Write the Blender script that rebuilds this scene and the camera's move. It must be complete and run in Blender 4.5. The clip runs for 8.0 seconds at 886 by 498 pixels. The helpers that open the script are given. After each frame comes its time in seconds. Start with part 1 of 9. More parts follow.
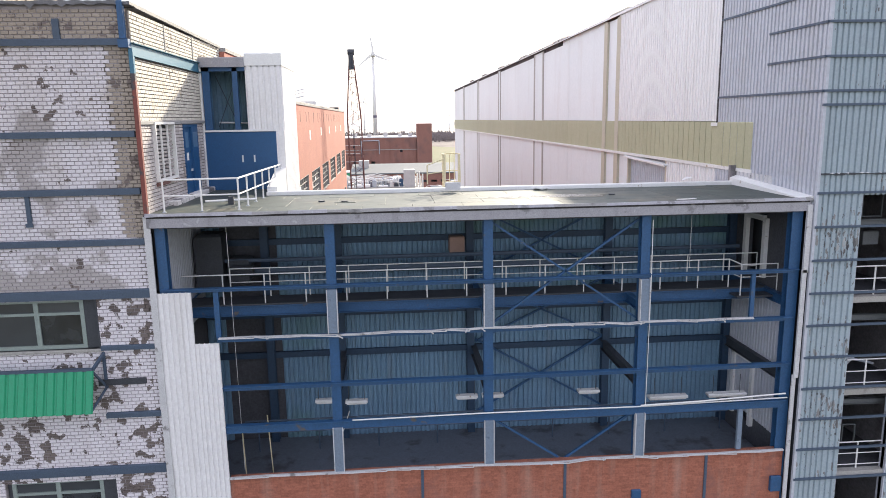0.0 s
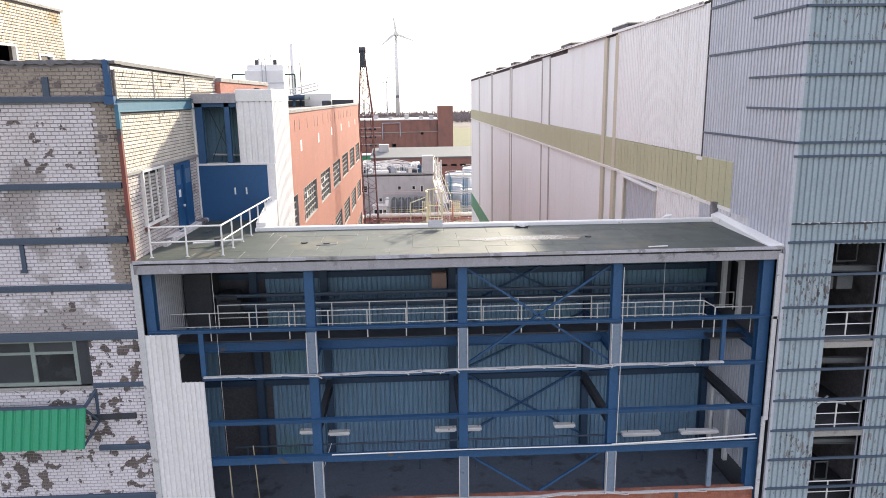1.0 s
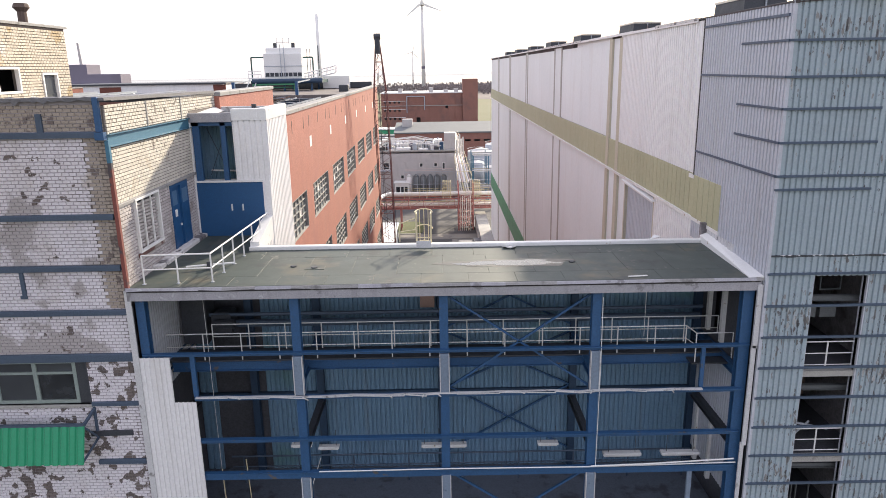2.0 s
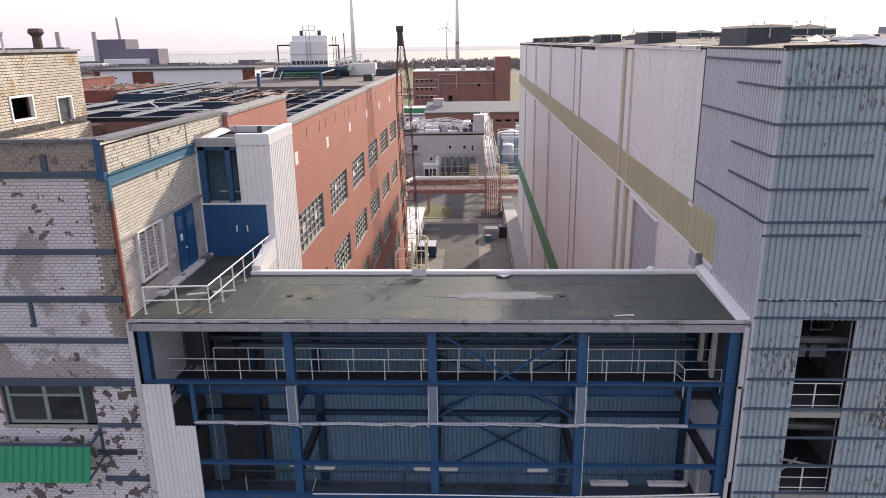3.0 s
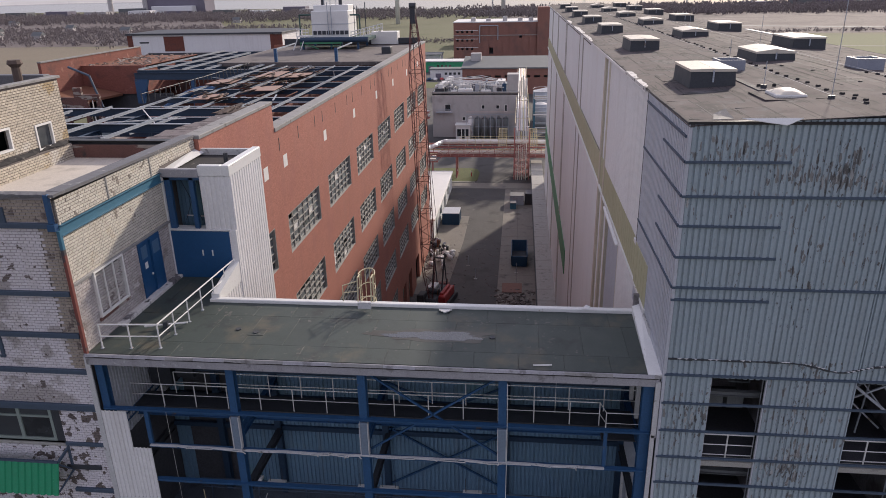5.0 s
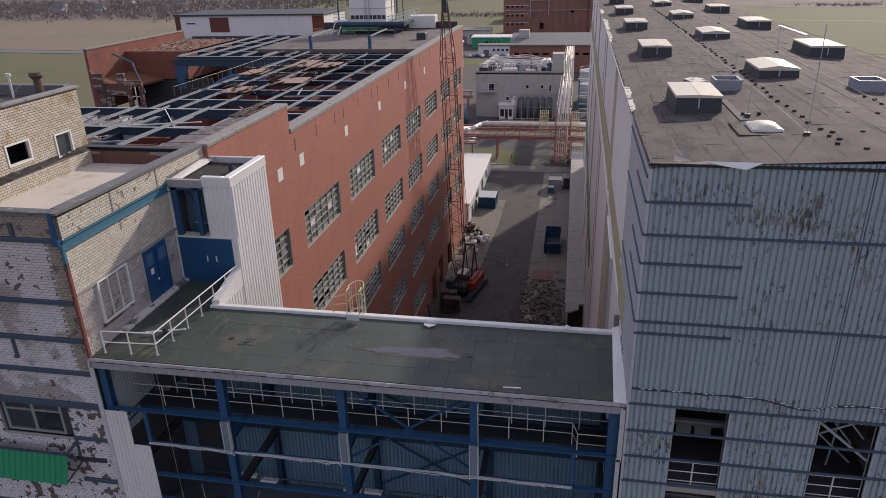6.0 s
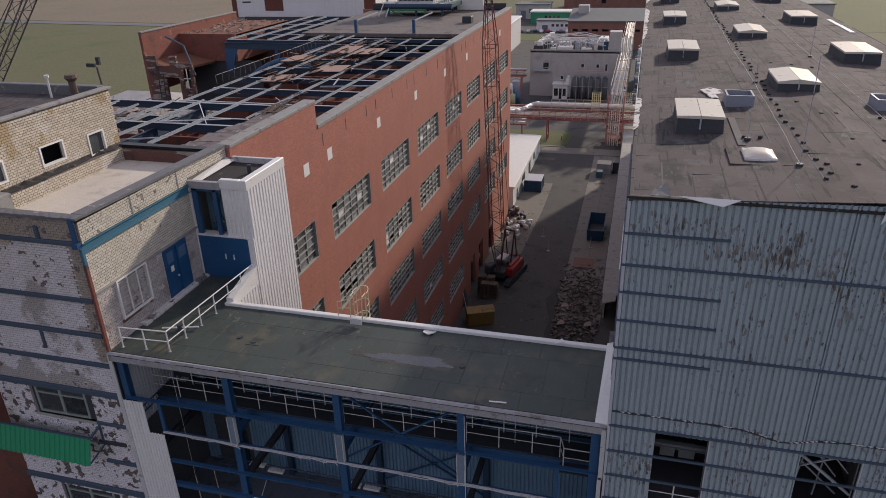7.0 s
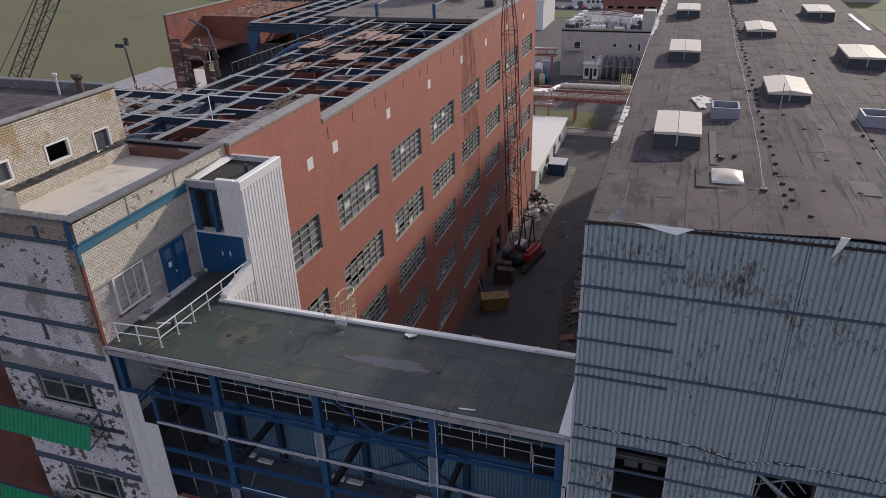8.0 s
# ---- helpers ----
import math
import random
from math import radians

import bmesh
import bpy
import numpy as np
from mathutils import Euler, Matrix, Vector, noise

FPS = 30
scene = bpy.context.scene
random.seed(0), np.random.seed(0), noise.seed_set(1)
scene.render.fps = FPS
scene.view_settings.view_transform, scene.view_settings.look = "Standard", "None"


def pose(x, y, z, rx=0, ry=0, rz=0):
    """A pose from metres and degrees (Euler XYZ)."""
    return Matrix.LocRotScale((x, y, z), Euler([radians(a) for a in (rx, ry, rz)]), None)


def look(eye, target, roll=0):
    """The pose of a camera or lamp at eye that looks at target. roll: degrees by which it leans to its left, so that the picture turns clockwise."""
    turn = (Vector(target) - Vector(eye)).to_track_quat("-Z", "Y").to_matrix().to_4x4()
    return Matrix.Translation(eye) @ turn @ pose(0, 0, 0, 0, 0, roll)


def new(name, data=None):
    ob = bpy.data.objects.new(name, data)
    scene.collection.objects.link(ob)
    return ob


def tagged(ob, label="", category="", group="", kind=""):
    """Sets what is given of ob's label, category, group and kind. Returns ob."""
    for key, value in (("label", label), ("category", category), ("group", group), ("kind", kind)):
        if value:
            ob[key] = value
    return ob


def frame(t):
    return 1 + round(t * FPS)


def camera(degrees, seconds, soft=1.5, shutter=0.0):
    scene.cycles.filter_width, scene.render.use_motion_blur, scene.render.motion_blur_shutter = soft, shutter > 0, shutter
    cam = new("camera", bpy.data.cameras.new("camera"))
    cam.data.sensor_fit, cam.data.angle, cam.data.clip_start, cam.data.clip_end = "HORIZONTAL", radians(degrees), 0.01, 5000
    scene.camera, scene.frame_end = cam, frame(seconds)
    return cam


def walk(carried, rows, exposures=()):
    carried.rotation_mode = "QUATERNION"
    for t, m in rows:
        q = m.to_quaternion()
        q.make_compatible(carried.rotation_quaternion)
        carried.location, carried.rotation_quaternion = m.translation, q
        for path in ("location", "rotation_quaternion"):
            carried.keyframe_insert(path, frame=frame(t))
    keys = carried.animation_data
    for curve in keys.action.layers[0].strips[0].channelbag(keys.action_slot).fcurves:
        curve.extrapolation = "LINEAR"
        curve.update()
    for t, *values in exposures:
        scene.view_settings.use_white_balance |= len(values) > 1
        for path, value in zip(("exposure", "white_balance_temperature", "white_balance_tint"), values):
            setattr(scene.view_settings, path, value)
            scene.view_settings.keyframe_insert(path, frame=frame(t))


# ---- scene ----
cam = camera(65.1, 8.0, 0.9)
PATH = [
    (0, (0.022, 0.196, 37.016), (0.171, 2.156, 36.647), -0.9),
    (0.5, (0.789, -0.04, 38.096), (0.907, 1.918, 37.707), -0.9),
    (1, (1.664, -0.201, 39.389), (1.747, 1.752, 38.963), -0.8),
    (1.5, (2.462, -0.307, 40.416), (2.513, 1.637, 39.948), -0.9),
    (3, (4.848, -0.133, 43.706), (4.761, 1.782, 43.135), -0.9),
    (3.5, (5.656, -0.055, 44.739), (5.541, 1.848, 44.135), -0.9),
    (4, (6.714, 0.028, 45.745), (6.57, 1.918, 45.106), -1.0),
    (4.5, (7.898, 0.146, 46.613), (7.725, 2.021, 45.94), -1.1),
    (6, (12.084, 0.585, 49.642), (11.737, 2.397, 48.868), -1.4),
    (6.5, (13.336, 0.86, 50.495), (12.897, 2.637, 49.69), -1.6),
    (7, (14.572, 1.203, 51.388), (14.074, 2.949, 50.549), -1.7),
    (7.5, (15.685, 1.562, 52.192), (15.139, 3.279, 51.322), -1.8),
    (8, (16.883, 1.934, 52.918), (16.302, 3.623, 52.017), -1.8),
]
EXPOSURES = [(0, 1.52, 6500, 4), (1.5, 1.37, 6650, 4), (3, 0.84, 6600, 10), (4.5, 0.38, 6380, 11), (6, 0.03, 6380, 12), (7, -0.12, 6430, 11), (8, -0.02, 6200, 9)]
walk(cam, [(t, look(eye, target, roll)) for t, eye, target, roll in PATH], EXPOSURES)

# ---- sky and sun ----
SUN_AZ, SUN_EL = radians(24.6), radians(23.8)
world = bpy.data.worlds.new("sky")
world.use_nodes = True
scene.world = world
wn = world.node_tree.nodes
sky = wn.new("ShaderNodeTexSky")
sky.sky_type = "NISHITA"
sky.sun_disc = False
sky.sun_elevation, sky.sun_rotation = SUN_EL, SUN_AZ
sky.air_density, sky.dust_density, sky.ozone_density = 1.3, 2.0, 2.5
wn["Background"].inputs["Strength"].default_value = 0.095
haze = wn.new("ShaderNodeMix")
haze.data_type = "RGBA"
haze.inputs[0].default_value = 0.6
haze.inputs[7].default_value = (7.6, 7.1, 8.5, 1)
world.node_tree.links.new(sky.outputs["Color"], haze.inputs[6])
world.node_tree.links.new(haze.outputs[2], wn["Background"].inputs["Color"])
sun = new("sun", bpy.data.lights.new("sun", "SUN"))
sun.data.energy, sun.data.angle, sun.data.color = 3.4, radians(2.4), (1.0, 0.87, 0.72)
toward = Vector((math.sin(SUN_AZ) * math.cos(SUN_EL), math.cos(SUN_AZ) * math.cos(SUN_EL), math.sin(SUN_EL)))
sun.matrix_world = look(toward * 300, (0, 0, 0))


# ---- materials ----
def link(tree, a, b):
    tree.links.new(a, b)


def ramp(tree, value, lo, hi):
    n = tree.nodes.new("ShaderNodeMapRange")
    n.inputs["From Min"].default_value, n.inputs["From Max"].default_value = lo, hi
    link(tree, value, n.inputs["Value"])
    return n.outputs["Result"]


def noise_tex(tree, vec, scale, detail=4.0, rough=0.55, stretch=None):
    if stretch:
        m = tree.nodes.new("ShaderNodeMapping")
        m.inputs["Scale"].default_value = stretch
        link(tree, vec, m.inputs["Vector"])
        vec = m.outputs["Vector"]
    n = tree.nodes.new("ShaderNodeTexNoise")
    n.inputs["Scale"].default_value, n.inputs["Detail"].default_value = scale, detail
    n.inputs["Roughness"].default_value = rough
    link(tree, vec, n.inputs["Vector"])
    return n.outputs["Fac"]


def mixc(tree, fac, a, b, mode="MIX"):
    n = tree.nodes.new("ShaderNodeMix")
    n.data_type, n.blend_type = "RGBA", mode
    for key, val in ((0, fac), (6, a), (7, b)):
        if isinstance(val, (int, float)):
            n.inputs[key].default_value = val
        elif isinstance(val, tuple):
            n.inputs[key].default_value = (*val, 1)
        else:
            link(tree, val, n.inputs[key])
    return n.outputs[2]


def mat(name, col, rough=0.7, metal=0.0, grain=(9.0, 0.16), blotch=(0.5, 0.22), stain=None, stain2=None, streak=None, bump=(30.0, 0.15, 0.01), brick=None, rand=0.0, island=0.0, flakes=None):
    """A weathered surface in world metres: grain and blotches vary the colour, stains have their own shape."""
    m = bpy.data.materials.new(name)
    m.use_nodes = True
    t = m.node_tree
    b = t.nodes["Principled BSDF"]
    pos = t.nodes.new("ShaderNodeNewGeometry").outputs["Position"]
    c = tuple(col)
    dark = tuple(v * 0.55 for v in col)
    light = tuple(min(1, v * 1.35) for v in col)
    out = mixc(t, ramp(t, noise_tex(t, pos, blotch[0], 5), 0.35, 0.7), c, dark)
    out = mixc(t, 1 - blotch[1], out, c)
    g = noise_tex(t, pos, grain[0], 6)
    out = mixc(t, grain[1], out, mixc(t, ramp(t, g, 0.3, 0.7), dark, light))
    fine = noise_tex(t, pos, grain[0] * 3.3, 2, 0.7)
    out = mixc(t, min(0.5, grain[1] * 1.3), out, mixc(t, ramp(t, fine, 0.35, 0.65), tuple(v * 0.5 for v in col), tuple(min(1, v * 1.4) for v in col)))
    if rand or island:
        if rand:
            r = t.nodes.new("ShaderNodeObjectInfo").outputs["Random"]
        else:
            r = t.nodes.new("ShaderNodeNewGeometry").outputs["Random Per Island"]
        out = mixc(t, max(rand, island), out, mixc(t, r, tuple(v * 0.45 for v in col), tuple(min(1, v * 1.5) for v in col)))
    if brick:
        sep = t.nodes.new("ShaderNodeSeparateXYZ")
        link(t, pos, sep.inputs[0])
        com = t.nodes.new("ShaderNodeCombineXYZ")
        link(t, sep.outputs[brick[0]], com.inputs[0])
        link(t, sep.outputs[2], com.inputs[1])
        bt = t.nodes.new("ShaderNodeTexBrick")
        bt.inputs["Scale"].default_value = 1.0
        bt.inputs["Brick Width"].default_value, bt.inputs["Row Height"].default_value = brick[1], brick[2]
        bt.inputs["Mortar Size"].default_value = 0.008
        bt.inputs["Color1"].default_value, bt.inputs["Color2"].default_value = (1, 1, 1, 1), (0.62, 0.62, 0.62, 1)
        bt.inputs["Mortar"].default_value = (0.75, 0.75, 0.75, 1)
        link(t, com.outputs[0], bt.inputs["Vector"])
        out = mixc(t, brick[3], out, mixc(t, 1.0, out, bt.outputs["Color"], "MULTIPLY"))
    if streak:
        s = noise_tex(t, pos, 1.0, 6, 0.6, (streak[2], streak[2], 0.12))
        out = mixc(t, ramp(t, s, 0.52, 0.8), out, mixc(t, streak[1], out, tuple(streak[0])))
    for st in (stain, stain2):
        if st:
            s = noise_tex(t, pos, st[1], 7, 0.6)
            out = mixc(t, ramp(t, s, st[2], st[2] + st[3]), out, tuple(st[0]))
    for fk in flakes or ():
        fcol, fscale, stretch, cut, cluster, csize = fk
        n1 = noise_tex(t, pos, fscale, 5, 0.5, stretch)
        n2 = noise_tex(t, pos, csize, 3)
        ad = t.nodes.new("ShaderNodeMath")
        ad.operation = "MULTIPLY_ADD"
        link(t, n2, ad.inputs[0])
        ad.inputs[1].default_value = cluster
        link(t, n1, ad.inputs[2])
        cutv = cut + cluster * 0.5
        out = mixc(t, ramp(t, ad.outputs[0], cutv, cutv + 0.012), out, mixc(t, ramp(t, noise_tex(t, pos, 0.9, 3), 0.35, 0.65), tuple(fcol), tuple(v * 0.6 for v in fcol)))
    link(t, out, b.inputs["Base Color"])
    b.inputs["Roughness"].default_value, b.inputs["Metallic"].default_value = rough, metal
    rr = t.nodes.new("ShaderNodeMapRange")
    rr.inputs["To Min"].default_value, rr.inputs["To Max"].default_value = max(0.05, rough - 0.12), min(1, rough + 0.15)
    link(t, noise_tex(t, pos, blotch[0] * 3, 4), rr.inputs["Value"])
    link(t, rr.outputs["Result"], b.inputs["Roughness"])
    if bump:
        bp = t.nodes.new("ShaderNodeBump")
        bp.inputs["Strength"].default_value, bp.inputs["Distance"].default_value = bump[1], bump[2]
        link(t, noise_tex(t, pos, bump[0], 5), bp.inputs["Height"])
        link(t, bp.outputs["Normal"], b.inputs["Normal"])
    return m


def glass_mat(name, col, dirt_sky):
    m = bpy.data.materials.new(name)
    m.use_nodes = True
    t = m.node_tree
    b = t.nodes["Principled BSDF"]
    r = t.nodes.new("ShaderNodeObjectInfo").outputs["Random"]
    pos = t.nodes.new("ShaderNodeNewGeometry").outputs["Position"]
    n = noise_tex(t, pos, 1.3, 4)
    out = mixc(t, ramp(t, r, 0.1, 0.95), tuple(v * 0.35 for v in col), tuple(min(1, v * 1.5) for v in col))
    link(t, mixc(t, ramp(t, n, 0.35, 0.75), out, tuple(col)), b.inputs["Base Color"])
    b.inputs["Roughness"].default_value = 0.12
    b.inputs["Transmission Weight"].default_value = 1.0 - dirt_sky
    b.inputs["IOR"].default_value = 1.45
    return m


M = {
    "ground": mat("grass", (0.118, 0.12, 0.055), 0.95, grain=(0.35, 0.35), blotch=(0.006, 0.5), stain=((0.125, 0.115, 0.056), 0.0035, 0.52, 0.12), stain2=((0.08, 0.10, 0.03), 0.02, 0.58, 0.1), bump=(3.0, 0.4, 0.1)),
    "lawn": mat("lawn", (0.10, 0.115, 0.04), 0.95, grain=(1.5, 0.3), blotch=(0.12, 0.35)),
    "asphalt": mat("asphalt", (0.075, 0.072, 0.072), 0.85, grain=(2.0, 0.2), blotch=(0.13, 0.35), stain=((0.045, 0.043, 0.043), 0.22, 0.55, 0.1), stain2=((0.13, 0.12, 0.11), 0.5, 0.64, 0.08), bump=(20, 0.3, 0.01)),
    "concrete_yard": mat("concrete_yard", (0.20, 0.185, 0.165), 0.9, grain=(2.0, 0.2), blotch=(0.2, 0.35), stain=((0.09, 0.085, 0.08), 0.3, 0.56, 0.12), rand=0.12),
    "concrete": mat("concrete", (0.36, 0.35, 0.33), 0.88, grain=(6, 0.2), blotch=(0.7, 0.3), stain=((0.16, 0.15, 0.14), 1.3, 0.58, 0.14)),
    "coping": mat("coping", (0.27, 0.265, 0.26), 0.75, grain=(7, 0.2), blotch=(0.8, 0.35), stain=((0.12, 0.115, 0.11), 1.6, 0.57, 0.12)),
    "dark_coping": mat("dark_coping", (0.14, 0.14, 0.15), 0.6, grain=(7, 0.25), blotch=(0.9, 0.3), stain=((0.32, 0.31, 0.3), 2.2, 0.62, 0.08)),
    "water": None,
    "red_brick": mat("red_brick", (0.43, 0.170, 0.126), 0.85, grain=(5, 0.22), blotch=(0.16, 0.25), stain=((0.31, 0.12, 0.10), 0.3, 0.55, 0.2), stain2=((0.46, 0.195, 0.15), 0.4, 0.64, 0.2), streak=((0.26, 0.115, 0.095), 0.5, 1.0), bump=(25, 0.3, 0.01), brick=(1, 0.25, 0.083, 0.6)),
    "red_brick_front": mat("red_brick_front", (0.38, 0.14, 0.09), 0.85, grain=(5, 0.22), blotch=(0.5, 0.3), stain=((0.22, 0.10, 0.08), 0.8, 0.56, 0.16), streak=((0.45, 0.38, 0.33), 0.4, 1.6), bump=(25, 0.3, 0.01), brick=(0, 0.25, 0.083, 0.7)),
    # darker than the outer brick: shade of the opened rooms put into the colour
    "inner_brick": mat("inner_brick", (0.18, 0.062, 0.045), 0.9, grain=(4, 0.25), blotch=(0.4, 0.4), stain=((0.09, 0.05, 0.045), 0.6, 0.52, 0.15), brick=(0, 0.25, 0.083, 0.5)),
    "white_brick": mat("white_brick", (0.70, 0.665, 0.70), 0.8, grain=(14, 0.12), blotch=(0.45, 0.2), stain=((0.40, 0.37, 0.365), 0.28, 0.545, 0.03), stain2=((0.50, 0.44, 0.38), 0.45, 0.60, 0.08), streak=((0.42, 0.36, 0.31), 0.45, 0.9), bump=(40, 0.25, 0.008), island=0.08, flakes=(((0.19, 0.155, 0.145), 2.4, (1, 1, 1), 0.695, 0.8, 0.3),)),
    "peeled_brick": mat("peeled_brick", (0.70, 0.665, 0.70), 0.8, grain=(14, 0.12), blotch=(0.45, 0.2), stain2=((0.50, 0.44, 0.38), 0.45, 0.60, 0.08), streak=((0.42, 0.36, 0.31), 0.45, 0.9), bump=(40, 0.25, 0.008), island=0.08, flakes=(((0.17, 0.14, 0.13), 2.5, (1, 1, 1), 0.565, 0.45, 0.4),)),
    "cream_brick_piece": mat("cream_brick_piece", (0.60, 0.56, 0.49), 0.82, grain=(14, 0.14), blotch=(0.5, 0.22), stain=((0.45, 0.36, 0.24), 0.75, 0.6, 0.12), bump=(40, 0.25, 0.008), rand=0.2),
    "yellow_brick": mat("yellow_brick", (0.56, 0.50, 0.41), 0.82, grain=(14, 0.14), blotch=(0.5, 0.25), stain=((0.43, 0.335, 0.205), 0.35, 0.56, 0.03), stain2=((0.62, 0.58, 0.52), 0.5, 0.58, 0.06), bump=(40, 0.25, 0.008), island=0.24),
    "worn_edge": mat("worn_edge", (0.075, 0.068, 0.068), 1.0, grain=(7, 0.25), blotch=(0.6, 0.3), flakes=(((0.16, 0.15, 0.15), 3.0, (1, 0.5, 1), 0.66, 0.9, 0.15),)),
    "bare_brick": mat("bare_brick", (0.36, 0.31, 0.26), 0.88, grain=(14, 0.2), blotch=(0.6, 0.3), stain=((0.16, 0.13, 0.12), 1.5, 0.58, 0.03), bump=(40, 0.3, 0.008), island=0.12),
    "grimy_brick": mat("grimy_brick", (0.50, 0.46, 0.45), 0.85, grain=(12, 0.22), blotch=(0.6, 0.4), stain=((0.27, 0.235, 0.215), 0.8, 0.53, 0.1), stain2=((0.58, 0.54, 0.53), 1.6, 0.58, 0.08), streak=((0.18, 0.155, 0.14), 0.5, 1.6), bump=(40, 0.3, 0.01), island=0.25),
    "shutter": mat("shutter", (0.50, 0.47, 0.45), 0.8, grain=(9, 0.25), blotch=(1.5, 0.45), stain=((0.22, 0.19, 0.18), 2.2, 0.54, 0.06), streak=((0.2, 0.17, 0.15), 0.6, 3.0)),
    "cream_brick": mat("cream_brick", (0.60, 0.56, 0.49), 0.82, grain=(14, 0.14), blotch=(0.5, 0.22), stain=((0.45, 0.36, 0.24), 0.75, 0.6, 0.12), streak=((0.4, 0.33, 0.24), 0.4, 1.3), bump=(40, 0.25, 0.008), island=0.2, flakes=(((0.33, 0.29, 0.25), 2.2, (1, 1, 1), 0.66, 0.5, 0.3),)),
    "mortar": mat("mortar", (0.15, 0.13, 0.12), 0.95, grain=(14, 0.2), blotch=(1.0, 0.3)),
    "blue_sheet": mat("blue_sheet", (0.315, 0.382, 0.425), 0.55, grain=(3, 0.1), blotch=(0.3, 0.2), rand=0.05, streak=((0.24, 0.27, 0.29), 0.5, 2.2), bump=(12, 0.12, 0.01), flakes=(((0.24, 0.24, 0.24), 4.4, (1.5, 1.5, 0.5), 0.635, 0.6, 0.5), ((0.13, 0.13, 0.135), 8.0, (1.5, 1.5, 0.55), 0.675, 0.65, 0.5), ((0.42, 0.43, 0.43), 6.0, (1.7, 1.7, 0.5), 0.695, 0.6, 0.5))),
    "clean_blue_sheet": mat("clean_blue_sheet", (0.315, 0.382, 0.425), 0.55, grain=(3, 0.1), blotch=(0.3, 0.2), rand=0.05, streak=((0.24, 0.27, 0.29), 0.5, 2.2), bump=(12, 0.12, 0.01), flakes=(((0.12, 0.125, 0.135), 7.5, (1.5, 1.5, 0.6), 0.74, 0.6, 0.45),)),
    "grey_sheet": mat("grey_sheet", (0.47, 0.49, 0.545), 0.5, grain=(3, 0.1), blotch=(0.3, 0.18), streak=((0.40, 0.39, 0.38), 0.45, 1.8), bump=(12, 0.1, 0.01)),
    "inner_sheet": mat("inner_sheet", (0.15, 0.26, 0.375), 0.6, grain=(3, 0.12), blotch=(0.5, 0.25), stain=((0.11, 0.215, 0.215), 0.13, 0.52, 0.1), streak=((0.16, 0.19, 0.22), 0.55, 2.5), bump=None),
    "white_sheet": mat("white_sheet", (0.76, 0.75, 0.755), 0.45, grain=(3, 0.08), blotch=(0.4, 0.12), streak=((0.48, 0.45, 0.42), 0.4, 1.8), bump=(10, 0.08, 0.01)),
    "white_panel": mat("white_panel", (0.74, 0.77, 0.785), 0.5, grain=(3, 0.06), blotch=(0.15, 0.12), streak=((0.56, 0.52, 0.49), 0.4, 0.6), bump=(5, 0.05, 0.01), rand=0.03),
    "joint": mat("joint", (0.40, 0.38, 0.35), 0.6, streak=((0.25, 0.23, 0.2), 0.5, 1.0)),
    "beige_strip": mat("beige_strip", (0.50, 0.46, 0.36), 0.6, streak=((0.35, 0.3, 0.24), 0.5, 1.0)),
    "olive": mat("olive", (0.40, 0.395, 0.255), 0.6, grain=(3, 0.1), blotch=(0.4, 0.15), streak=((0.32, 0.3, 0.18), 0.4, 1.2), rand=0.06),
    "pipe_green": mat("pipe_green", (0.035, 0.085, 0.075), 0.55, blotch=(0.8, 0.3)),
    "green_band": mat("green_band", (0.06, 0.24, 0.12), 0.55, blotch=(0.3, 0.2)),
    "blue_steel": mat("blue_steel", (0.024, 0.082, 0.19), 0.5, grain=(6, 0.2), blotch=(0.9, 0.25), stain=((0.10, 0.09, 0.085), 2.1, 0.64, 0.06)),
    "pale_blue_steel": mat("pale_blue_steel", (0.17, 0.22, 0.29), 0.5, grain=(6, 0.15), blotch=(0.8, 0.2), stain=((0.09, 0.13, 0.19), 2.6, 0.62, 0.06)),
    "blue_door": mat("blue_door", (0.014, 0.078, 0.20), 0.45, grain=(6, 0.12), blotch=(0.8, 0.2), stain=((0.06, 0.15, 0.25), 1.5, 0.66, 0.1)),
    "teal_beam": mat("teal_beam", (0.05, 0.16, 0.24), 0.5, grain=(6, 0.15), blotch=(0.7, 0.2)),
    "slate_girt": mat("slate_girt", (0.062, 0.09, 0.135), 0.55, grain=(6, 0.18), blotch=(0.9, 0.3)),
    "red_post": mat("red_post", (0.2, 0.062, 0.05), 0.7, blotch=(0.9, 0.4), stain=((0.07, 0.06, 0.065), 1.2, 0.58, 0.06)),
    "white_metal": mat("white_metal", (0.72, 0.72, 0.71), 0.4, grain=(8, 0.08), blotch=(0.8, 0.12), stain=((0.35, 0.27, 0.2), 3.0, 0.66, 0.05)),
    "flashing": mat("flashing", (0.55, 0.55, 0.56), 0.5, grain=(8, 0.14), blotch=(0.9, 0.25), stain=((0.2, 0.19, 0.19), 2.4, 0.6, 0.08)),
    "fascia": mat("fascia", (0.33, 0.325, 0.35), 0.7, grain=(8, 0.2), blotch=(0.9, 0.25), stain=((0.19, 0.185, 0.195), 1.6, 0.6, 0.06), stain2=((0.42, 0.42, 0.44), 3.0, 0.62, 0.05), streak=((0.15, 0.145, 0.145), 0.6, 2.0)),
    "membrane": mat("membrane", (0.046, 0.061, 0.056), 0.6, grain=(9, 0.25), blotch=(0.35, 0.4), stain=((0.105, 0.095, 0.068), 0.45, 0.56, 0.16), stain2=((0.030, 0.036, 0.036), 0.8, 0.56, 0.1), rand=0.14, flakes=(((0.12, 0.12, 0.11), 5.0, (1, 1, 1), 0.70, 0.6, 0.5),)),
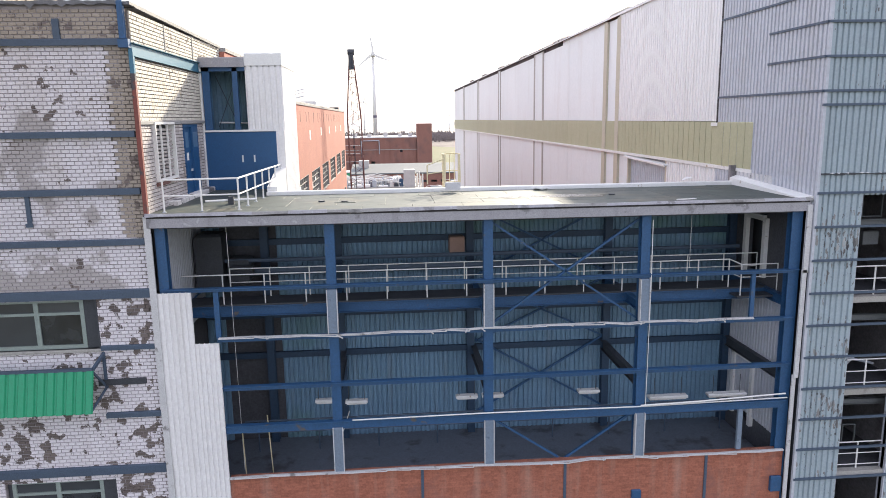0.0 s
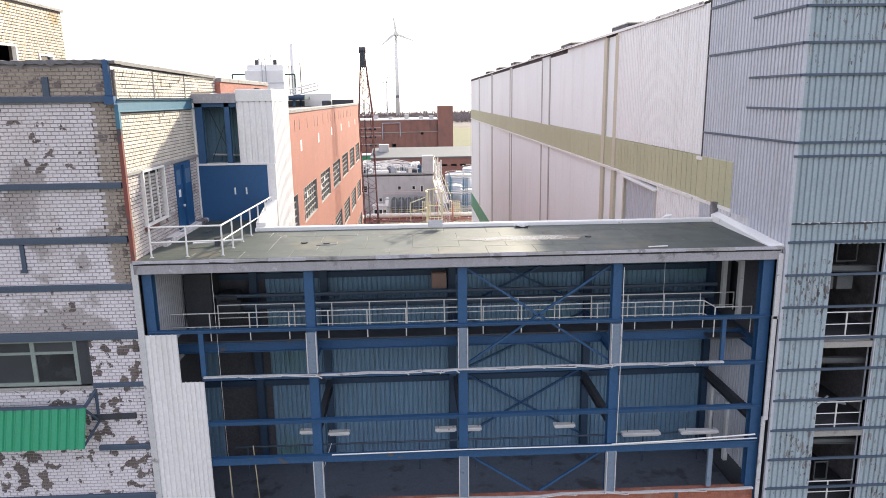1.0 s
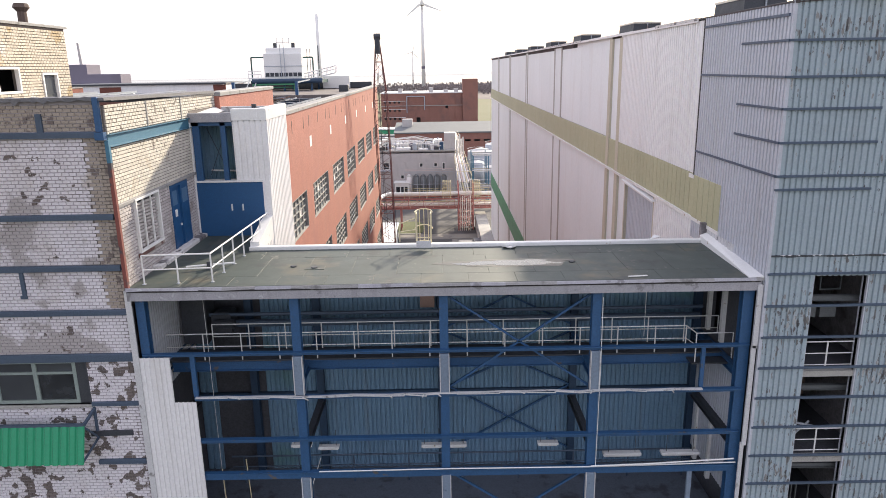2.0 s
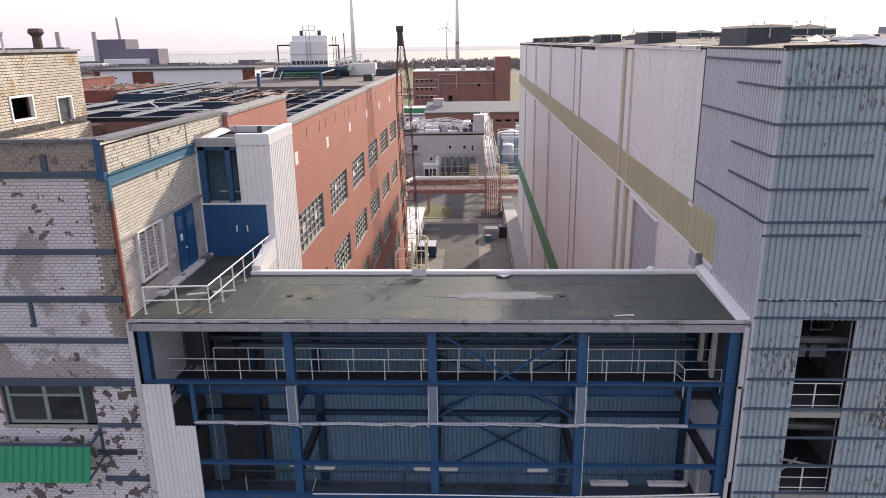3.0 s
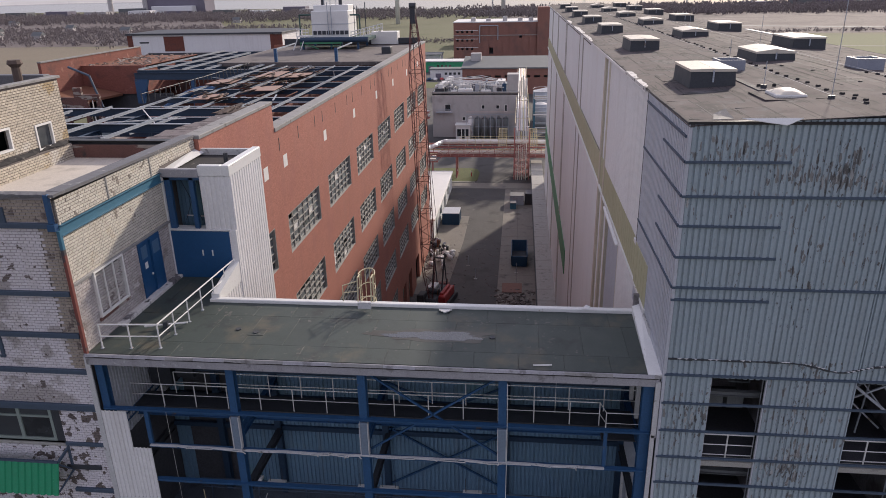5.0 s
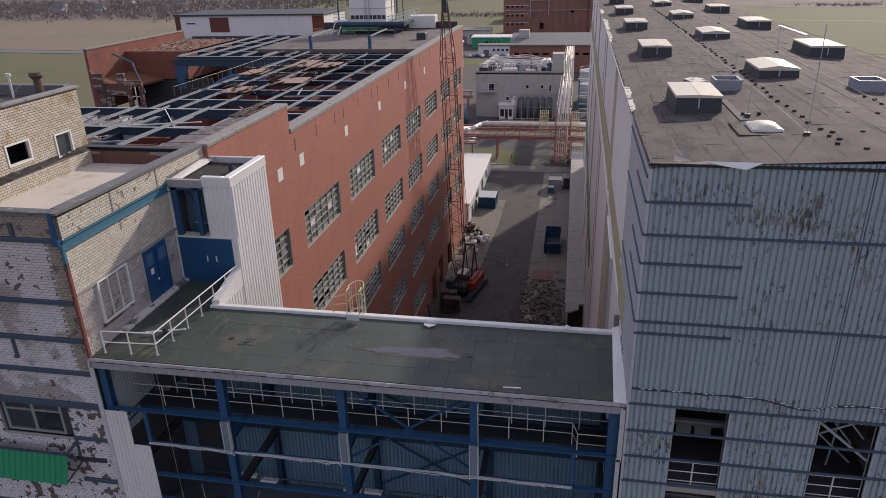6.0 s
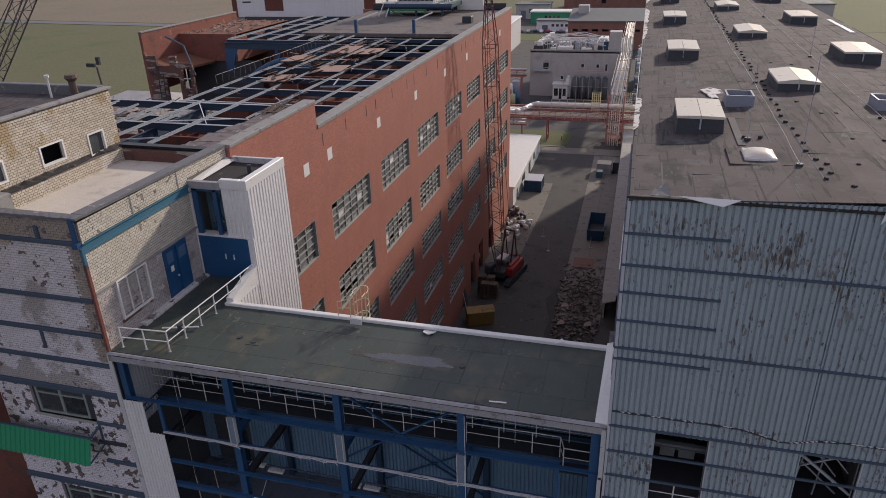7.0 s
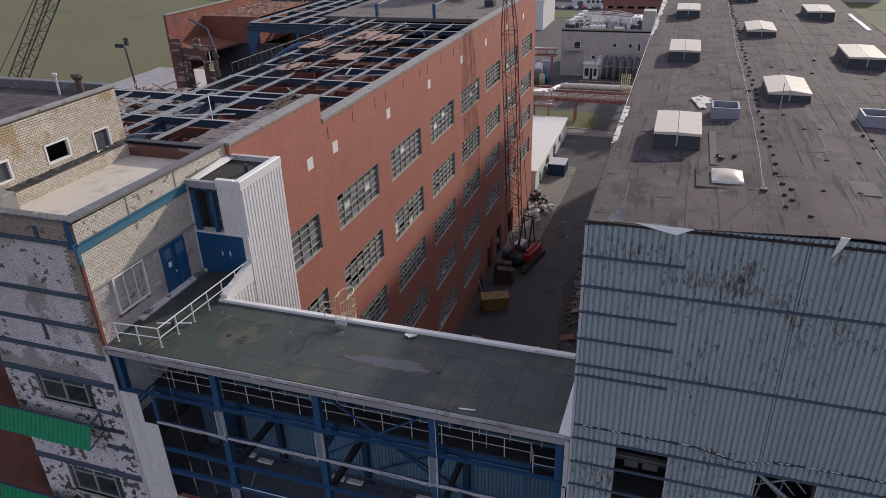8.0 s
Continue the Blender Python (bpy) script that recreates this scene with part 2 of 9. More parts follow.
    "hall_felt": mat("hall_felt", (0.083, 0.066, 0.069), 0.95, grain=(7, 0.3), blotch=(0.3, 0.5), stain=((0.03, 0.028, 0.031), 0.6, 0.51, 0.12), stain2=((0.10, 0.095, 0.102), 1.3, 0.56, 0.1), rand=0.25, flakes=(((0.098, 0.092, 0.098), 3.0, (2.5, 0.4, 1), 0.63, 0.4, 0.3), ((0.034, 0.031, 0.034), 2.0, (3.0, 0.2, 1), 0.61, 0.3, 0.25))),
    "torn_deck": mat("torn_deck", (0.15, 0.125, 0.125), 0.7, grain=(6, 0.35), blotch=(1.2, 0.5), stain=((0.07, 0.055, 0.055), 1.6, 0.54, 0.08), stain2=((0.30, 0.27, 0.26), 2.5, 0.62, 0.06), island=0.25),
    "bitumen": mat("bitumen", (0.030, 0.028, 0.03), 0.92, grain=(9, 0.3), blotch=(1.5, 0.4), stain=((0.12, 0.11, 0.10), 2.5, 0.62, 0.06)),
    "crane_brown": mat("crane_brown", (0.13, 0.11, 0.11), 0.6, blotch=(0.9, 0.3)),
    "painted_mortar": mat("painted_mortar", (0.34, 0.315, 0.33), 0.95, grain=(14, 0.2), blotch=(0.5, 0.4), stain=((0.16, 0.135, 0.125), 0.8, 0.56, 0.1)),
    "felt_lap": mat("felt_lap", (0.11, 0.105, 0.11), 0.9, blotch=(0.8, 0.4)),
    "old_roof": mat("old_roof", (0.15, 0.13, 0.125), 0.9, grain=(3, 0.25), blotch=(0.3, 0.4), stain=((0.08, 0.07, 0.068), 0.4, 0.55, 0.1), stain2=((0.24, 0.22, 0.21), 0.7, 0.62, 0.08)),
    # deep floor darkened in colour to stand for shade below the beams
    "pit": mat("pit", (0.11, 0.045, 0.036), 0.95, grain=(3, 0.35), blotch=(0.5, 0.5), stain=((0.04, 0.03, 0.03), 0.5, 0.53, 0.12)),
    "yard_rubble": mat("yard_rubble", (0.15, 0.13, 0.122), 0.95, grain=(3, 0.3), blotch=(0.8, 0.4), island=0.5),
    "rot_shade_wall": mat("rot_shade_wall", (0.15, 0.075, 0.065), 0.9, grain=(6, 0.3), blotch=(0.8, 0.5), stain=((0.055, 0.045, 0.045), 1.0, 0.54, 0.1), flakes=(((0.40, 0.35, 0.31), 1.6, (0.35, 1, 1.6), 0.58, 0.4, 0.5),)),
    "ochre": mat("ochre", (0.33, 0.23, 0.09), 0.7, blotch=(0.9, 0.35), stain=((0.16, 0.11, 0.07), 1.8, 0.56, 0.1)),
    "wing_brick": mat("wing_brick", (0.26, 0.095, 0.072), 0.9, grain=(4, 0.3), blotch=(0.3, 0.4), stain=((0.11, 0.055, 0.05), 0.4, 0.54, 0.15), stain2=((0.36, 0.18, 0.14), 0.7, 0.62, 0.1), brick=(0, 0.25, 0.083, 0.5)),
    "mud": mat("mud", (0.032, 0.028, 0.027), 0.75, grain=(4, 0.35), blotch=(0.6, 0.4), bump=(4, 0.5, 0.06)),
    "old_board": mat("old_board", (0.22, 0.12, 0.095), 0.85, blotch=(1.2, 0.4)),
    # muted copy of the red brick: distance haze put into the colour
    "far_brick": mat("far_brick", (0.30, 0.145, 0.115), 0.9, grain=(1.5, 0.2), blotch=(0.1, 0.35), stain=((0.20, 0.11, 0.095), 0.12, 0.54, 0.15), streak=((0.36, 0.2, 0.16), 0.3, 0.4), brick=(0, 0.25, 0.083, 0.4)),
    "heath": mat("heath", (0.145, 0.12, 0.115), 0.95, grain=(0.06, 0.4), blotch=(0.008, 0.5), stain=((0.095, 0.08, 0.078), 0.012, 0.5, 0.14), stain2=((0.19, 0.165, 0.14), 0.02, 0.6, 0.1), bump=(0.2, 0.5, 1.0)),
    "tan_field": mat("tan_field", (0.20, 0.165, 0.115), 0.95, grain=(0.3, 0.25), blotch=(0.008, 0.45), stain=((0.15, 0.14, 0.08), 0.01, 0.52, 0.1)),
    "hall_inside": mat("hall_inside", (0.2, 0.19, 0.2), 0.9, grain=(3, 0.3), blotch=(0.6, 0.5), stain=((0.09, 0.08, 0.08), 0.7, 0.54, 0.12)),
    "silt": mat("silt", (0.058, 0.054, 0.043), 0.42, grain=(9, 0.2), blotch=(1.5, 0.4)),
    # darker than the blue steel: shaded beam fronts put into the colour
    "navy_steel": mat("navy_steel", (0.022, 0.05, 0.095), 0.55, grain=(6, 0.2), blotch=(0.9, 0.3)),
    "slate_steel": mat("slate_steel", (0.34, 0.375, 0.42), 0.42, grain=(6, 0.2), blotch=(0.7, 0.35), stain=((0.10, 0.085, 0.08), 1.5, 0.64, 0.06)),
    "wet": mat("wet", (0.045, 0.049, 0.056), 0.26, grain=(9, 0.1), blotch=(1.2, 0.2), bump=(2.5, 0.02, 0.01)),
    "dark_steel": mat("dark_steel", (0.045, 0.05, 0.06), 0.6, grain=(6, 0.25), blotch=(0.8, 0.3)),
    "slate_floor": mat("slate_floor", (0.13, 0.15, 0.185), 0.6, grain=(5, 0.2), blotch=(0.6, 0.35), stain=((0.07, 0.075, 0.085), 0.9, 0.56, 0.1)),
    # unlit rooms: their shade is put into this dark base colour
    "shade_inside": mat("shade_inside", (0.075, 0.078, 0.09), 0.9, grain=(4, 0.25), blotch=(0.5, 0.4)),
    "grey_steel": mat("grey_steel", (0.38, 0.41, 0.46), 0.45, grain=(6, 0.2), blotch=(0.6, 0.3), stain=((0.2, 0.15, 0.12), 1.5, 0.64, 0.06)),
    "rust": mat("rust", (0.20, 0.085, 0.05), 0.9, grain=(5, 0.3), blotch=(0.7, 0.4)),
    "terrace": mat("terrace", (0.60, 0.55, 0.49), 0.85, grain=(8, 0.15), blotch=(0.4, 0.25), stain=((0.36, 0.33, 0.29), 0.7, 0.57, 0.15)),
    "green_sheet": mat("green_sheet", (0.012, 0.27, 0.13), 0.4, grain=(4, 0.1), blotch=(0.6, 0.15)),
    "window_frame": mat("window_frame", (0.26, 0.31, 0.29), 0.5, blotch=(0.9, 0.25)),
    "factory_frame": mat("factory_frame", (0.37, 0.36, 0.34), 0.6, blotch=(0.9, 0.25), stain=((0.26, 0.18, 0.14), 2.0, 0.64, 0.1)),
    "crane_red": mat("crane_red", (0.36, 0.035, 0.035), 0.45, blotch=(0.9, 0.3), stain=((0.15, 0.05, 0.04), 1.6, 0.6, 0.08)),
    "boom": mat("boom", (0.15, 0.055, 0.052), 0.55, blotch=(0.9, 0.3)),
    "yellow": mat("yellow", (0.21, 0.13, 0.03), 0.6, blotch=(0.9, 0.35), stain=((0.15, 0.09, 0.05), 1.8, 0.55, 0.1)),
    "pale_yellow": mat("pale_yellow", (0.62, 0.55, 0.36), 0.5, blotch=(0.9, 0.2)),
    "blue_box": mat("blue_box", (0.012, 0.054, 0.12), 0.5, blotch=(0.9, 0.3), stain=((0.12, 0.10, 0.09), 1.8, 0.63, 0.08)),
    "pipe_red": mat("pipe_red", (0.40, 0.16, 0.15), 0.6, blotch=(0.5, 0.3)),
    "pale_rail": mat("pale_rail", (0.62, 0.47, 0.43), 0.6, blotch=(0.5, 0.3)),
    "aluminium": mat("aluminium", (0.70, 0.68, 0.66), 0.45, 0.0, blotch=(0.5, 0.2)),
    "process_wall": mat("process_wall", (0.47, 0.45, 0.445), 0.8, blotch=(0.25, 0.35), streak=((0.30, 0.28, 0.265), 0.6, 0.6), stain=((0.36, 0.34, 0.33), 0.3, 0.56, 0.12)),
    "far_roof": mat("far_roof", (0.15, 0.16, 0.165), 0.8, blotch=(0.1, 0.2)),
    # purple-grey cast of distance haze is part of this base colour
    "far_dark": mat("far_dark", (0.17, 0.155, 0.20), 0.8, blotch=(0.05, 0.2)),
    # paler than bare trees, with distance haze mixed into the colour
    "woods": mat("woods", (0.21, 0.18, 0.178), 0.95, grain=(0.4, 0.25), blotch=(0.02, 0.35), bump=None, island=0.1),
    "rubble": mat("rubble", (0.30, 0.25, 0.22), 0.95, grain=(3, 0.3), blotch=(0.8, 0.4), island=0.55),
    "bags": mat("bags", (0.62, 0.62, 0.64), 0.7, grain=(3, 0.2), blotch=(1.0, 0.3), island=0.3),
    "timber": mat("timber", (0.12, 0.085, 0.07), 0.85, blotch=(1.2, 0.3), rand=0.3),
    "chalk": mat("chalk", (0.62, 0.60, 0.58), 0.8, grain=(5, 0.2), blotch=(0.8, 0.3), stain=((0.16, 0.15, 0.155), 1.1, 0.56, 0.05), stain2=((0.075, 0.07, 0.075), 2.4, 0.58, 0.04)),
    "dull_pane": mat("dull_pane", (0.09, 0.17, 0.28), 0.3),
    "white_paint": mat("white_paint", (0.75, 0.74, 0.72), 0.6, grain=(6, 0.08), blotch=(0.7, 0.12)),
    "skylight": mat("skylight", (0.60, 0.55, 0.465), 0.3, grain=(6, 0.06), blotch=(0.8, 0.12), bump=(3, 0.05, 0.01)),
    "duct_blue": mat("duct_blue", (0.27, 0.29, 0.35), 0.5, blotch=(1.0, 0.2)),
    "orange": mat("orange", (0.33, 0.215, 0.175), 0.7, blotch=(0.9, 0.2)),
}
w = bpy.data.materials.new("water")
w.use_nodes = True
wb = w.node_tree.nodes["Principled BSDF"]
wb.inputs["Base Color"].default_value, wb.inputs["Roughness"].default_value = (0.05, 0.06, 0.065, 1), 0.16
wp = w.node_tree.nodes.new("ShaderNodeNewGeometry").outputs["Position"]
wbump = w.node_tree.nodes.new("ShaderNodeBump")
wbump.inputs["Strength"].default_value, wbump.inputs["Distance"].default_value = 0.12, 1.0
link(w.node_tree, noise_tex(w.node_tree, wp, 0.15, 5), wbump.inputs["Height"])
link(w.node_tree, wbump.outputs["Normal"], wb.inputs["Normal"])
M["water"] = w
M["wet"].node_tree.nodes["Principled BSDF"].inputs["IOR"].default_value = 1.9
# the shore emits a pale glow that stands for distance haze
hz = bpy.data.materials.new("far_shore_haze")
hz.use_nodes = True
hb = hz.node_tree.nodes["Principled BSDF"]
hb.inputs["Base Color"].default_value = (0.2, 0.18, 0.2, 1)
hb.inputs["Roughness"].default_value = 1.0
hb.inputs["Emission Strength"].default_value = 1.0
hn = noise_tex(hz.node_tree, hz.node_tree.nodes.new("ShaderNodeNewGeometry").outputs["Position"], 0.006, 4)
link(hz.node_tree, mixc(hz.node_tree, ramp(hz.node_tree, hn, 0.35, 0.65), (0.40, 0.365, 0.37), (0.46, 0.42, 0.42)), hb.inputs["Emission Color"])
M["far_shore_haze"] = hz
# grey-blue panes: dirt and reflected sky both put into the base colour
GLASS = glass_mat("window_glass", (0.19, 0.21, 0.215), 0.85)
DARKGLASS = glass_mat("dark_glass", (0.09, 0.10, 0.11), 0.65)


# ---- mesh helpers ----
class MB:
    """Collects vertices and faces of one mesh."""

    def __init__(self):
        self.v, self.f = [], []

    def add(self, verts, faces):
        n = len(self.v)
        self.v += [tuple(p) for p in verts]
        self.f += [tuple(i + n for i in q) for q in faces]
        return self

    def box(self, x0, x1, y0, y1, z0, z1):
        return self.add([(x0, y0, z0), (x1, y0, z0), (x1, y1, z0), (x0, y1, z0), (x0, y0, z1), (x1, y0, z1), (x1, y1, z1), (x0, y1, z1)],
                        [(3, 2, 1, 0), (4, 5, 6, 7), (0, 1, 5, 4), (1, 2, 6, 5), (2, 3, 7, 6), (3, 0, 4, 7)])

    def soft(self, x0, x1, y0, y1, z0, z1, b=0.03):
        """A box with chamfered upper edges."""
        v = [(x0, y0, z0), (x1, y0, z0), (x1, y1, z0), (x0, y1, z0), (x0, y0, z1 - b), (x1, y0, z1 - b), (x1, y1, z1 - b), (x0, y1, z1 - b),
             (x0 + b, y0 + b, z1), (x1 - b, y0 + b, z1), (x1 - b, y1 - b, z1), (x0 + b, y1 - b, z1)]
        return self.add(v, [(3, 2, 1, 0), (0, 1, 5, 4), (1, 2, 6, 5), (2, 3, 7, 6), (3, 0, 4, 7), (4, 5, 9, 8), (5, 6, 10, 9), (6, 7, 11, 10), (7, 4, 8, 11), (8, 9, 10, 11)])

    def beam(self, p, q, w, h=None, up=(0, 0, 1)):
        """A straight bar of rectangular section from p to q."""
        p, q, h = Vector(p), Vector(q), h or w
        d = (q - p).normalized()
        s = d.cross(Vector(up))
        if s.length < 1e-4:
            s = d.cross(Vector((0, 1, 0)))
        s.normalize()
        u = s.cross(d)
        vs = [e + s * a * w / 2 + u * c * h / 2 for e in (p, q) for a, c in ((-1, -1), (1, -1), (1, 1), (-1, 1))]
        return self.add(vs, [(0, 1, 2, 3), (7, 6, 5, 4), (0, 4, 5, 1), (1, 5, 6, 2), (2, 6, 7, 3), (3, 7, 4, 0)])

    def ibeam(self, p, q, w, h, t=0.02):
        """An I section from p to q."""
        p, q = Vector(p), Vector(q)
        d = (q - p).normalized()
        s = d.cross(Vector((0, 0, 1)))
        if s.length < 1e-4:
            s = Vector((1, 0, 0))
        s.normalize()
        u = s.cross(d)
        a, c, e = w / 2, h / 2, t / 2
        prof = [(-a, -c), (a, -c), (a, -c + t), (e, -c + t), (e, c - t), (a, c - t), (a, c), (-a, c), (-a, c - t), (-e, c - t), (-e, -c + t), (-a, -c + t)]
        vs = [o + s * i + u * j for o in (p, q) for i, j in prof]
        return self.add(vs, [(i, (i + 1) % 12, 12 + (i + 1) % 12, 12 + i) for i in range(12)] + [tuple(range(11, -1, -1)), tuple(range(12, 24))])

    def tube(self, p, q, r, n=8, r2=None):
        p, q, r2 = Vector(p), Vector(q), r if r2 is None else r2
        d = (q - p).normalized()
        s = d.cross(Vector((0, 0, 1)))
        if s.length < 1e-4:
            s = Vector((1, 0, 0))
        s.normalize()
        u = s.cross(d)
        vs = []
        for e, rad in ((p, r), (q, r2)):
            vs += [e + (s * math.cos(6.2832 * i / n) + u * math.sin(6.2832 * i / n)) * rad for i in range(n)]
        fs = [(i, (i + 1) % n, n + (i + 1) % n, n + i) for i in range(n)]
        return self.add(vs, fs + [tuple(range(n - 1, -1, -1)), tuple(range(n, 2 * n))])

    def path(self, pts, r, n=6):
        for a, b in zip(pts, pts[1:]):
            self.tube(a, b, r, n)
        return self

    def prism(self, poly, d):
        """A flat polygon pushed along d."""
        d, n = Vector(d), len(poly)
        a = [Vector(p) for p in poly]
        return self.add(a + [p + d for p in a], [tuple(range(n)), tuple(range(2 * n - 1, n - 1, -1))] + [(i, n + i, n + (i + 1) % n, (i + 1) % n) for i in range(n)])

    def sheet(self, o, u, wdt, z0, z1, out, pitch=0.25, depth=0.035, rows=1):
        """Trapezoidal sheet: from o along u, between two heights, ribs standing out along out."""
        o, u, out = Vector(o), Vector(u), Vector(out)
        prof = []
        n = max(1, round(wdt / pitch))
        p = wdt / n
        for i in range(n):
            prof += [(i * p, 0), (i * p + p * 0.18, 0), (i * p + p * 0.30, depth), (i * p + p * 0.88, depth)]
        prof.append((wdt, 0))
        zs = [z0 + (z1 - z0) * k / rows for k in range(rows + 1)]
        vs = [o + u * a + out * b + Vector((0, 0, z)) for z in zs for a, b in prof]
        m = len(prof)
        fs = [(r * m + i, r * m + i + 1, (r + 1) * m + i + 1, (r + 1) * m + i) for r in range(rows) for i in range(m - 1)]
        return self.add(vs, fs)

    def blob(self, c, rx, ry, rz, rng, n=6, rough=0.25):
        c = Vector(c)
        vs = [c + Vector((0, 0, rz))]
        for k in (1, 2):
            for i in range(n):
                a, e = 6.2832 * (i + 0.5 * k) / n, 1.5708 - 3.1416 * k / 3
                s = 1 + rng.uniform(-rough, rough)
                vs.append(c + Vector((rx * math.cos(a) * math.cos(e) * s, ry * math.sin(a) * math.cos(e) * s, rz * math.sin(e) * s)))
        vs.append(c - Vector((0, 0, rz)))
        fs = [(0, 1 + i, 1 + (i + 1) % n) for i in range(n)]
        fs += [(1 + i, 1 + n + i, 1 + n + (i + 1) % n, 1 + (i + 1) % n) for i in range(n)]
        fs += [(2 * n + 1, 1 + n + (i + 1) % n, 1 + n + i) for i in range(n)]
        return self.add(vs, fs)


WORLD = {}


def data(name, mb, material):
    me = bpy.data.meshes.new(name)
    me.from_pydata(mb.v, [], mb.f)
    me.update()
    me.materials.append(material)
    return me


def smooth(ob):
    for p in ob.data.polygons:
        p.use_smooth = True
    return ob


def hang(ob, parent, basis=None):
    if basis is not None:
        ob.matrix_basis = basis
    if parent is not None:
        ob.parent = parent
        ob.matrix_parent_inverse = WORLD[parent].inverted()
    WORLD[ob] = ob.matrix_basis.copy()
    return ob


def part(name, mb, material, parent, label="", kind=""):
    ob = new(name, data(name, mb, material))
    return tagged(hang(ob, parent), label, kind=kind)


def piece(name, me, parent, at, turn=(0, 0, 0)):
    return hang(new(name, me), parent, pose(*at, *turn))


def thing(name, label, category, at=(0, 0, 0), group="", kind=""):
    ob = new(name)
    ob.empty_display_size = 0.2
    ob.matrix_basis = Matrix.Translation(at)
    WORLD[ob] = ob.matrix_basis.copy()
    return tagged(ob, label, category, group, kind)


def single(name, mb, material, label, category="", group="", kind=""):
    ob = new(name, data(name, mb, material))
    WORLD[ob] = Matrix()
    return tagged(ob, label, category, group, kind)


def brick_field(axis, at, a0, a1, z0, z1, out, holes=(), bw=0.25, bh=0.125, proud=0.028, seed=1):
    """The bricks of a wall face in running bond, minus openings (a0, a1, z0, z1): list of (a, z, width, height, lift)."""
    rng = random.Random(seed)
    got = []
    rows = int((z1 - z0) / bh)
    for r in range(rows):
        z = z0 + r * bh
        a = a0 - (bw / 2 if r % 2 else 0)
        while a < a1 - 0.03:
            l, h = max(a, a0), min(a + bw, a1)
            a += bw
            todo = [(l, h, z, z + bh)]
            for H in holes:
                nxt = []
                for p, q, b, t in todo:
                    if p >= H[1] or q <= H[0] or b >= H[3] or t <= H[2]:
                        nxt.append((p, q, b, t))
                        continue
                    nxt += [(p, H[0], b, t)] if p < H[0] else []
                    nxt += [(H[1], q, b, t)] if q > H[1] else []
                    m0, m1 = max(p, H[0]), min(q, H[1])
                    nxt += [(m0, m1, b, H[2])] if b < H[2] else []
                    nxt += [(m0, m1, H[3], t)] if t > H[3] else []
                todo = nxt
            for p, q, b, t in todo:
                if q - p > 0.03 and t - b > 0.03:
                    got.append((p, b, q - p - 0.02, t - b - 0.022, proud + rng.uniform(-0.004, 0.004)))
    return got


def bricks_mesh(axis, at, out, field):
    """One joined mesh of bricks on a wall at x = at (axis 'y') or y = at (axis 'x')."""
    mb = MB()
    for a, z, wd, h, lift in field:
        b = 0.006
        pts = [(a, z), (a + wd, z), (a + wd, z + h), (a, z + h)]
        inn = [(a + b, z + b), (a + wd - b, z + b), (a + wd - b, z + h - b), (a + b, z + h - b)]
        if axis == "x":
            vs = [(p, at, q) for p, q in pts] + [(p, at + out * lift, q) for p, q in inn]
        else:
            vs = [(at, p, q) for p, q in pts] + [(at + out * lift, p, q) for p, q in inn]
        mb.add(vs, [(4, 5, 6, 7), (0, 1, 5, 4), (1, 2, 6, 5), (2, 3, 7, 6), (3, 0, 4, 7)])
    return mb


def wall_mesh(axis, c0, c1, a0, a1, z0, z1, holes=()):
    """A wall of real thickness between c0 and c1, with openings that go through it."""
    mb = MB()
    xs = sorted({a0, a1, *[h for H in holes for h in H[:2] if a0 < h < a1]})
    zs = sorted({z0, z1, *[h for H in holes for h in H[2:] if z0 < h < z1]})
    nx, nz = len(xs) - 1, len(zs) - 1

    def full(i, j):
        if not (0 <= i < nx and 0 <= j < nz):
            return False
        m, n = (xs[i] + xs[i + 1]) / 2, (zs[j] + zs[j + 1]) / 2
        return not any(H[0] < m < H[1] and H[2] < n < H[3] for H in holes)

    ids = {}

    def vert(i, j, c):
        if (i, j, c) not in ids:
            ids[i, j, c] = len(mb.v)
            mb.v.append((xs[i], (c0, c1)[c], zs[j]) if axis == "x" else ((c0, c1)[c], xs[i], zs[j]))
        return ids[i, j, c]

    for i in range(nx):
        for j in range(nz):
            if not full(i, j):
                continue
            mb.f.append((vert(i, j, 0), vert(i + 1, j, 0), vert(i + 1, j + 1, 0), vert(i, j + 1, 0)))
            mb.f.append((vert(i, j + 1, 1), vert(i + 1, j + 1, 1), vert(i + 1, j, 1), vert(i, j, 1)))
            for di, dj, p, q in ((-1, 0, (i, j), (i, j + 1)), (1, 0, (i + 1, j), (i + 1, j + 1)), (0, -1, (i, j), (i + 1, j)), (0, 1, (i, j + 1), (i + 1, j + 1))):
                if not full(i + di, j + dj):
                    mb.f.append((vert(*p, 0), vert(*q, 0), vert(*q, 1), vert(*p, 1)))
    return mb


# ---- ground, roads, water ----
single("ground", MB().box(-4900, 4900, -1500, 4900, -3, 0), M["ground"], "flat green and brown grass fields reaching the river", kind="structure")
single("water", MB().add([(-3600, 1900, 0.3), (-700, 1900, 0.3), (-200, 1650, 0.3), (400, 1500, 0.3), (3000, 1500, 0.3), (3000, 4600, 0.3), (-3600, 4600, 0.3)], [(0, 1, 2, 3, 4, 5, 6)]), M["water"], "wide bright river reflecting the pale sky", kind="structure")
single("road", MB().box(-120, 40, -60, 300, -0.5, 0.03).box(-75, 60, 300, 470, -0.5, 0.03), M["asphalt"], "dark worn asphalt of the factory yard", kind="structure")
slab = MB()
for i in range(16):
    for j in range(2):
        slab.soft(6.1 + j * 3.2, 9.26 + j * 3.2, 88 + i * 5, 92.96 + i * 5, 0, 0.06 + 0.004 * ((i * 7 + j * 3) % 4), 0.01)
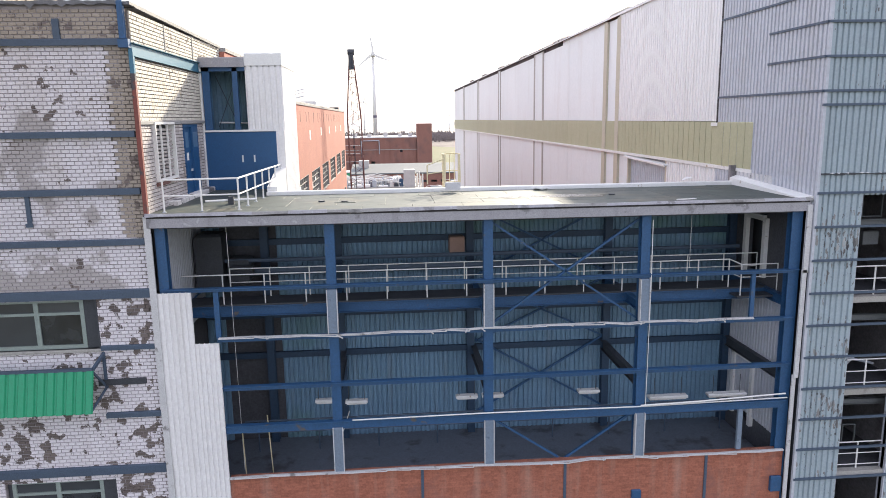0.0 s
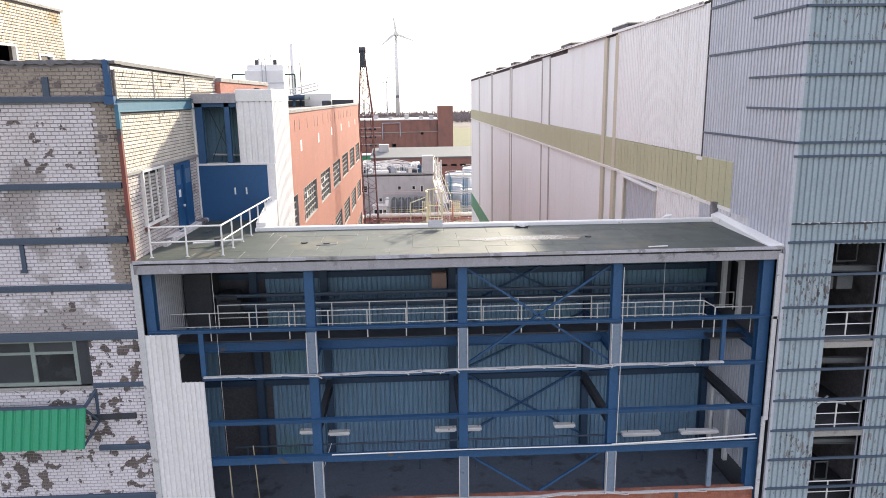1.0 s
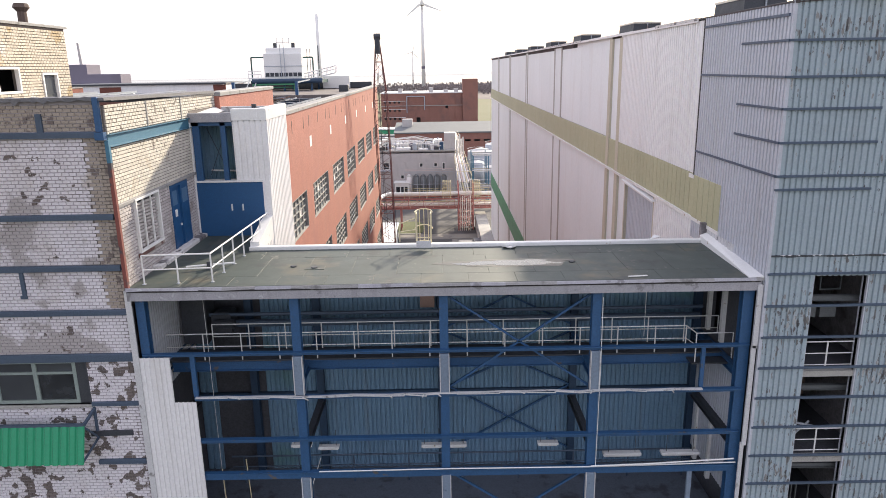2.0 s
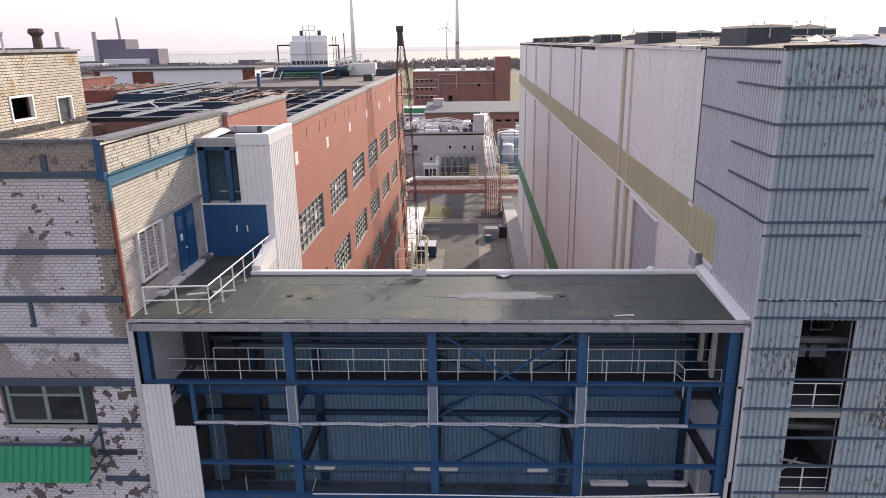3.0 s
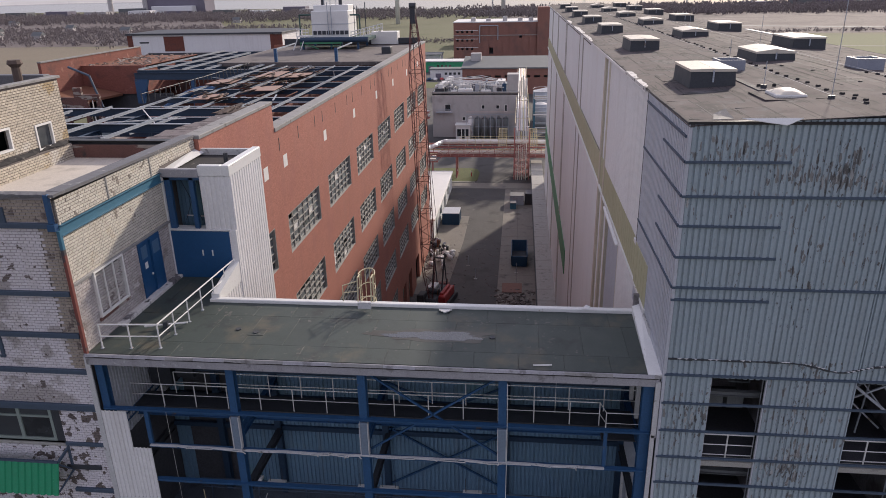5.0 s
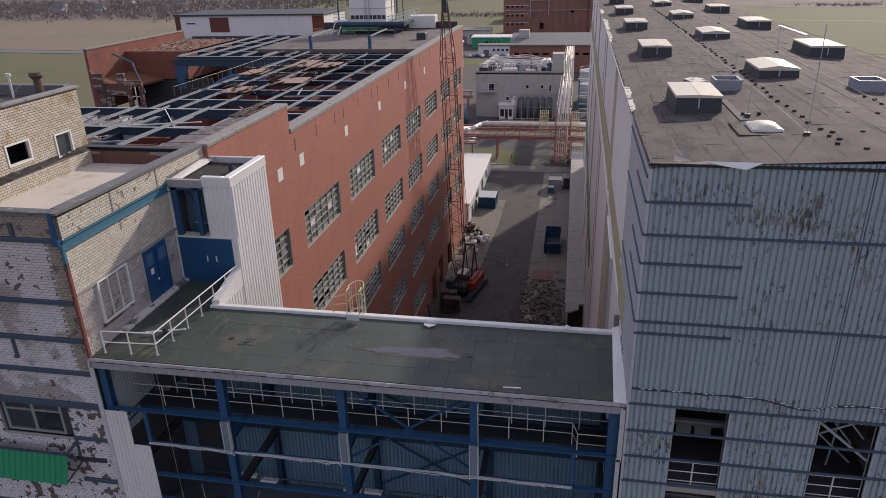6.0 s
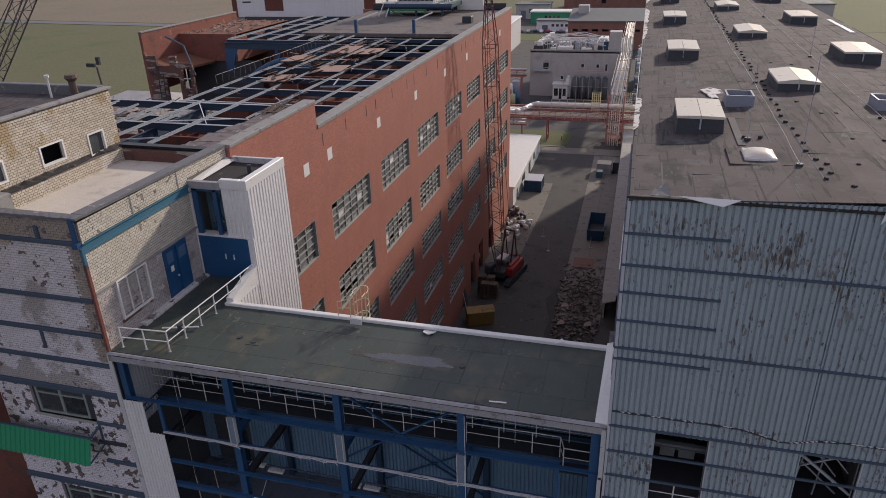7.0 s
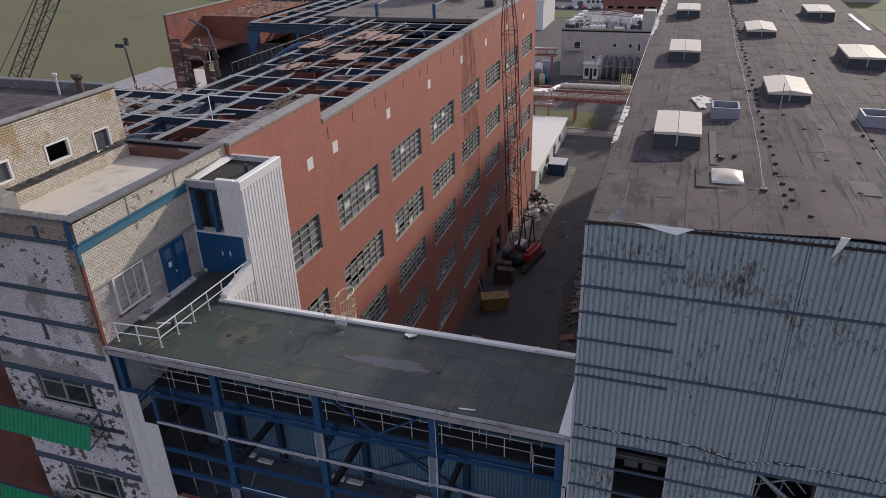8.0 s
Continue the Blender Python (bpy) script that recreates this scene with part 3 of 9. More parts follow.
single("pavement", slab, M["concrete_yard"], "grey concrete slabs along the long hall", kind="structure")
yard = MB().prism([(-7.9, 104, 0), (-2.4, 104, 0), (-1.35, 130, 0), (-1.3, 146, 0), (-7.9, 146, 0)], (0, 0, 0.05))
single("yard_slab", yard, M["concrete_yard"], "pale concrete apron beside the brick building", kind="structure")
single("lawn", MB().prism([(-17, 174.5, 0), (-2.4, 174.5, 0), (-1.4, 176, 0), (-1.2, 184, 0), (-2.0, 187.5, 0), (-4.0, 189, 0), (-19, 188.4, 0)], (0, 0, 0.12)), M["lawn"], "small olive lawn with a low kerb under the pipe bridge", kind="structure")
single("far_field", MB().box(100, 330, 392, 690, -0.4, 0.06), M["lawn"], "green meadow beyond the works", kind="structure")
single("field_track", MB().prism([(120, 601, 0.055), (330, 553, 0.055), (330, 558, 0.055), (120, 606, 0.055)], (0, 0, 0.03)), M["concrete_yard"], "pale narrow track across the meadow", kind="structure")
single("far_lawn", MB().box(-47, -34, 352, 374, 0, 0.1), M["lawn"], "green lawn strip before the car park", kind="structure")
single("kerb", MB().box(-17, -1.9, 174.05, 174.45, 0, 0.16), M["concrete"], "low concrete kerb edging the lawn", kind="structure")
single("side_road", MB().box(-20, 30, 168.5, 173.6, 0, 0.06), M["concrete_yard"], "pale concrete strip crossing the yard", kind="structure")
single("field_road", MB().add([(-900, 452, 0.2), (-260, 392, 0.2), (-260, 403, 0.2), (-900, 466, 0.2)], [(0, 1, 2, 3)]), M["far_roof"], "grey dike road across the fields", kind="structure")
single("heath", MB().add([(-1700, 620, 0.12), (-700, 655, 0.12), (-330, 650, 0.12), (-300, 760, 0.12), (-390, 950, 0.12), (-560, 1330, 0.12), (-700, 1480, 0.12), (-1700, 1900, 0.12)], [tuple(range(8))]), M["heath"], "brown winter scrub land behind the fields", kind="structure")
single("far_heath", MB().add([(180, 730, 0.12), (520, 690, 0.12), (1700, 620, 0.12), (1700, 1480, 0.12), (400, 1490, 0.12), (60, 1500, 0.12), (-150, 1480, 0.12), (40, 1000, 0.12)], [tuple(range(8))]), M["heath"], "brown scrub land along the far bank", kind="structure")
single("tan_field", MB().add([(-1500, 520, 0.1), (-900, 470, 0.1), (-260, 406, 0.1), (-180, 470, 0.1), (-260, 560, 0.1), (-330, 650, 0.1), (-700, 655, 0.1), (-1500, 620, 0.1)], [tuple(range(8))]), M["tan_field"], "bare tan field beyond the dike road", kind="structure")
single("far_field_road", MB().add([(120, 900, 0.2), (700, 640, 0.2), (706, 652, 0.2), (126, 914, 0.2)], [(0, 1, 2, 3)]), M["far_roof"], "grey country road beyond the hall", kind="structure")


def bay_pane_mesh(w, h):
    return MB().add([(0, -w / 2, -h / 2), (0, w / 2, -h / 2), (0, w / 2, h / 2), (0, -w / 2, h / 2), (-0.02, -w / 2, -h / 2), (-0.02, w / 2, -h / 2), (-0.02, w / 2, h / 2), (-0.02, -w / 2, h / 2)],
                    [(0, 1, 2, 3), (7, 6, 5, 4), (0, 4, 5, 1), (1, 5, 6, 2), (2, 6, 7, 3), (3, 7, 4, 0)])


# ---- the long red brick factory building ----
BX = -7.6
BAYS = [36.25 + 11.35 * i for i in range(8)]
ROWS_Z = [28.98, 22.55, 16.6, 10.5]
END = 126.8
factory = thing("factory_building", "long red brick factory building with its roof stripped to steel beams", "building", (-21, 80, 0))
win_holes = [(y, y + 8.4, z, z + 3.05) for y in BAYS for z in ROWS_Z]
doors = [(94.2, 97.4, 0.0, 5.2), (99.8, 103.0, 0.0, 5.2), (107.5, 111.4, 0.0, 4.6)]
low = [(y, y + 8.4, 4.4, 7.45) for y in BAYS if y < 82]
vents = [(y, y + 0.85, z, z + 0.9) for y, z in ((43.7, 35.58), (47.78, 35.55), (58.6, 35.2), (69.85, 35.2), (81.6, 35.35), (92.8, 35.35), (104.6, 35.3), (115.9, 35.3))]
part("wall", wall_mesh("y", BX - 0.45, BX, 35.0, 46.5, 0, 40.3, win_holes + doors + low + vents), M["red_brick"], factory)
part("wall", wall_mesh("y", BX - 0.45, BX, 46.5, END, 0, 38.4, win_holes + doors + low + vents), M["red_brick"], factory)
part("end_wall", wall_mesh("x", END - 0.4, END, -35, BX - 0.45, 0, 38.3), M["red_brick_front"], factory)
part("coping", MB().soft(BX - 0.85, BX + 0.06, 35.0, 46.55, 40.3, 40.5), M["coping"], factory, "weathered grey coping on the parapet")
part("coping", MB().soft(BX - 0.95, BX + 0.08, 46.55, END + 0.05, 38.4, 38.68), M["coping"], factory, "weathered grey coping on the parapet")
for k, (l, h, b, t) in enumerate(vents):
    part("vent_plate", MB().box(BX - 0.08, BX + 0.012, l, h, b, t), M["white_paint"], factory, "small white blanked vent opening")
rng = random.Random(4)
for k in range(18):
    y = 47.2 + 11.35 * (k // 3) + (0, 4.45, 9.0)[k % 3]
    part("joint_slot", MB().box(BX - 0.02, BX + 0.015, y, y + 0.09, 36.95 - rng.uniform(0, 0.15), 37.85), M["dark_steel"], factory, "narrow dark joint slot under the coping")
pane_w, pane_h, NC, NR = 8.2 / 6, 2.9 / 5, 6, 5
frame_mb = MB().box(-0.3, 0.05, -4.25, 4.25, -1.56, -1.48).box(-0.3, 0.05, -4.22, 4.22, 1.46, 1.55).box(-0.3, 0.05, -4.22, -4.12, -1.48, 1.46).box(-0.3, 0.05, 4.12, 4.22, -1.48, 1.46)
for i in range(1, NC):
    y = -4.1 + i * pane_w
    frame_mb.box(-0.22, -0.1, y - 0.045, y + 0.045, -1.48, 1.46)
for i in range(NC):
    y = -4.1 + i * pane_w
    for j in range(1, NR):
        frame_mb.box(-0.22, -0.09, y + 0.045, y + pane_w - 0.045, -1.45 + j * pane_h - 0.035, -1.45 + j * pane_h + 0.025)
frame_me = data("window_frame", frame_mb, M["factory_frame"])
pane_me = data("pane", bay_pane_mesh(pane_w - 0.1, pane_h - 0.07), GLASS)
white_me = data("pane", bay_pane_mesh(pane_w - 0.1, pane_h - 0.07), M["white_paint"])
rng = random.Random(8)
for (y, y1, z, z1) in win_holes + low:
    wob = hang(new("window", frame_me), factory, pose(BX - 0.06, (y + y1) / 2, (z + z1) / 2))
    for i in range(NC):
        for j in range(NR):
            if rng.random() < 0.05:
                continue
            me = white_me if rng.random() < 0.025 else pane_me
            piece("pane", me, wob, (BX - 0.24, (y + y1) / 2 - 4.1 + (i + 0.5) * pane_w, (z + z1) / 2 - 1.45 + (j + 0.5) * pane_h), (0, rng.choice((0, 1, -1, 3, -4, -8, 6)), 0))
# floors and inner walls seen through the stripped roof, shade put into their colour
GX = -25.4
part("floor", MB().box(-35, BX - 0.45, 36, 50, 32.4, 32.7).box(GX, BX - 0.45, 50, END - 0.4, 33.4, 33.7), M["pit"], factory, "dark red-brown top floor slab")
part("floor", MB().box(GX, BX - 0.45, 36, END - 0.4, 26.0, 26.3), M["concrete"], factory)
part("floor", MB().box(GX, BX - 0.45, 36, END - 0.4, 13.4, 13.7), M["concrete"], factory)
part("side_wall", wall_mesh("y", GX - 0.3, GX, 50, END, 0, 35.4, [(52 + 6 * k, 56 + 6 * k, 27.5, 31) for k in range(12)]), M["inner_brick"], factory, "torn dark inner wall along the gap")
CROSS = [50.2, 55.6, 61.2, 66.4, 72.2, 77.6, 83.2, 88.8, 94.0]
for y in CROSS:
    if y in (50.2, 61.2, 72.2, 83.2):
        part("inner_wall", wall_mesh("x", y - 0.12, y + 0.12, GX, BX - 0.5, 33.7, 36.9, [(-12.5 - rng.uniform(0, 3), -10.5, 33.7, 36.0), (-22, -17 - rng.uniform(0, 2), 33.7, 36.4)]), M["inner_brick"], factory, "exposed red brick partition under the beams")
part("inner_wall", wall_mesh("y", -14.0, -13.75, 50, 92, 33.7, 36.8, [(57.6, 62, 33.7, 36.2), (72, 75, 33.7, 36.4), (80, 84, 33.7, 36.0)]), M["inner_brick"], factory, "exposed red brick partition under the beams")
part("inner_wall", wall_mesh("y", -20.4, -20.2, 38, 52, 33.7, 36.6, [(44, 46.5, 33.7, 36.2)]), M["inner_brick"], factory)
part("ramp", MB().prism([(-13.5, 52.8, 33.8), (-9.0, 52.8, 33.8), (-9.0, 57.0, 36.9), (-13.5, 57.0, 36.2)], (0, 0, 0.15)), M["inner_brick"], factory, "collapsed red brick slab")
# steel skeleton of the roof
for y in CROSS:
    part("roof_beam", MB().ibeam((GX, y, 37.55), (BX - 0.5, y, 37.55), 0.2, 0.5), M["navy_steel"], factory, "dark blue steel roof beam")
    # pale strip over the beam: its sunlit top put into the colour
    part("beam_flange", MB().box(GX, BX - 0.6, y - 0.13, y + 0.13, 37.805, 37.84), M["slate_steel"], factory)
for x, y0, y1 in ((-12.2, 54, 94), (-15.4, 50, 94), (-19.0, 48, 94), (-22.0, 47, 94), (-24.6, 47, 108)):
    part("purlin", MB().ibeam((x - 0.09, y0, 37.94), (x - 0.09, y1, 37.94), 0.05, 0.14), M["slate_steel"], factory, "pale grey-blue steel purlin")
    part("purlin", MB().ibeam((x + 0.09, y0 + 1.2, 37.93), (x + 0.09, y1 - 1.5, 37.93), 0.05, 0.14), M["slate_steel"], factory, "pale grey-blue steel purlin")
# the higher near bay of the skeleton
for y in (40.0, 45.7):
    part("roof_beam", MB().ibeam((-26, y, 39.9), (-10.4, y, 39.9), 0.2, 0.5), M["navy_steel"], factory, "dark blue steel roof beam")
    # sunlit beam top again laid on as a paler strip
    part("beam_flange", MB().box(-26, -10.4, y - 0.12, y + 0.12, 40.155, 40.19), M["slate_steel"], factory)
for x, y1 in ((-22.8, 45.0), (-20.5, 44.2), (-18.6, 45.8), (-16.3, 46.2), (-13.05, 45.9)):
    part("purlin", MB().ibeam((x - 0.08, 35.1, 40.28), (x - 0.08, y1, 40.28), 0.045, 0.13), M["slate_steel"], factory, "pale grey-blue steel purlin")
    part("purlin", MB().ibeam((x + 0.08, 35.1, 40.27), (x + 0.08, y1 - 0.6, 40.27), 0.045, 0.13), M["slate_steel"], factory, "pale grey-blue steel purlin")
for x in (-26.2, -16.3):
    part("main_beam", MB().ibeam((x, 35.0, 39.5), (x, 46.2, 39.5), 0.22, 0.6, 0.03), M["navy_steel"], factory, "deep blue steel main beam")
part("prop", MB().beam((-16.3, 45.4, 40.2), (-12.3, 40.2, 39.6), 0.06), M["white_metal"], factory, "leaning pale steel prop")
part("prop", MB().beam((-15.8, 40.0, 40.25), (-11.2, 41.2, 40.3), 0.06), M["white_metal"], factory, "loose thin steel bar")
part("prop", MB().beam((-16.5, 35.4, 40.2), (-13.4, 37.4, 40.0), 0.08), M["slate_steel"], factory)
for x in (-26.2, -16.3, -10.6):
    for y in (40.0, 45.7):
        part("post", MB().ibeam((x, y, 33.7), (x, y, 39.65), 0.22, 0.22), M["navy_steel"], factory)
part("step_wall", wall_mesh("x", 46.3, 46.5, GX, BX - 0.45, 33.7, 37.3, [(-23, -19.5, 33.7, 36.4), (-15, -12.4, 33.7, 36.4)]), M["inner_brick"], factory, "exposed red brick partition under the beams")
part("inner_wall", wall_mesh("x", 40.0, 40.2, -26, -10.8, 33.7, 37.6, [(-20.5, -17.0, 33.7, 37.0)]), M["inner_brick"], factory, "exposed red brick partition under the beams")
part("prop", MB().beam((-14.5, 62.2, 38.0), (-9.4, 66.8, 37.3), 0.12), M["grey_steel"], factory)
for k in range(44):
    y = 56 + rng.random() * 36
    x = -12.5 - rng.random() * 12.5
    a, b = (x, y, 38.15), (x + rng.uniform(-2.2, 2.2), y + rng.uniform(-2.2, 2.2), 38.1 - rng.uniform(-0.4, 0.6))
    part("loose_bar", MB().beam(a, b, rng.uniform(0.05, 0.14), 0.06), M[rng.choice(("grey_steel", "rust", "timber", "dark_steel"))], factory)
for k in range(26):
    y = 62 + 1.1 * k
    part("rail_post", MB().beam((-25.5, y, 38.0), (-25.5 + rng.uniform(-0.15, 0.15), y, 38.9), 0.06), M["dark_steel"], factory)
part("rail", MB().path([(-25.5, 62, 38.85), (-25.45, 75, 38.8), (-25.5, 89.5, 38.85)], 0.04, 5), M["dark_steel"], factory, "bent dark edge rail")
# leftover decking behind the parapet, and decking scraps
deck = MB()
y = 35.1
while y < 46.3:
    e = y + rng.uniform(0.5, 1.1)
    left_x = -11.3 + 0.16 * (y - 35) + rng.uniform(-0.3, 0.25)
    deck.prism([(left_x, y, 40.0), (BX - 0.86, y, 40.06), (BX - 0.86, e - 0.03, 40.06), (left_x + rng.uniform(-0.2, 0.2), e - 0.03, 40.0)], (0, 0, 0.13 + rng.uniform(0, 0.05)))
    y = e
part("roof_edge", deck, M["torn_deck"], factory, "dirty torn strip of leftover roof decking")
part("roof_edge", MB().box(-8.95, BX - 0.4, 46.6, 96, 37.7, 38.2), M["dark_coping"], factory)
scrap = MB()
for k in range(60):
    y = 62 + rng.random() * 28
    x = -15 - rng.random() * 9.5
    scrap.prism([(x, y, 37.9), (x + rng.uniform(0.5, 1.6), y + rng.uniform(-0.4, 0.3), 38.3), (x + rng.uniform(0.6, 1.4), y + rng.uniform(0.5, 2.2), 38.25), (x - 0.2, y + rng.uniform(0.4, 1.6), 37.85)], (0, 0, 0.05))
for k in range(40):
    y, x = 43.0 + rng.random() * 3.6, -10.6 + rng.random() * 1.6
    scrap.prism([(x, y, 40.2), (x + rng.uniform(0.2, 0.6), y, 40.22), (x + rng.uniform(0.1, 0.5), y + rng.uniform(0.3, 0.8), 40.28)], (0, 0, 0.04))
tagged(part("decking_scrap", scrap, M["timber"], factory, "torn scraps of roof decking on the beams"), kind="stuff")
for x0, x1, y0, y1 in ((-18.3, -15.3, 68.5, 72.6), (-21.5, -18.9, 63, 66.9), (-18.4, -15.4, 79.5, 84.2), (-24.8, -22.1, 74, 78.5), (-21.5, -18.9, 80, 86)):
    part("decking", MB().prism([(x0, y0, 38.12), (x1, y0 + 0.4, 38.12), (x1 - 0.3, y1, 38.12), (x0, y1 - 0.6, 38.12)], (0, 0, 0.05)), M["orange"], factory, "remaining pinkish roof board")
part("roof", MB().soft(-33.0, BX - 0.9, 96.5, END, 37.7, 38.2, 0.04), M["old_roof"], factory, "grey flat roof left in place")
part("upstand", MB().box(-33.0, BX - 0.9, END - 0.4, END, 38.2, 39.3), M["dark_steel"], factory)
part("roof_vent", MB().soft(-11.8, -10.4, 108, 109.4, 38.2, 39.2, 0.1), M["dark_steel"], factory)

# ---- demolished far wing beside it ----
wing = thing("factory_wing", "torn open red brick factory wing with broken rooms", "building", (-45, 100, 0))
# gable turned from the sun: its shade comes from this dark colour
part("wall", wall_mesh("x", 86.6, 87, -52.5, -45.3, 0, 36.2, [(-49.8, -47.6, 29.0, 33.3), (-47.0, -45.8, 31.8, 34.6), (-50.9, -48.8, 34.9, 36.2), (-47.7, -45.3, 35.3, 36.2), (-46.2, -45.3, 28, 31)]), M["rot_shade_wall"], wing, "broken red brick gable, darkened for its shaded side")
part("window_bar", MB().box(-46.45, -46.35, 86.7, 86.8, 31.8, 34.6).box(-47.0, -45.8, 86.7, 86.8, 33.1, 33.2), M["white_metal"], wing)
part("wall", wall_mesh("y", -52.9, -52.5, 86.6, 112, 0, 39.3, [(90, 98, 27, 31), (101, 109, 27, 31)]), M["wing_brick"], wing)
part("coping", MB().box(-52.95, -52.4, 86.6, 112, 39.3, 39.45), M["coping"], wing)
part("inner_wall", MB().box(-52.5, -43.0, 95.0, 95.4, 34.2, 38.1).box(-43.2, -43.0, 95.4, 112, 34.2, 38.1), M["wing_brick"], wing, "exposed red inner brick wall")
part("inner_wall", wall_mesh("x", 104.0, 104.4, -52.5, -25.7, 0, 37.4, [(-36, -33, 30, 34)]), M["inner_brick"], wing, "exposed red inner brick wall")
# added dark sheet that stands for the unlit void under the wall
part("dark_wall", MB().box(-52.4, -39.6, 95.4, 95.6, 18, 34.2), M["shade_inside"], wing)
part("floor", MB().box(-52.5, -43.0, 95.4, 112, 37.5, 38.0), M["rust"], wing, "littered red roof slab")
part("floor", MB().box(-52.5, -25.7, 87, 104, 27.6, 28.0).box(-52.5, -25.7, 87, 104, 20, 20.4), M["shade_inside"], wing)
part("hanging_slab", MB().prism([(-52.4, 87.2, 35.2), (-47.5, 87.2, 34.4), (-46.8, 94.8, 34.3), (-52.4, 94.8, 35.4)], (0, 0, -0.3)), M["rust"], wing)
part("beam", MB().ibeam((-42.7, 91.5, 37.0), (-25.6, 91.5, 37.0), 0.4, 0.9), M["navy_steel"], wing, "heavy dark blue steel girder")
part("bracket", MB().prism([(-42.7, 91.3, 36.6), (-40.8, 91.3, 36.6), (-41.8, 91.3, 33.4), (-42.7, 91.3, 33.4)], (0, 0.4, 0)), M["blue_steel"], wing, "haunched blue steel bracket")
part("post", MB().ibeam((-34.5, 91.5, 10), (-34.5, 91.5, 36.5), 0.5, 0.5, 0.04), M["blue_steel"], wing)
arch = [Vector((-37 + 10.5 * k / 16, 87.5, 33.2 + 2.6 * math.sin(3.1416 * k / 18.7))) for k in range(17)]
rings = []
for k, c in enumerate(arch):
    along = (arch[min(k + 1, 16)] - arch[max(k - 1, 0)]).normalized()
    up = Vector((-along.z, 0, along.x))
    rings += [c + up * 0.45 * math.sin(a) + Vector((0, 0.45 * math.cos(a), 0)) for a in [6.2832 * i / 10 for i in range(10)]]
smooth(part("arch_pipe", MB().add(rings, [(10 * k + i, 10 * k + (i + 1) % 10, 10 * k + 10 + (i + 1) % 10, 10 * k + 10 + i) for k in range(16) for i in range(10)]), M["blue_steel"], wing, "thick blue curved duct"))
litter = MB()
for k in range(70):
    x, y = -52 + rng.random() * 8.6, 95.8 + rng.random() * 16
    litter.beam((x, y, 38.05), (x + rng.uniform(-1, 1), y + rng.uniform(-1, 1), 38.1 + rng.random() * 0.25), rng.uniform(0.1, 0.3), 0.1)
part("litter", litter, M["rubble"], wing, "broken masonry on the slab", "stuff")
part("fallen_pipe", MB().path([(-50.0, 88.5, 38.6), (-46.6, 87.4, 37.6), (-45.2, 87.0, 33.6)], 0.15, 10), M["slate_girt"], wing, "bent grey pipe hanging over the gap")
lad = MB()
for s in (-52.3, -51.5):
    lad.beam((s + 1.3, 86.1, 25), (s + 1.6, 86.3, 34), 0.12)
for k in range(14):
    lad.beam((-51.0 + 0.022 * k, 86.15, 25.4 + 0.62 * k), (-50.2 + 0.022 * k, 86.15, 25.4 + 0.62 * k), 0.08)
part("hanging_ladder", lad, M["dark_steel"], wing)
for k in range(6):
    y = 92 + 5.6 * k
    part("roof_beam", MB().ibeam((-42.5, y, 37.5), (-25.6, y, 37.5), 0.26, 0.5), M["navy_steel"], wing)
    # paler strip stands for the sunlit top of the beam
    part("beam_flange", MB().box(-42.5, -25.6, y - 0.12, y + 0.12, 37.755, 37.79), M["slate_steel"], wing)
for k in range(6):
    x = -41.8 + 3.1 * k
    for q in (-0.13, 0.13):
        part("purlin", MB().ibeam((x + q, 91.4, 37.92), (x + q, 120 - 2 * (k % 3), 37.92), 0.075, 0.2), M["slate_steel"], wing, "pale grey-blue steel purlin")
part("back_wall", MB().box(-56, -33.0, 120.5, 121, 20, 37.6), M["shade_inside"], wing)
part("low_floor", MB().box(-43, -25.7, 104.4, 120.5, 31.5, 32), M["pit"], wing)
part("back_roof", MB().box(-78, -33.2, 121, 149.5, 33, 34.2), M["old_roof"], wing, "dark flat roof before the white wall")
heap = MB()
for k in range(420):
    x, y = -47 + rng.random() * 20, 52 + rng.random() * 21
    q = 32.6 + 1.5 * math.sin(3.1416 * (x + 47) / 20) * math.sin(3.1416 * (y - 52) / 21)
    heap.blob((x, y, q), rng.uniform(0.3, 1.1), rng.uniform(0.3, 1.1), rng.uniform(0.15, 0.5), rng, 6, 0.4)
for k in range(50):
    x, y = -46 + rng.random() * 18, 53 + rng.random() * 18
    heap.beam((x, y, 33.8), (x + rng.uniform(-2, 2), y + rng.uniform(-2, 2), 34.2 + rng.random() * 0.6), 0.14, 0.1)
single("rubble_heap", heap, M["rubble"], "broken pinkish masonry piled on the stripped low wing", "rubble", kind="stuff")
low_wing = thing("low_wing", "low stripped wing buried under broken masonry", "building", (-37, 62, 0))
part("wall", MB().box(-48, -26.2, 51.5, 73.5, 0, 32.5), M["inner_brick"], low_wing)
shed = thing("white_roofed_shed", "low shed with a pale hipped roof beside the fields", "building", (-111, 159, 0))
part("wall", MB().box(-126, -97, 148, 170, 0, 11), M["process_wall"], shed)
part("roof", MB().add([(-127, 147, 11), (-96, 147, 11), (-96, 171, 11), (-127, 171, 11), (-117, 159, 14.2), (-106, 159, 14.2)], [(0, 1, 5, 4), (1, 2, 5), (2, 3, 4, 5), (3, 0, 4), (3, 2, 1, 0)]), M["process_wall"], shed, "pale sheet roof")
pent = thing("penthouse", "long white-clad roof structure with red brick panels", "building", (-58, 152, 0))
part("lower_body", MB().box(-75.5, -42, 150.5, 164.5, 0, 30), M["red_brick_front"], pent)
part("wall", MB().box(-76, -41.5, 150, 165, 30, 38.9), M["white_sheet"], pent)
part("roof_edge", MB().soft(-76.4, -41.2, 149.6, 165.4, 38.9, 39.25), M["dark_steel"], pent)
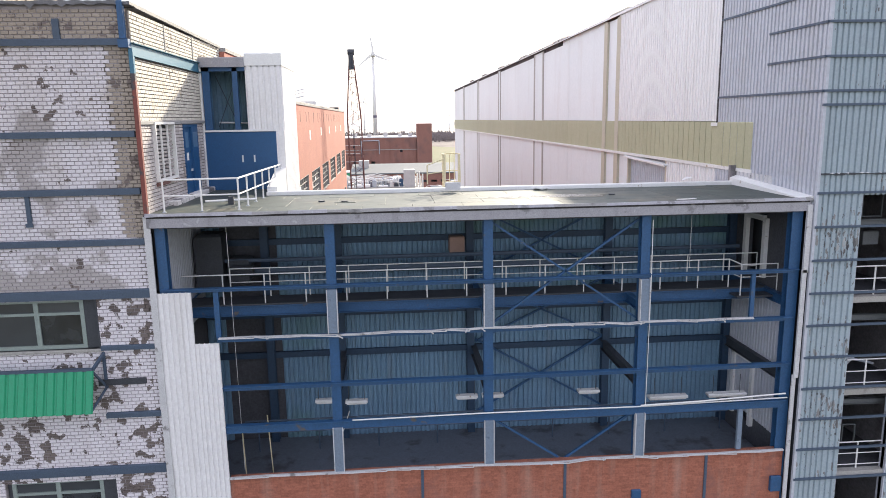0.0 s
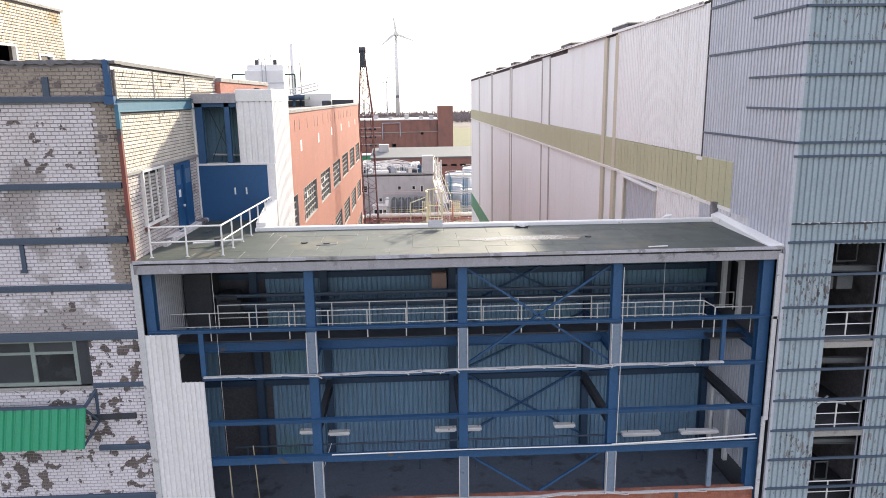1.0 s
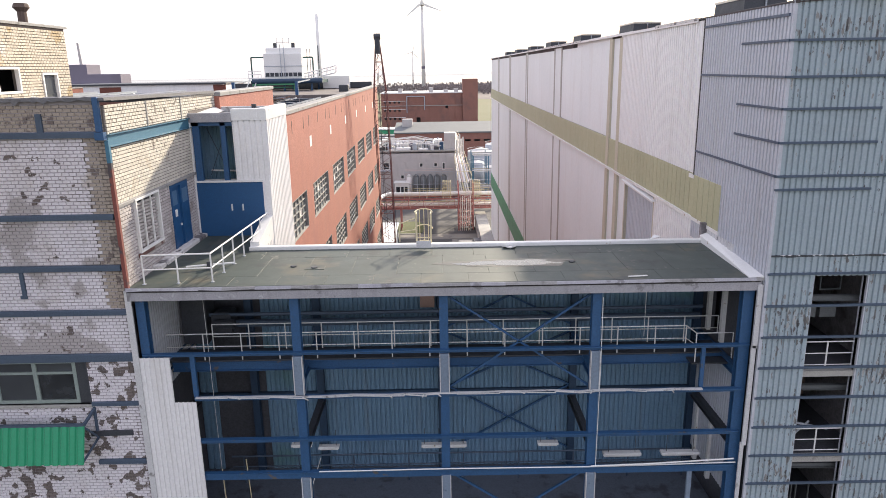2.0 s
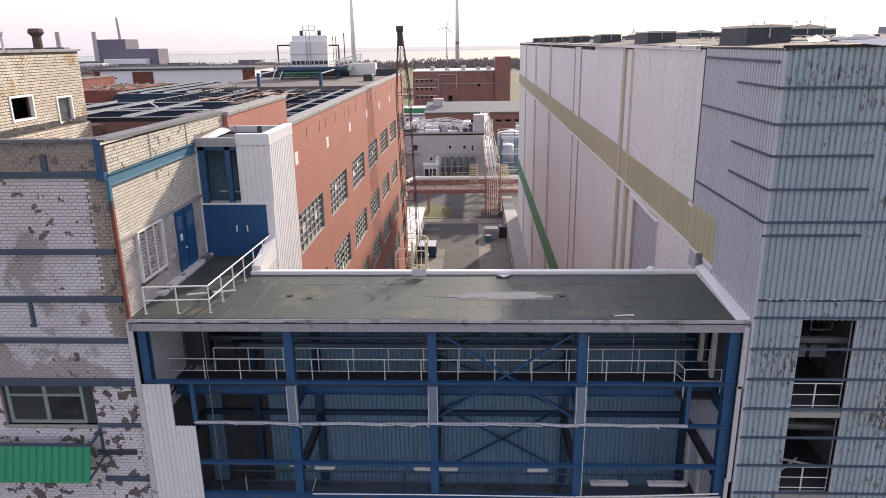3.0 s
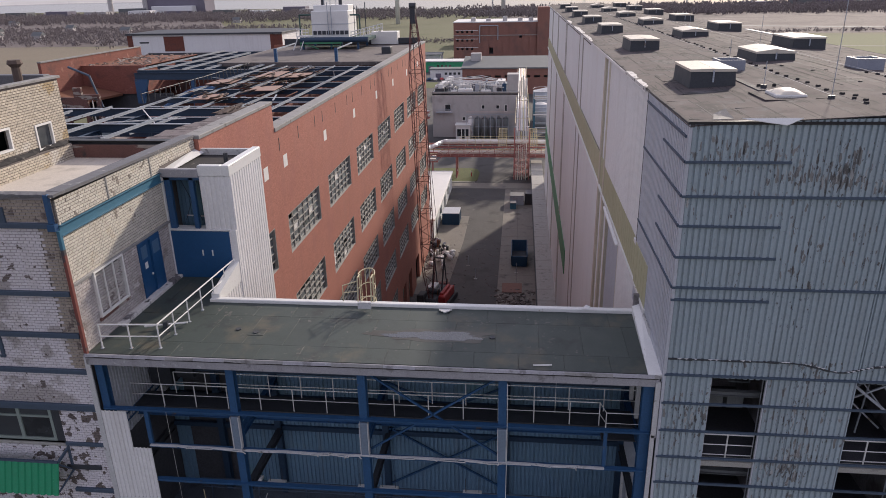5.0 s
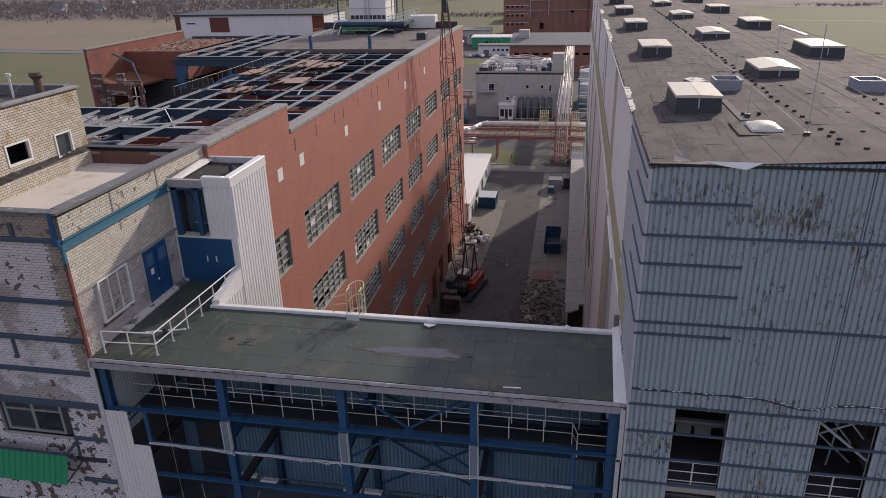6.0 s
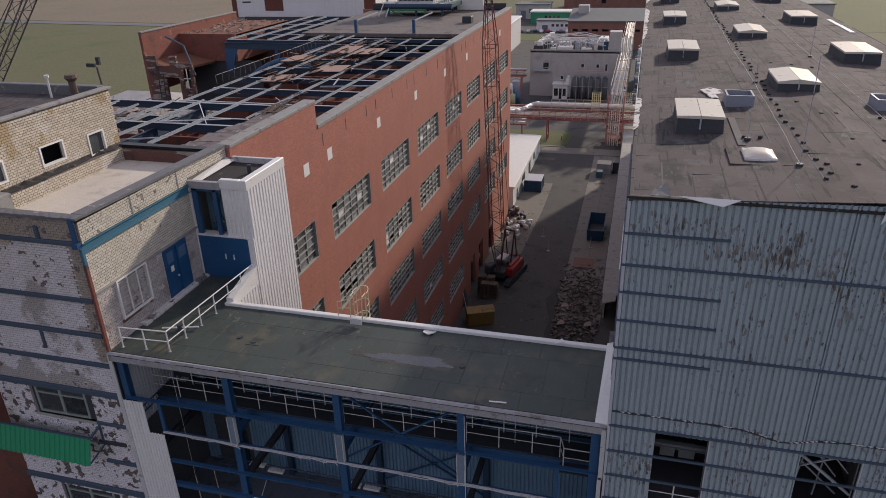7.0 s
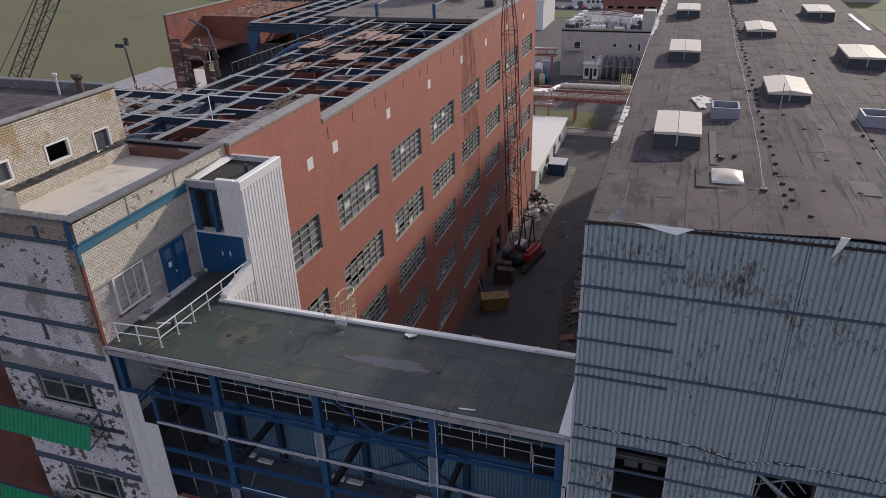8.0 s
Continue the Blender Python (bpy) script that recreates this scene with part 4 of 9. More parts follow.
part("brick_panel", MB().box(-67.9, -63.4, 149.93, 150.2, 35.5, 38.6), M["inner_brick"], pent)
part("brick_panel", MB().box(-76.2, -75.0, 149.92, 150.2, 30, 38.8), M["inner_brick"], pent)
part("brick_panel", MB().box(-44.0, -41.4, 149.92, 150.2, 30, 38.8), M["inner_brick"], pent)
part("slot", MB().box(-73.5, -71.4, 149.95, 150.1, 37.2, 37.5), M["dark_steel"], pent)

# ---- cooling tower on the factory roof ----
ct = thing("cooling_tower", "white twin cooling tower on a steel platform with green railings", "cooling tower", (-22, 120, 38.2))
body = MB().soft(-25.3, -19.1, 118, 124, 40.0, 44.2, 0.08)
part("casing", body, M["white_paint"], ct)
part("band", MB().box(-25.36, -19.04, 117.94, 124.06, 42.1, 42.2), M["grey_steel"], ct)
for k in range(8):
    part("louvre", MB().box(-25.1 + 0.76 * k, -24.5 + 0.76 * k, 117.93, 118.1, 40.5, 41.1), M["dark_steel"], ct)
for x in (-23.7, -20.7):
    part("fan_cowl", MB().soft(x - 1.45, x + 1.45, 119.2, 122.8, 44.2, 45.1, 0.1), M["white_paint"], ct)
    part("motor", MB().tube((x, 120, 45.0), (x, 120, 45.9), 0.3, 8), M["dark_steel"], ct)
part("top_rail", MB().path([(-23.0, 118.2, 45.1), (-23.0, 118.2, 46.6), (-21.0, 118.2, 46.6), (-21.0, 118.2, 45.1)], 0.05, 5).tube((-23.0, 118.2, 45.9), (-21.0, 118.2, 45.9), 0.04).tube((-22.0, 118.2, 45.1), (-22.0, 118.2, 46.6), 0.04), M["grey_steel"], ct)
part("ladder", MB().box(-22.5, -22.4, 117.7, 117.8, 40.4, 45.6).box(-21.9, -21.8, 117.7, 117.8, 40.4, 45.6), M["grey_steel"], ct)
part("platform", MB().box(-27.4, -16, 117, 125, 39.4, 39.9), M["pipe_green"], ct)
part("header_pipe", MB().tube((-27.0, 116.6, 39.75), (-15.6, 116.6, 39.75), 0.42, 12), M["navy_steel"], ct, "thick dark blue header pipe")
part("green_rail", MB().path([(-26.9, 116.2, 38.3), (-26.9, 116.2, 39.2), (-20.2, 116.2, 39.2), (-20.2, 116.2, 38.3)], 0.06, 5).tube((-26.9, 116.2, 38.8), (-20.2, 116.2, 38.8), 0.05), M["green_band"], ct, "green tubular railing")
for x in (-18.4, -17.9):
    part("mast", MB().tube((x, 119.5, 40.2), (x, 119.5, 44.9), 0.05), M["dark_steel"], ct)
for x in (-26.8, -22.0, -17.5):
    for y in (117.4, 124.4):
        part("leg", MB().beam((x, y, 38.2), (x, y, 39.4), 0.3), M["blue_steel"], ct)
ramp_deck = MB().beam((-18.6, 117.4, 39.8), (-13.4, 117.4, 41.0), 1.2, 0.15)
part("stair_deck", ramp_deck, M["white_metal"], ct, "white access ramp")
for s_y in (116.8, 118.0):
    rail = MB().tube((-18.6, s_y, 40.9), (-13.4, s_y, 42.1), 0.06).tube((-18.6, s_y, 40.4), (-13.4, s_y, 41.6), 0.05)
    for k in range(8):
        rail.tube((-18.6 + 0.74 * k, s_y, 39.8 + 0.17 * k), (-18.6 + 0.74 * k, s_y, 40.9 + 0.17 * k), 0.05)
    part("railing", rail, M["white_metal"], ct, "white railing")
part("side_platform", MB().box(-27.6, -25.5, 116.6, 119, 40.2, 40.35), M["white_metal"], ct)
srail = MB().tube((-27.6, 116.6, 41.4), (-25.5, 116.6, 41.4), 0.05).tube((-27.6, 116.6, 40.9), (-25.5, 116.6, 40.9), 0.05)
for k in range(5):
    srail.tube((-27.6 + 0.52 * k, 116.6, 40.2), (-27.6 + 0.52 * k, 116.6, 41.4), 0.04)
part("railing", srail, M["white_metal"], ct, "white railing")
for x in (-27.4, -26.2):
    part("support", MB().beam((x - 0.6, 115.6, 38.2), (x, 116.6, 40.2), 0.12), M["white_metal"], ct)
for x in (-24.6, -16.0):
    part("stub_post", MB().beam((x, 97.0, 38.2), (x, 97.0, 40.0), 0.4), M["blue_steel"], ct, "dark blue steel stub post")
    part("stub_beam", MB().beam((x, 97.2, 39.85), (x + 0.4, 105, 40.1), 0.14, 0.16), M["slate_steel"], ct)
part("green_frame", MB().beam((-27, 116.5, 39.3), (-20, 116.5, 39.3), 0.25).beam((-26.5, 116.5, 39.3), (-24, 116.5, 38.3), 0.15), M["green_band"], ct)
part("pipe", MB().path([(-25.4, 119, 43.6), (-27.6, 119, 43.6), (-27.6, 119, 38.4)], 0.13, 8), M["pipe_green"], ct)
part("pipe", MB().path([(-19.0, 119, 43.5), (-17.4, 119, 43.5), (-17.4, 119, 40.3)], 0.13, 8), M["pipe_green"], ct)
part("mast", MB().tube((-16.6, 120, 40.3), (-16.6, 120, 45.4), 0.08), M["dark_steel"], ct)
part("machine_box", MB().soft(-17.0, -12.3, 125.6, 128.1, 38.3, 40.4, 0.05), M["white_paint"], ct)

# ---- the white brick building ----
LX, LY = -7.86, 23.22
left = thing("white_brick_building", "painted brick industrial building with peeling white paint and blue girts", "building", (-14, 30, 0))
fac_holes = [(-13.4, -9.72, 29.65, 31.33), (-13.4, -9.72, 23.0, 24.92)]
part("front_wall", wall_mesh("x", LY, LY + 0.36, -15.4, LX - 0.36, 12, 40.6, fac_holes), M["painted_mortar"], left)
side_holes = [(24.55, 26.6, 35.15, 37.0), (28.0, 29.95, 34.12, 36.95)]
part("side_wall", wall_mesh("y", LX - 0.36, LX, LY, 35.0, 12, 40.42, side_holes), M["mortar"], left)
# front face: girts divide the brick panels
SEAMS = [(39.5, 0.2), (36.7, 0.2), (34.88, 0.2), (33.24, 0.2), (31.52, 0.3), (27.3, 0.18), (25.3, 0.3)]
fld = brick_field("x", LY, -15.4, LX - 0.05, 21.0, 40.58, -1, fac_holes, seed=3)
top_rows = [b for b in fld if b[1] > 39.55]
white_rows = [b for b in fld if b[1] <= 39.55]
edge = [b for b in white_rows if b[0] > -8.7 and b[1] > 33.3]
white_rows = [b for b in white_rows if not (b[0] > -8.7 and b[1] > 33.3)]
part("brickwork", bricks_mesh("x", LY, -1, [b for b in white_rows if b[1] > 31.45]), M["white_brick"], left, "white painted bricks with a few peeled patches", "stuff")
part("brickwork", bricks_mesh("x", LY, -1, [b for b in white_rows if b[1] <= 31.45]), M["peeled_brick"], left, "white painted bricks with many brown peeled patches", "stuff")
part("joint_strip", MB().box(-8.72, -8.67, LY - 0.025, LY, 34.0, 39.6), M["mortar"], left)
part("brickwork", bricks_mesh("x", LY, -1, top_rows + edge), M["bare_brick"], left, "bare grey-brown bricks", "stuff")
for z, h in SEAMS:
    x1 = -7.95
    if z == 27.3:
        part("girt", MB().soft(-9.76, x1, LY - 0.14, LY, z - h / 2, z + h / 2, 0.02), M["slate_girt"], left, "slate blue horizontal steel girt")
    else:
        part("girt", MB().soft(-15.4, x1, LY - 0.14, LY, z - h / 2, z + h / 2, 0.02), M["slate_girt"], left, "slate blue horizontal steel girt")
part("girt", MB().soft(-9.7, -7.95, LY - 0.12, LY, 29.6, 29.76, 0.02), M["slate_girt"], left, "slate blue horizontal steel girt")
part("post", MB().box(-11.54, -11.41, LY - 0.1, LY, 33.82, 34.82).box(-11.59, -11.36, LY - 0.13, LY - 0.1, 33.8, 33.92), M["slate_girt"], left, "short slate blue steel post")
part("bracket", MB().soft(-8.12, -7.94, LY - 0.16, LY, 39.6, 40.72, 0.02).box(-8.15, -7.84, LY - 0.24, LY - 0.02, 39.32, 39.58), M["blue_steel"], left, "dull blue steel corner bracket")
part("post", MB().box(-10.1, -9.9, LY - 0.1, LY, 39.6, 40.2), M["slate_girt"], left)
part("post", MB().box(-12.6, -12.5, LY - 0.1, LY, 39.6, 40.2), M["slate_girt"], left)
part("coping", MB().soft(-15.6, LX + 0.02, LY - 0.1, LY + 0.42, 40.6, 40.7, 0.02), M["dark_coping"], left, "dented dark metal coping")
part("coping", MB().prism([(LX - 0.5, LY + 0.42, 40.58), (LX + 0.12, LY + 0.42, 40.58), (LX + 0.12, LY + 0.42, 40.7), (LX - 0.5, LY + 0.42, 40.72)], (0, 11.2, -0.14)).prism([(LX + 0.02, LY - 0.1, 40.6), (LX + 0.12, LY - 0.1, 40.6), (LX + 0.12, LY - 0.1, 40.7), (LX + 0.02, LY - 0.1, 40.7)], (0, 0.52, 0)), M["dark_coping"], left, "dark metal coping along the parapet")
# ragged bitumen lip over the front coping
rng = random.Random(12)
lip, n = [], 48
for k in range(n + 1):
    x = -15.5 + 7.5 * k / n
    drop = rng.uniform(0.02, 0.09) + (0.1 if rng.random() < 0.12 else 0)
    lip += [(x, LY + 0.1, 40.71 + rng.uniform(0, 0.05)), (x, LY - 0.12 - rng.uniform(0, 0.04), 40.71 + rng.uniform(0, 0.03)), (x, LY - 0.13 - rng.uniform(0, 0.03), 40.66 - drop)]
part("torn_edge", MB().add(lip, [(3 * k + q, 3 * k + q + 1, 3 * k + q + 4, 3 * k + q + 3) for k in range(n) for q in (0, 1)]), M["dark_coping"], left, "ragged bitumen lip over the coping")
# corner post in two colours
part("corner_post", MB().box(LX - 0.03, LX + 0.1, LY - 0.15, LY - 0.01, 34.1, 38.55), M["red_post"], left, "red-brown corner post")
part("corner_post", MB().box(LX - 0.03, LX + 0.1, LY - 0.15, LY - 0.01, 38.55, 39.3), M["teal_beam"], left, "blue corner post")
part("corner_post", MB().box(LX - 0.05, LX + 0.1, LY - 0.16, LY + 0.02, 12, 34.1), M["dark_steel"], left, "dark steel corner post")
# windows of the front face
for z0, z1 in ((29.65, 31.33), (23.0, 24.92)):
    x0, x1 = -13.25, -10.2
    fr = wall_mesh("x", LY + 0.1, LY + 0.22, x0, x1, z0, z1, [(l, l + 1.32, b, t) for l in (x0 + 0.13, x0 + 1.6) for b, t in ((z0 + 0.13, z1 - 0.52), (z1 - 0.43, z1 - 0.09))])
    win = part("window", fr, M["window_frame"], left, "green-grey window frame")
    for x in (x0 + 0.13, x0 + 1.6):
        for b, t in ((z0 + 0.13, z1 - 0.52), (z1 - 0.43, z1 - 0.09)):
            piece("pane", data("pane", MB().box(0, 1.32, 0, 0.02, 0, t - b), DARKGLASS), win, (x, LY + 0.16, b))
    part("sill", MB().soft(x0 - 0.1, -9.7, LY - 0.08, LY + 0.2, z0 - 0.1, z0, 0.02), M["concrete"], win)
    part("jamb", MB().box(-10.2, -9.73, LY + 0.12, LY + 0.3, z0, z1).box(-9.78, -9.725, LY - 0.03, LY + 0.13, z0, z1), M["dark_steel"], win, "dark bare steel jamb")
    part("jamb", MB().box(-13.39, -13.25, LY + 0.12, LY + 0.3, z0, z1), M["dark_steel"], win, "dark bare steel jamb")
# room shell behind the windows, coloured dark in place of shade
part("room_wall", MB().box(-15.3, LX - 0.4, LY + 4.5, LY + 4.7, 20, 38.9), M["shade_inside"], left)
part("floor", MB().box(-15.3, LX - 0.4, LY + 0.36, LY + 4.5, 31.6, 31.9).box(-15.3, LX - 0.4, LY + 0.36, LY + 4.5, 28.0, 28.3), M["shade_inside"], left)
# side face: cream bricks, ledge, teal beam
sfield = brick_field("y", LX, LY + 0.06, 34.95, 34.1, 40.48, 1, side_holes + [(23.4, 31.2, 39.04, 39.52), (23.4, 31.2, 36.98, 37.1), (31.1, 35, 34, 39.8)], seed=5)
near = [b for b in sfield if 38.0 > b[1] > 37.1 and 23.4 < b[0] < 30.6][:260]
ids = set(map(id, near))
part("brickwork", bricks_mesh("y", LX, 1, [b for b in sfield if id(b) not in ids and b[1] > 37.0]), M["cream_brick"], left, "cream painted bricks", "stuff")
part("brickwork", bricks_mesh("y", LX, 1, [b for b in sfield if id(b) not in ids and b[1] < 37.0]), M["grimy_brick"], left, "grimy whitewashed bricks round the door", "stuff")
made = {}
for a, z, wd, h, lift in near:
    key = (round(wd, 2), round(h, 2))
    if key not in made:
        made[key] = data("brick", bricks_mesh("y", 0, 1, [(0, 0, wd, h, 0.02)]), M["cream_brick_piece"])
    piece("brick", made[key], left, (LX + lift - 0.02, a, z))
part("beam", MB().ibeam((LX + 0.02, LY, 39.28), (LX + 0.02, 31.1, 39.28), 0.2, 0.42), M["teal_beam"], left, "long blue steel beam along the wall")
part("ledge", MB().soft(LX - 0.05, LX + 0.1, LY, 31.1, 36.98, 37.1, 0.02), M["coping"], left)
for y in (26.6, 30.2):
    part("joint_cover", MB().box(LX - 0.02, LX + 0.05, y, y + 0.08, 39.5, 40.46), M["coping"], left)
lou = wall_mesh("y", LX - 0.1, LX + 0.13, 24.48, 26.66, 35.04, 37.05, [(24.57, 26.57, 35.12, 36.97)])
louvre = part("louvre_window", lou, M["white_paint"], left, "white framed louvre grille")
for k in range(13):
    part("slat", MB().beam((LX - 0.01 * (k % 3), 24.62, 35.24 + 0.13 * k), (LX - 0.012 * (k * 7 % 4), 26.52, 35.24 + 0.13 * k + 0.012 * (k * 5 % 5 - 2)), 0.1, 0.05, (0.6, 0, 1)), M["shutter"], louvre)
for y in (25.2, 25.9):
    part("bar", MB().box(LX + 0.03, LX + 0.09, y, y + 0.05, 35.14, 36.95), M["white_paint"], louvre)
part("rot_strip", MB().box(LX + 0.03, LX + 0.1, 24.4, 26.72, 34.9, 35.03), M["rot_shade_wall"], louvre, "dark rotten strip under the grille")
part("backing", MB().box(LX - 0.3, LX - 0.2, 24.5, 26.6, 35.1, 37.05), M["dark_steel"], louvre)
dr = part("door", MB().box(LX - 0.1, LX - 0.04, 28.1, 29.1, 34.15, 36.9), M["blue_door"], left, "blue steel door with small notices")
part("door_frame", MB().box(LX - 0.15, LX + 0.06, 28.0, 28.12, 34.12, 36.95).box(LX - 0.15, LX + 0.06, 29.08, 29.95, 34.12, 36.95).box(LX - 0.15, LX + 0.06, 28.12, 29.08, 36.84, 36.95), M["blue_door"], dr)
part("window", MB().box(LX - 0.04, LX - 0.03, 28.35, 28.85, 36.05, 36.65), M["dull_pane"], dr)
part("window", MB().box(LX + 0.055, LX + 0.065, 29.2, 29.8, 36.05, 36.65), M["dull_pane"], dr)
part("notice", MB().box(LX - 0.04, LX - 0.03, 28.5, 28.75, 35.55, 35.85), M["white_paint"], dr)
part("handle", MB().box(LX - 0.04, LX + 0.03, 28.95, 29.0, 35.1, 35.2), M["white_metal"], dr)
part("step", MB().soft(LX, LX + 0.35, 25.5, 31.0, 34.1, 34.28, 0.03), M["chalk"], left, "broken concrete skirting along the wall")
# terrace behind the parapet and the upper storey
part("terrace", MB().box(-14.7, LX - 0.36, LY + 0.36, 34.4, 39.1, 39.42), M["terrace"], left, "sunlit pale terrace screed")
part("terrace_back", MB().box(-14.7, LX - 0.36, 34.4, 34.75, 36, 40.1), M["rot_shade_wall"], left, "rotten red-brown upstand behind the terrace with pale remains")
part("back_beam", MB().ibeam((-14.7, 34.8, 40.2), (LX - 0.4, 34.8, 40.2), 0.5, 0.22), M["dark_steel"], left)
part("litter", MB().beam((-10.6, 29.2, 39.46), (-10.0, 29.9, 39.46), 0.12, 0.06).beam((-10.3, 29.3, 39.46), (-9.6, 29.5, 39.5), 0.08, 0.05), M["timber"], left)
uw = [(25.0, 26.6, 40.72, 41.85), (28.82, 30.47, 40.7, 41.8), (32.2, 33.5, 40.27, 41.55)]
UX = -14.65
part("upper_wall", wall_mesh("y", UX - 0.3, UX, 16.0, 34.7, 39.4, 43.55, uw), M["mortar"], left)
part("upper_wall", wall_mesh("x", 34.4, 34.7, -30, UX - 0.3, 36, 43.55), M["mortar"], left)
uf = brick_field("y", UX, 18.0, 34.7, 40.45, 43.55, 1, uw, seed=9)
part("brickwork", bricks_mesh("y", UX, 1, uf), M["yellow_brick"], left, "yellowed cream bricks of the upper storey", "stuff")
part("vent_pipe", MB().tube((-17.5, 33.4, 43.2), (-17.5, 33.4, 44.4), 0.06, 8).tube((-17.5, 33.4, 44.35), (-17.5, 33.4, 44.5), 0.13, 8), M["white_metal"], left, "thin pale vent pipe with a cap")
part("ledge", MB().box(UX, UX + 0.3, 18, 34.4, 39.4, 40.2), M["mortar"], left, "cream brick plinth along the upper storey")
part("brickwork", bricks_mesh("y", UX + 0.3, 1, brick_field("y", UX, 18.0, 34.4, 39.42, 40.2, 1, seed=19)), M["yellow_brick"], left, "yellowed cream bricks of the plinth", "stuff")
rng = random.Random(55)
strip = MB()
edge_y, lip = [18.0 + 0.35 * k for k in range(47)] + [34.4], 0.25
vs = []
for y in edge_y:
    lip = min(0.34, max(0.06, lip + rng.uniform(-0.1, 0.1)))
    up = 40.4 + rng.uniform(-0.1, 0.1)
    vs += [(UX + 0.03, y, up), (UX + lip, y, 40.27 + rng.uniform(-0.02, 0.03)), (UX + lip + 0.01, y, 40.19)]
strip.add(vs, [(3 * i + j, 3 * i + j + 1, 3 * i + j + 4, 3 * i + j + 3) for i in range(len(edge_y) - 1) for j in (0, 1)])
part("ledge_cover", strip, M["bitumen"], left, "black torn bitumen strip")
part("coping", MB().soft(UX - 0.4, UX + 0.1, 16, 34.85, 43.55, 43.67, 0.02), M["coping"], left)
part("upper_roof", MB().box(-40, UX - 0.4, 10, 34.6, 43.0, 43.2), M["hall_felt"], left, "dark felt roof of the upper storey")
part("roof_upstand", MB().soft(-40, UX - 0.4, 34.3, 34.8, 43.2, 43.75, 0.04), M["dark_coping"], left)
for l, h, b, t in uw:
    fr = wall_mesh("y", UX - 0.12, UX + 0.06, l, h, b, t, [(l + 0.1, h - 0.1, b + 0.1, t - 0.1)])
    wd = part("window", fr, M["white_paint"], left, "white framed small window")
    if l != 28.82:
        part("pane", MB().box(UX - 0.1, UX - 0.08, l + 0.1, h - 0.1, b + 0.1, t - 0.1), DARKGLASS, wd)
part("dark_room", MB().box(-16.5, -16.3, 18, 34.4, 39.5, 43.0), M["shade_inside"], left)
part("roof_box", MB().soft(-14.5, -13.6, 24.6, 25.6, 39.42, 40.6, 0.06).soft(-14.3, -13.8, 24.8, 25.3, 40.6, 41.0, 0.05), M["coping"], left, "small weathered vent housing")
for k, (x, y, h) in enumerate(((-15.65, 33.2, 1.35),)):
    part("vent_pipe", MB().tube((x, y, 43.2), (x, y, 42.9 + h), 0.22, 10, 0.2).tube((x, y, 42.9 + h), (x, y, 43.08 + h), 0.2, 10, 0.36).tube((x, y, 43.08 + h), (x, y, 43.26 + h), 0.36, 10, 0.3), M["timber"], left, "short rusty brown vent pipe")
# recessed red part further on
part("recess_wall", MB().box(-40, -15.4, LY + 1.4, LY + 1.8, 0, 39.5), M["inner_brick"], left, "dark red-brown recessed wall")
part("recess_pipe", MB().tube((-15.6, LY + 1.1, 12), (-15.6, LY + 1.1, 38), 0.09), M["white_metal"], left)
part("body", MB().box(-40, -15.41, LY + 1.8, 34.4, 0, 39.4), M["mortar"], left)
part("lower_wall", MB().box(-15.4, LX, LY, LY + 0.36, 0, 12).box(LX - 0.36, LX, LY + 0.36, 35, 0, 12), M["red_brick_front"], left)
for zt, zb, x0 in ((29.13, 27.82, -18.5), (22.65, 21.3, -18.5)):
    asheet = MB().sheet((x0, 0, 0), (1, 0, 0), -9.75 - x0, zb, zt, (0, -1, 0), 0.3, 0.05)
    asheet.v = [(p[0], p[1] + LY - 0.7 - 0.42 * (zt - p[2]) / (zt - zb), p[2]) for p in asheet.v]
    aw = part("awning", asheet, M["green_sheet"], left, "green corrugated window awning")
    part("awning_rail", MB().beam((x0, LY - 0.7, zt + 0.04), (-9.78, LY - 0.7, zt + 0.04), 0.1, 0.1), M["slate_girt"], aw)
    part("awning_arm", MB().beam((-9.8, LY - 0.7, zt), (-9.68, LY - 0.04, zt + 0.32), 0.09), M["slate_girt"], aw)
    part("awning_arm", MB().beam((-9.66, LY - 0.05, zt - 0.85), (-9.66, LY - 0.05, zt + 0.4), 0.09), M["slate_girt"], aw)
    part("awning_arm", MB().beam((-9.78, LY - 1.08, zb + 0.08), (-9.68, LY - 0.05, zt - 0.85), 0.06).beam((-9.78, LY - 0.72, zt - 0.05), (-9.68, LY - 0.05, zt - 0.8), 0.06), M["slate_girt"], aw)
    part("awning_arm", MB().beam((-9.9, LY - 0.06, zt - 0.66), (-8.35, LY - 0.06, zt - 0.64), 0.1, 0.2), M["dark_steel"], aw, "dark bare steel stub")


# ---- the connecting bridge ----
FY, RZ = 23.2, 34.1
bridge = thing("connecting_bridge", "stripped steel-framed bridge between the buildings with a flat grey roof", "building", (3, 25, 0))
part("roof", MB().box(-7.85, 14.5, FY - 0.05, 28.25, 33.75, RZ - 0.02).box(-7.85, -4.85, 28.25, 31.1, 33.75, RZ - 0.02), M["concrete"], bridge)
part("fascia", MB().soft(-7.82, 14.55, FY - 0.2, FY - 0.05, 33.68, RZ + 0.02, 0.03), M["fascia"], bridge, "weathered grey fascia board")
part("drip_gap", MB().box(-7.8, 14.5, FY - 0.215, FY - 0.2, RZ - 0.11, RZ - 0.05), M["bitumen"], bridge)
rng = random.Random(91)
x = -7.85
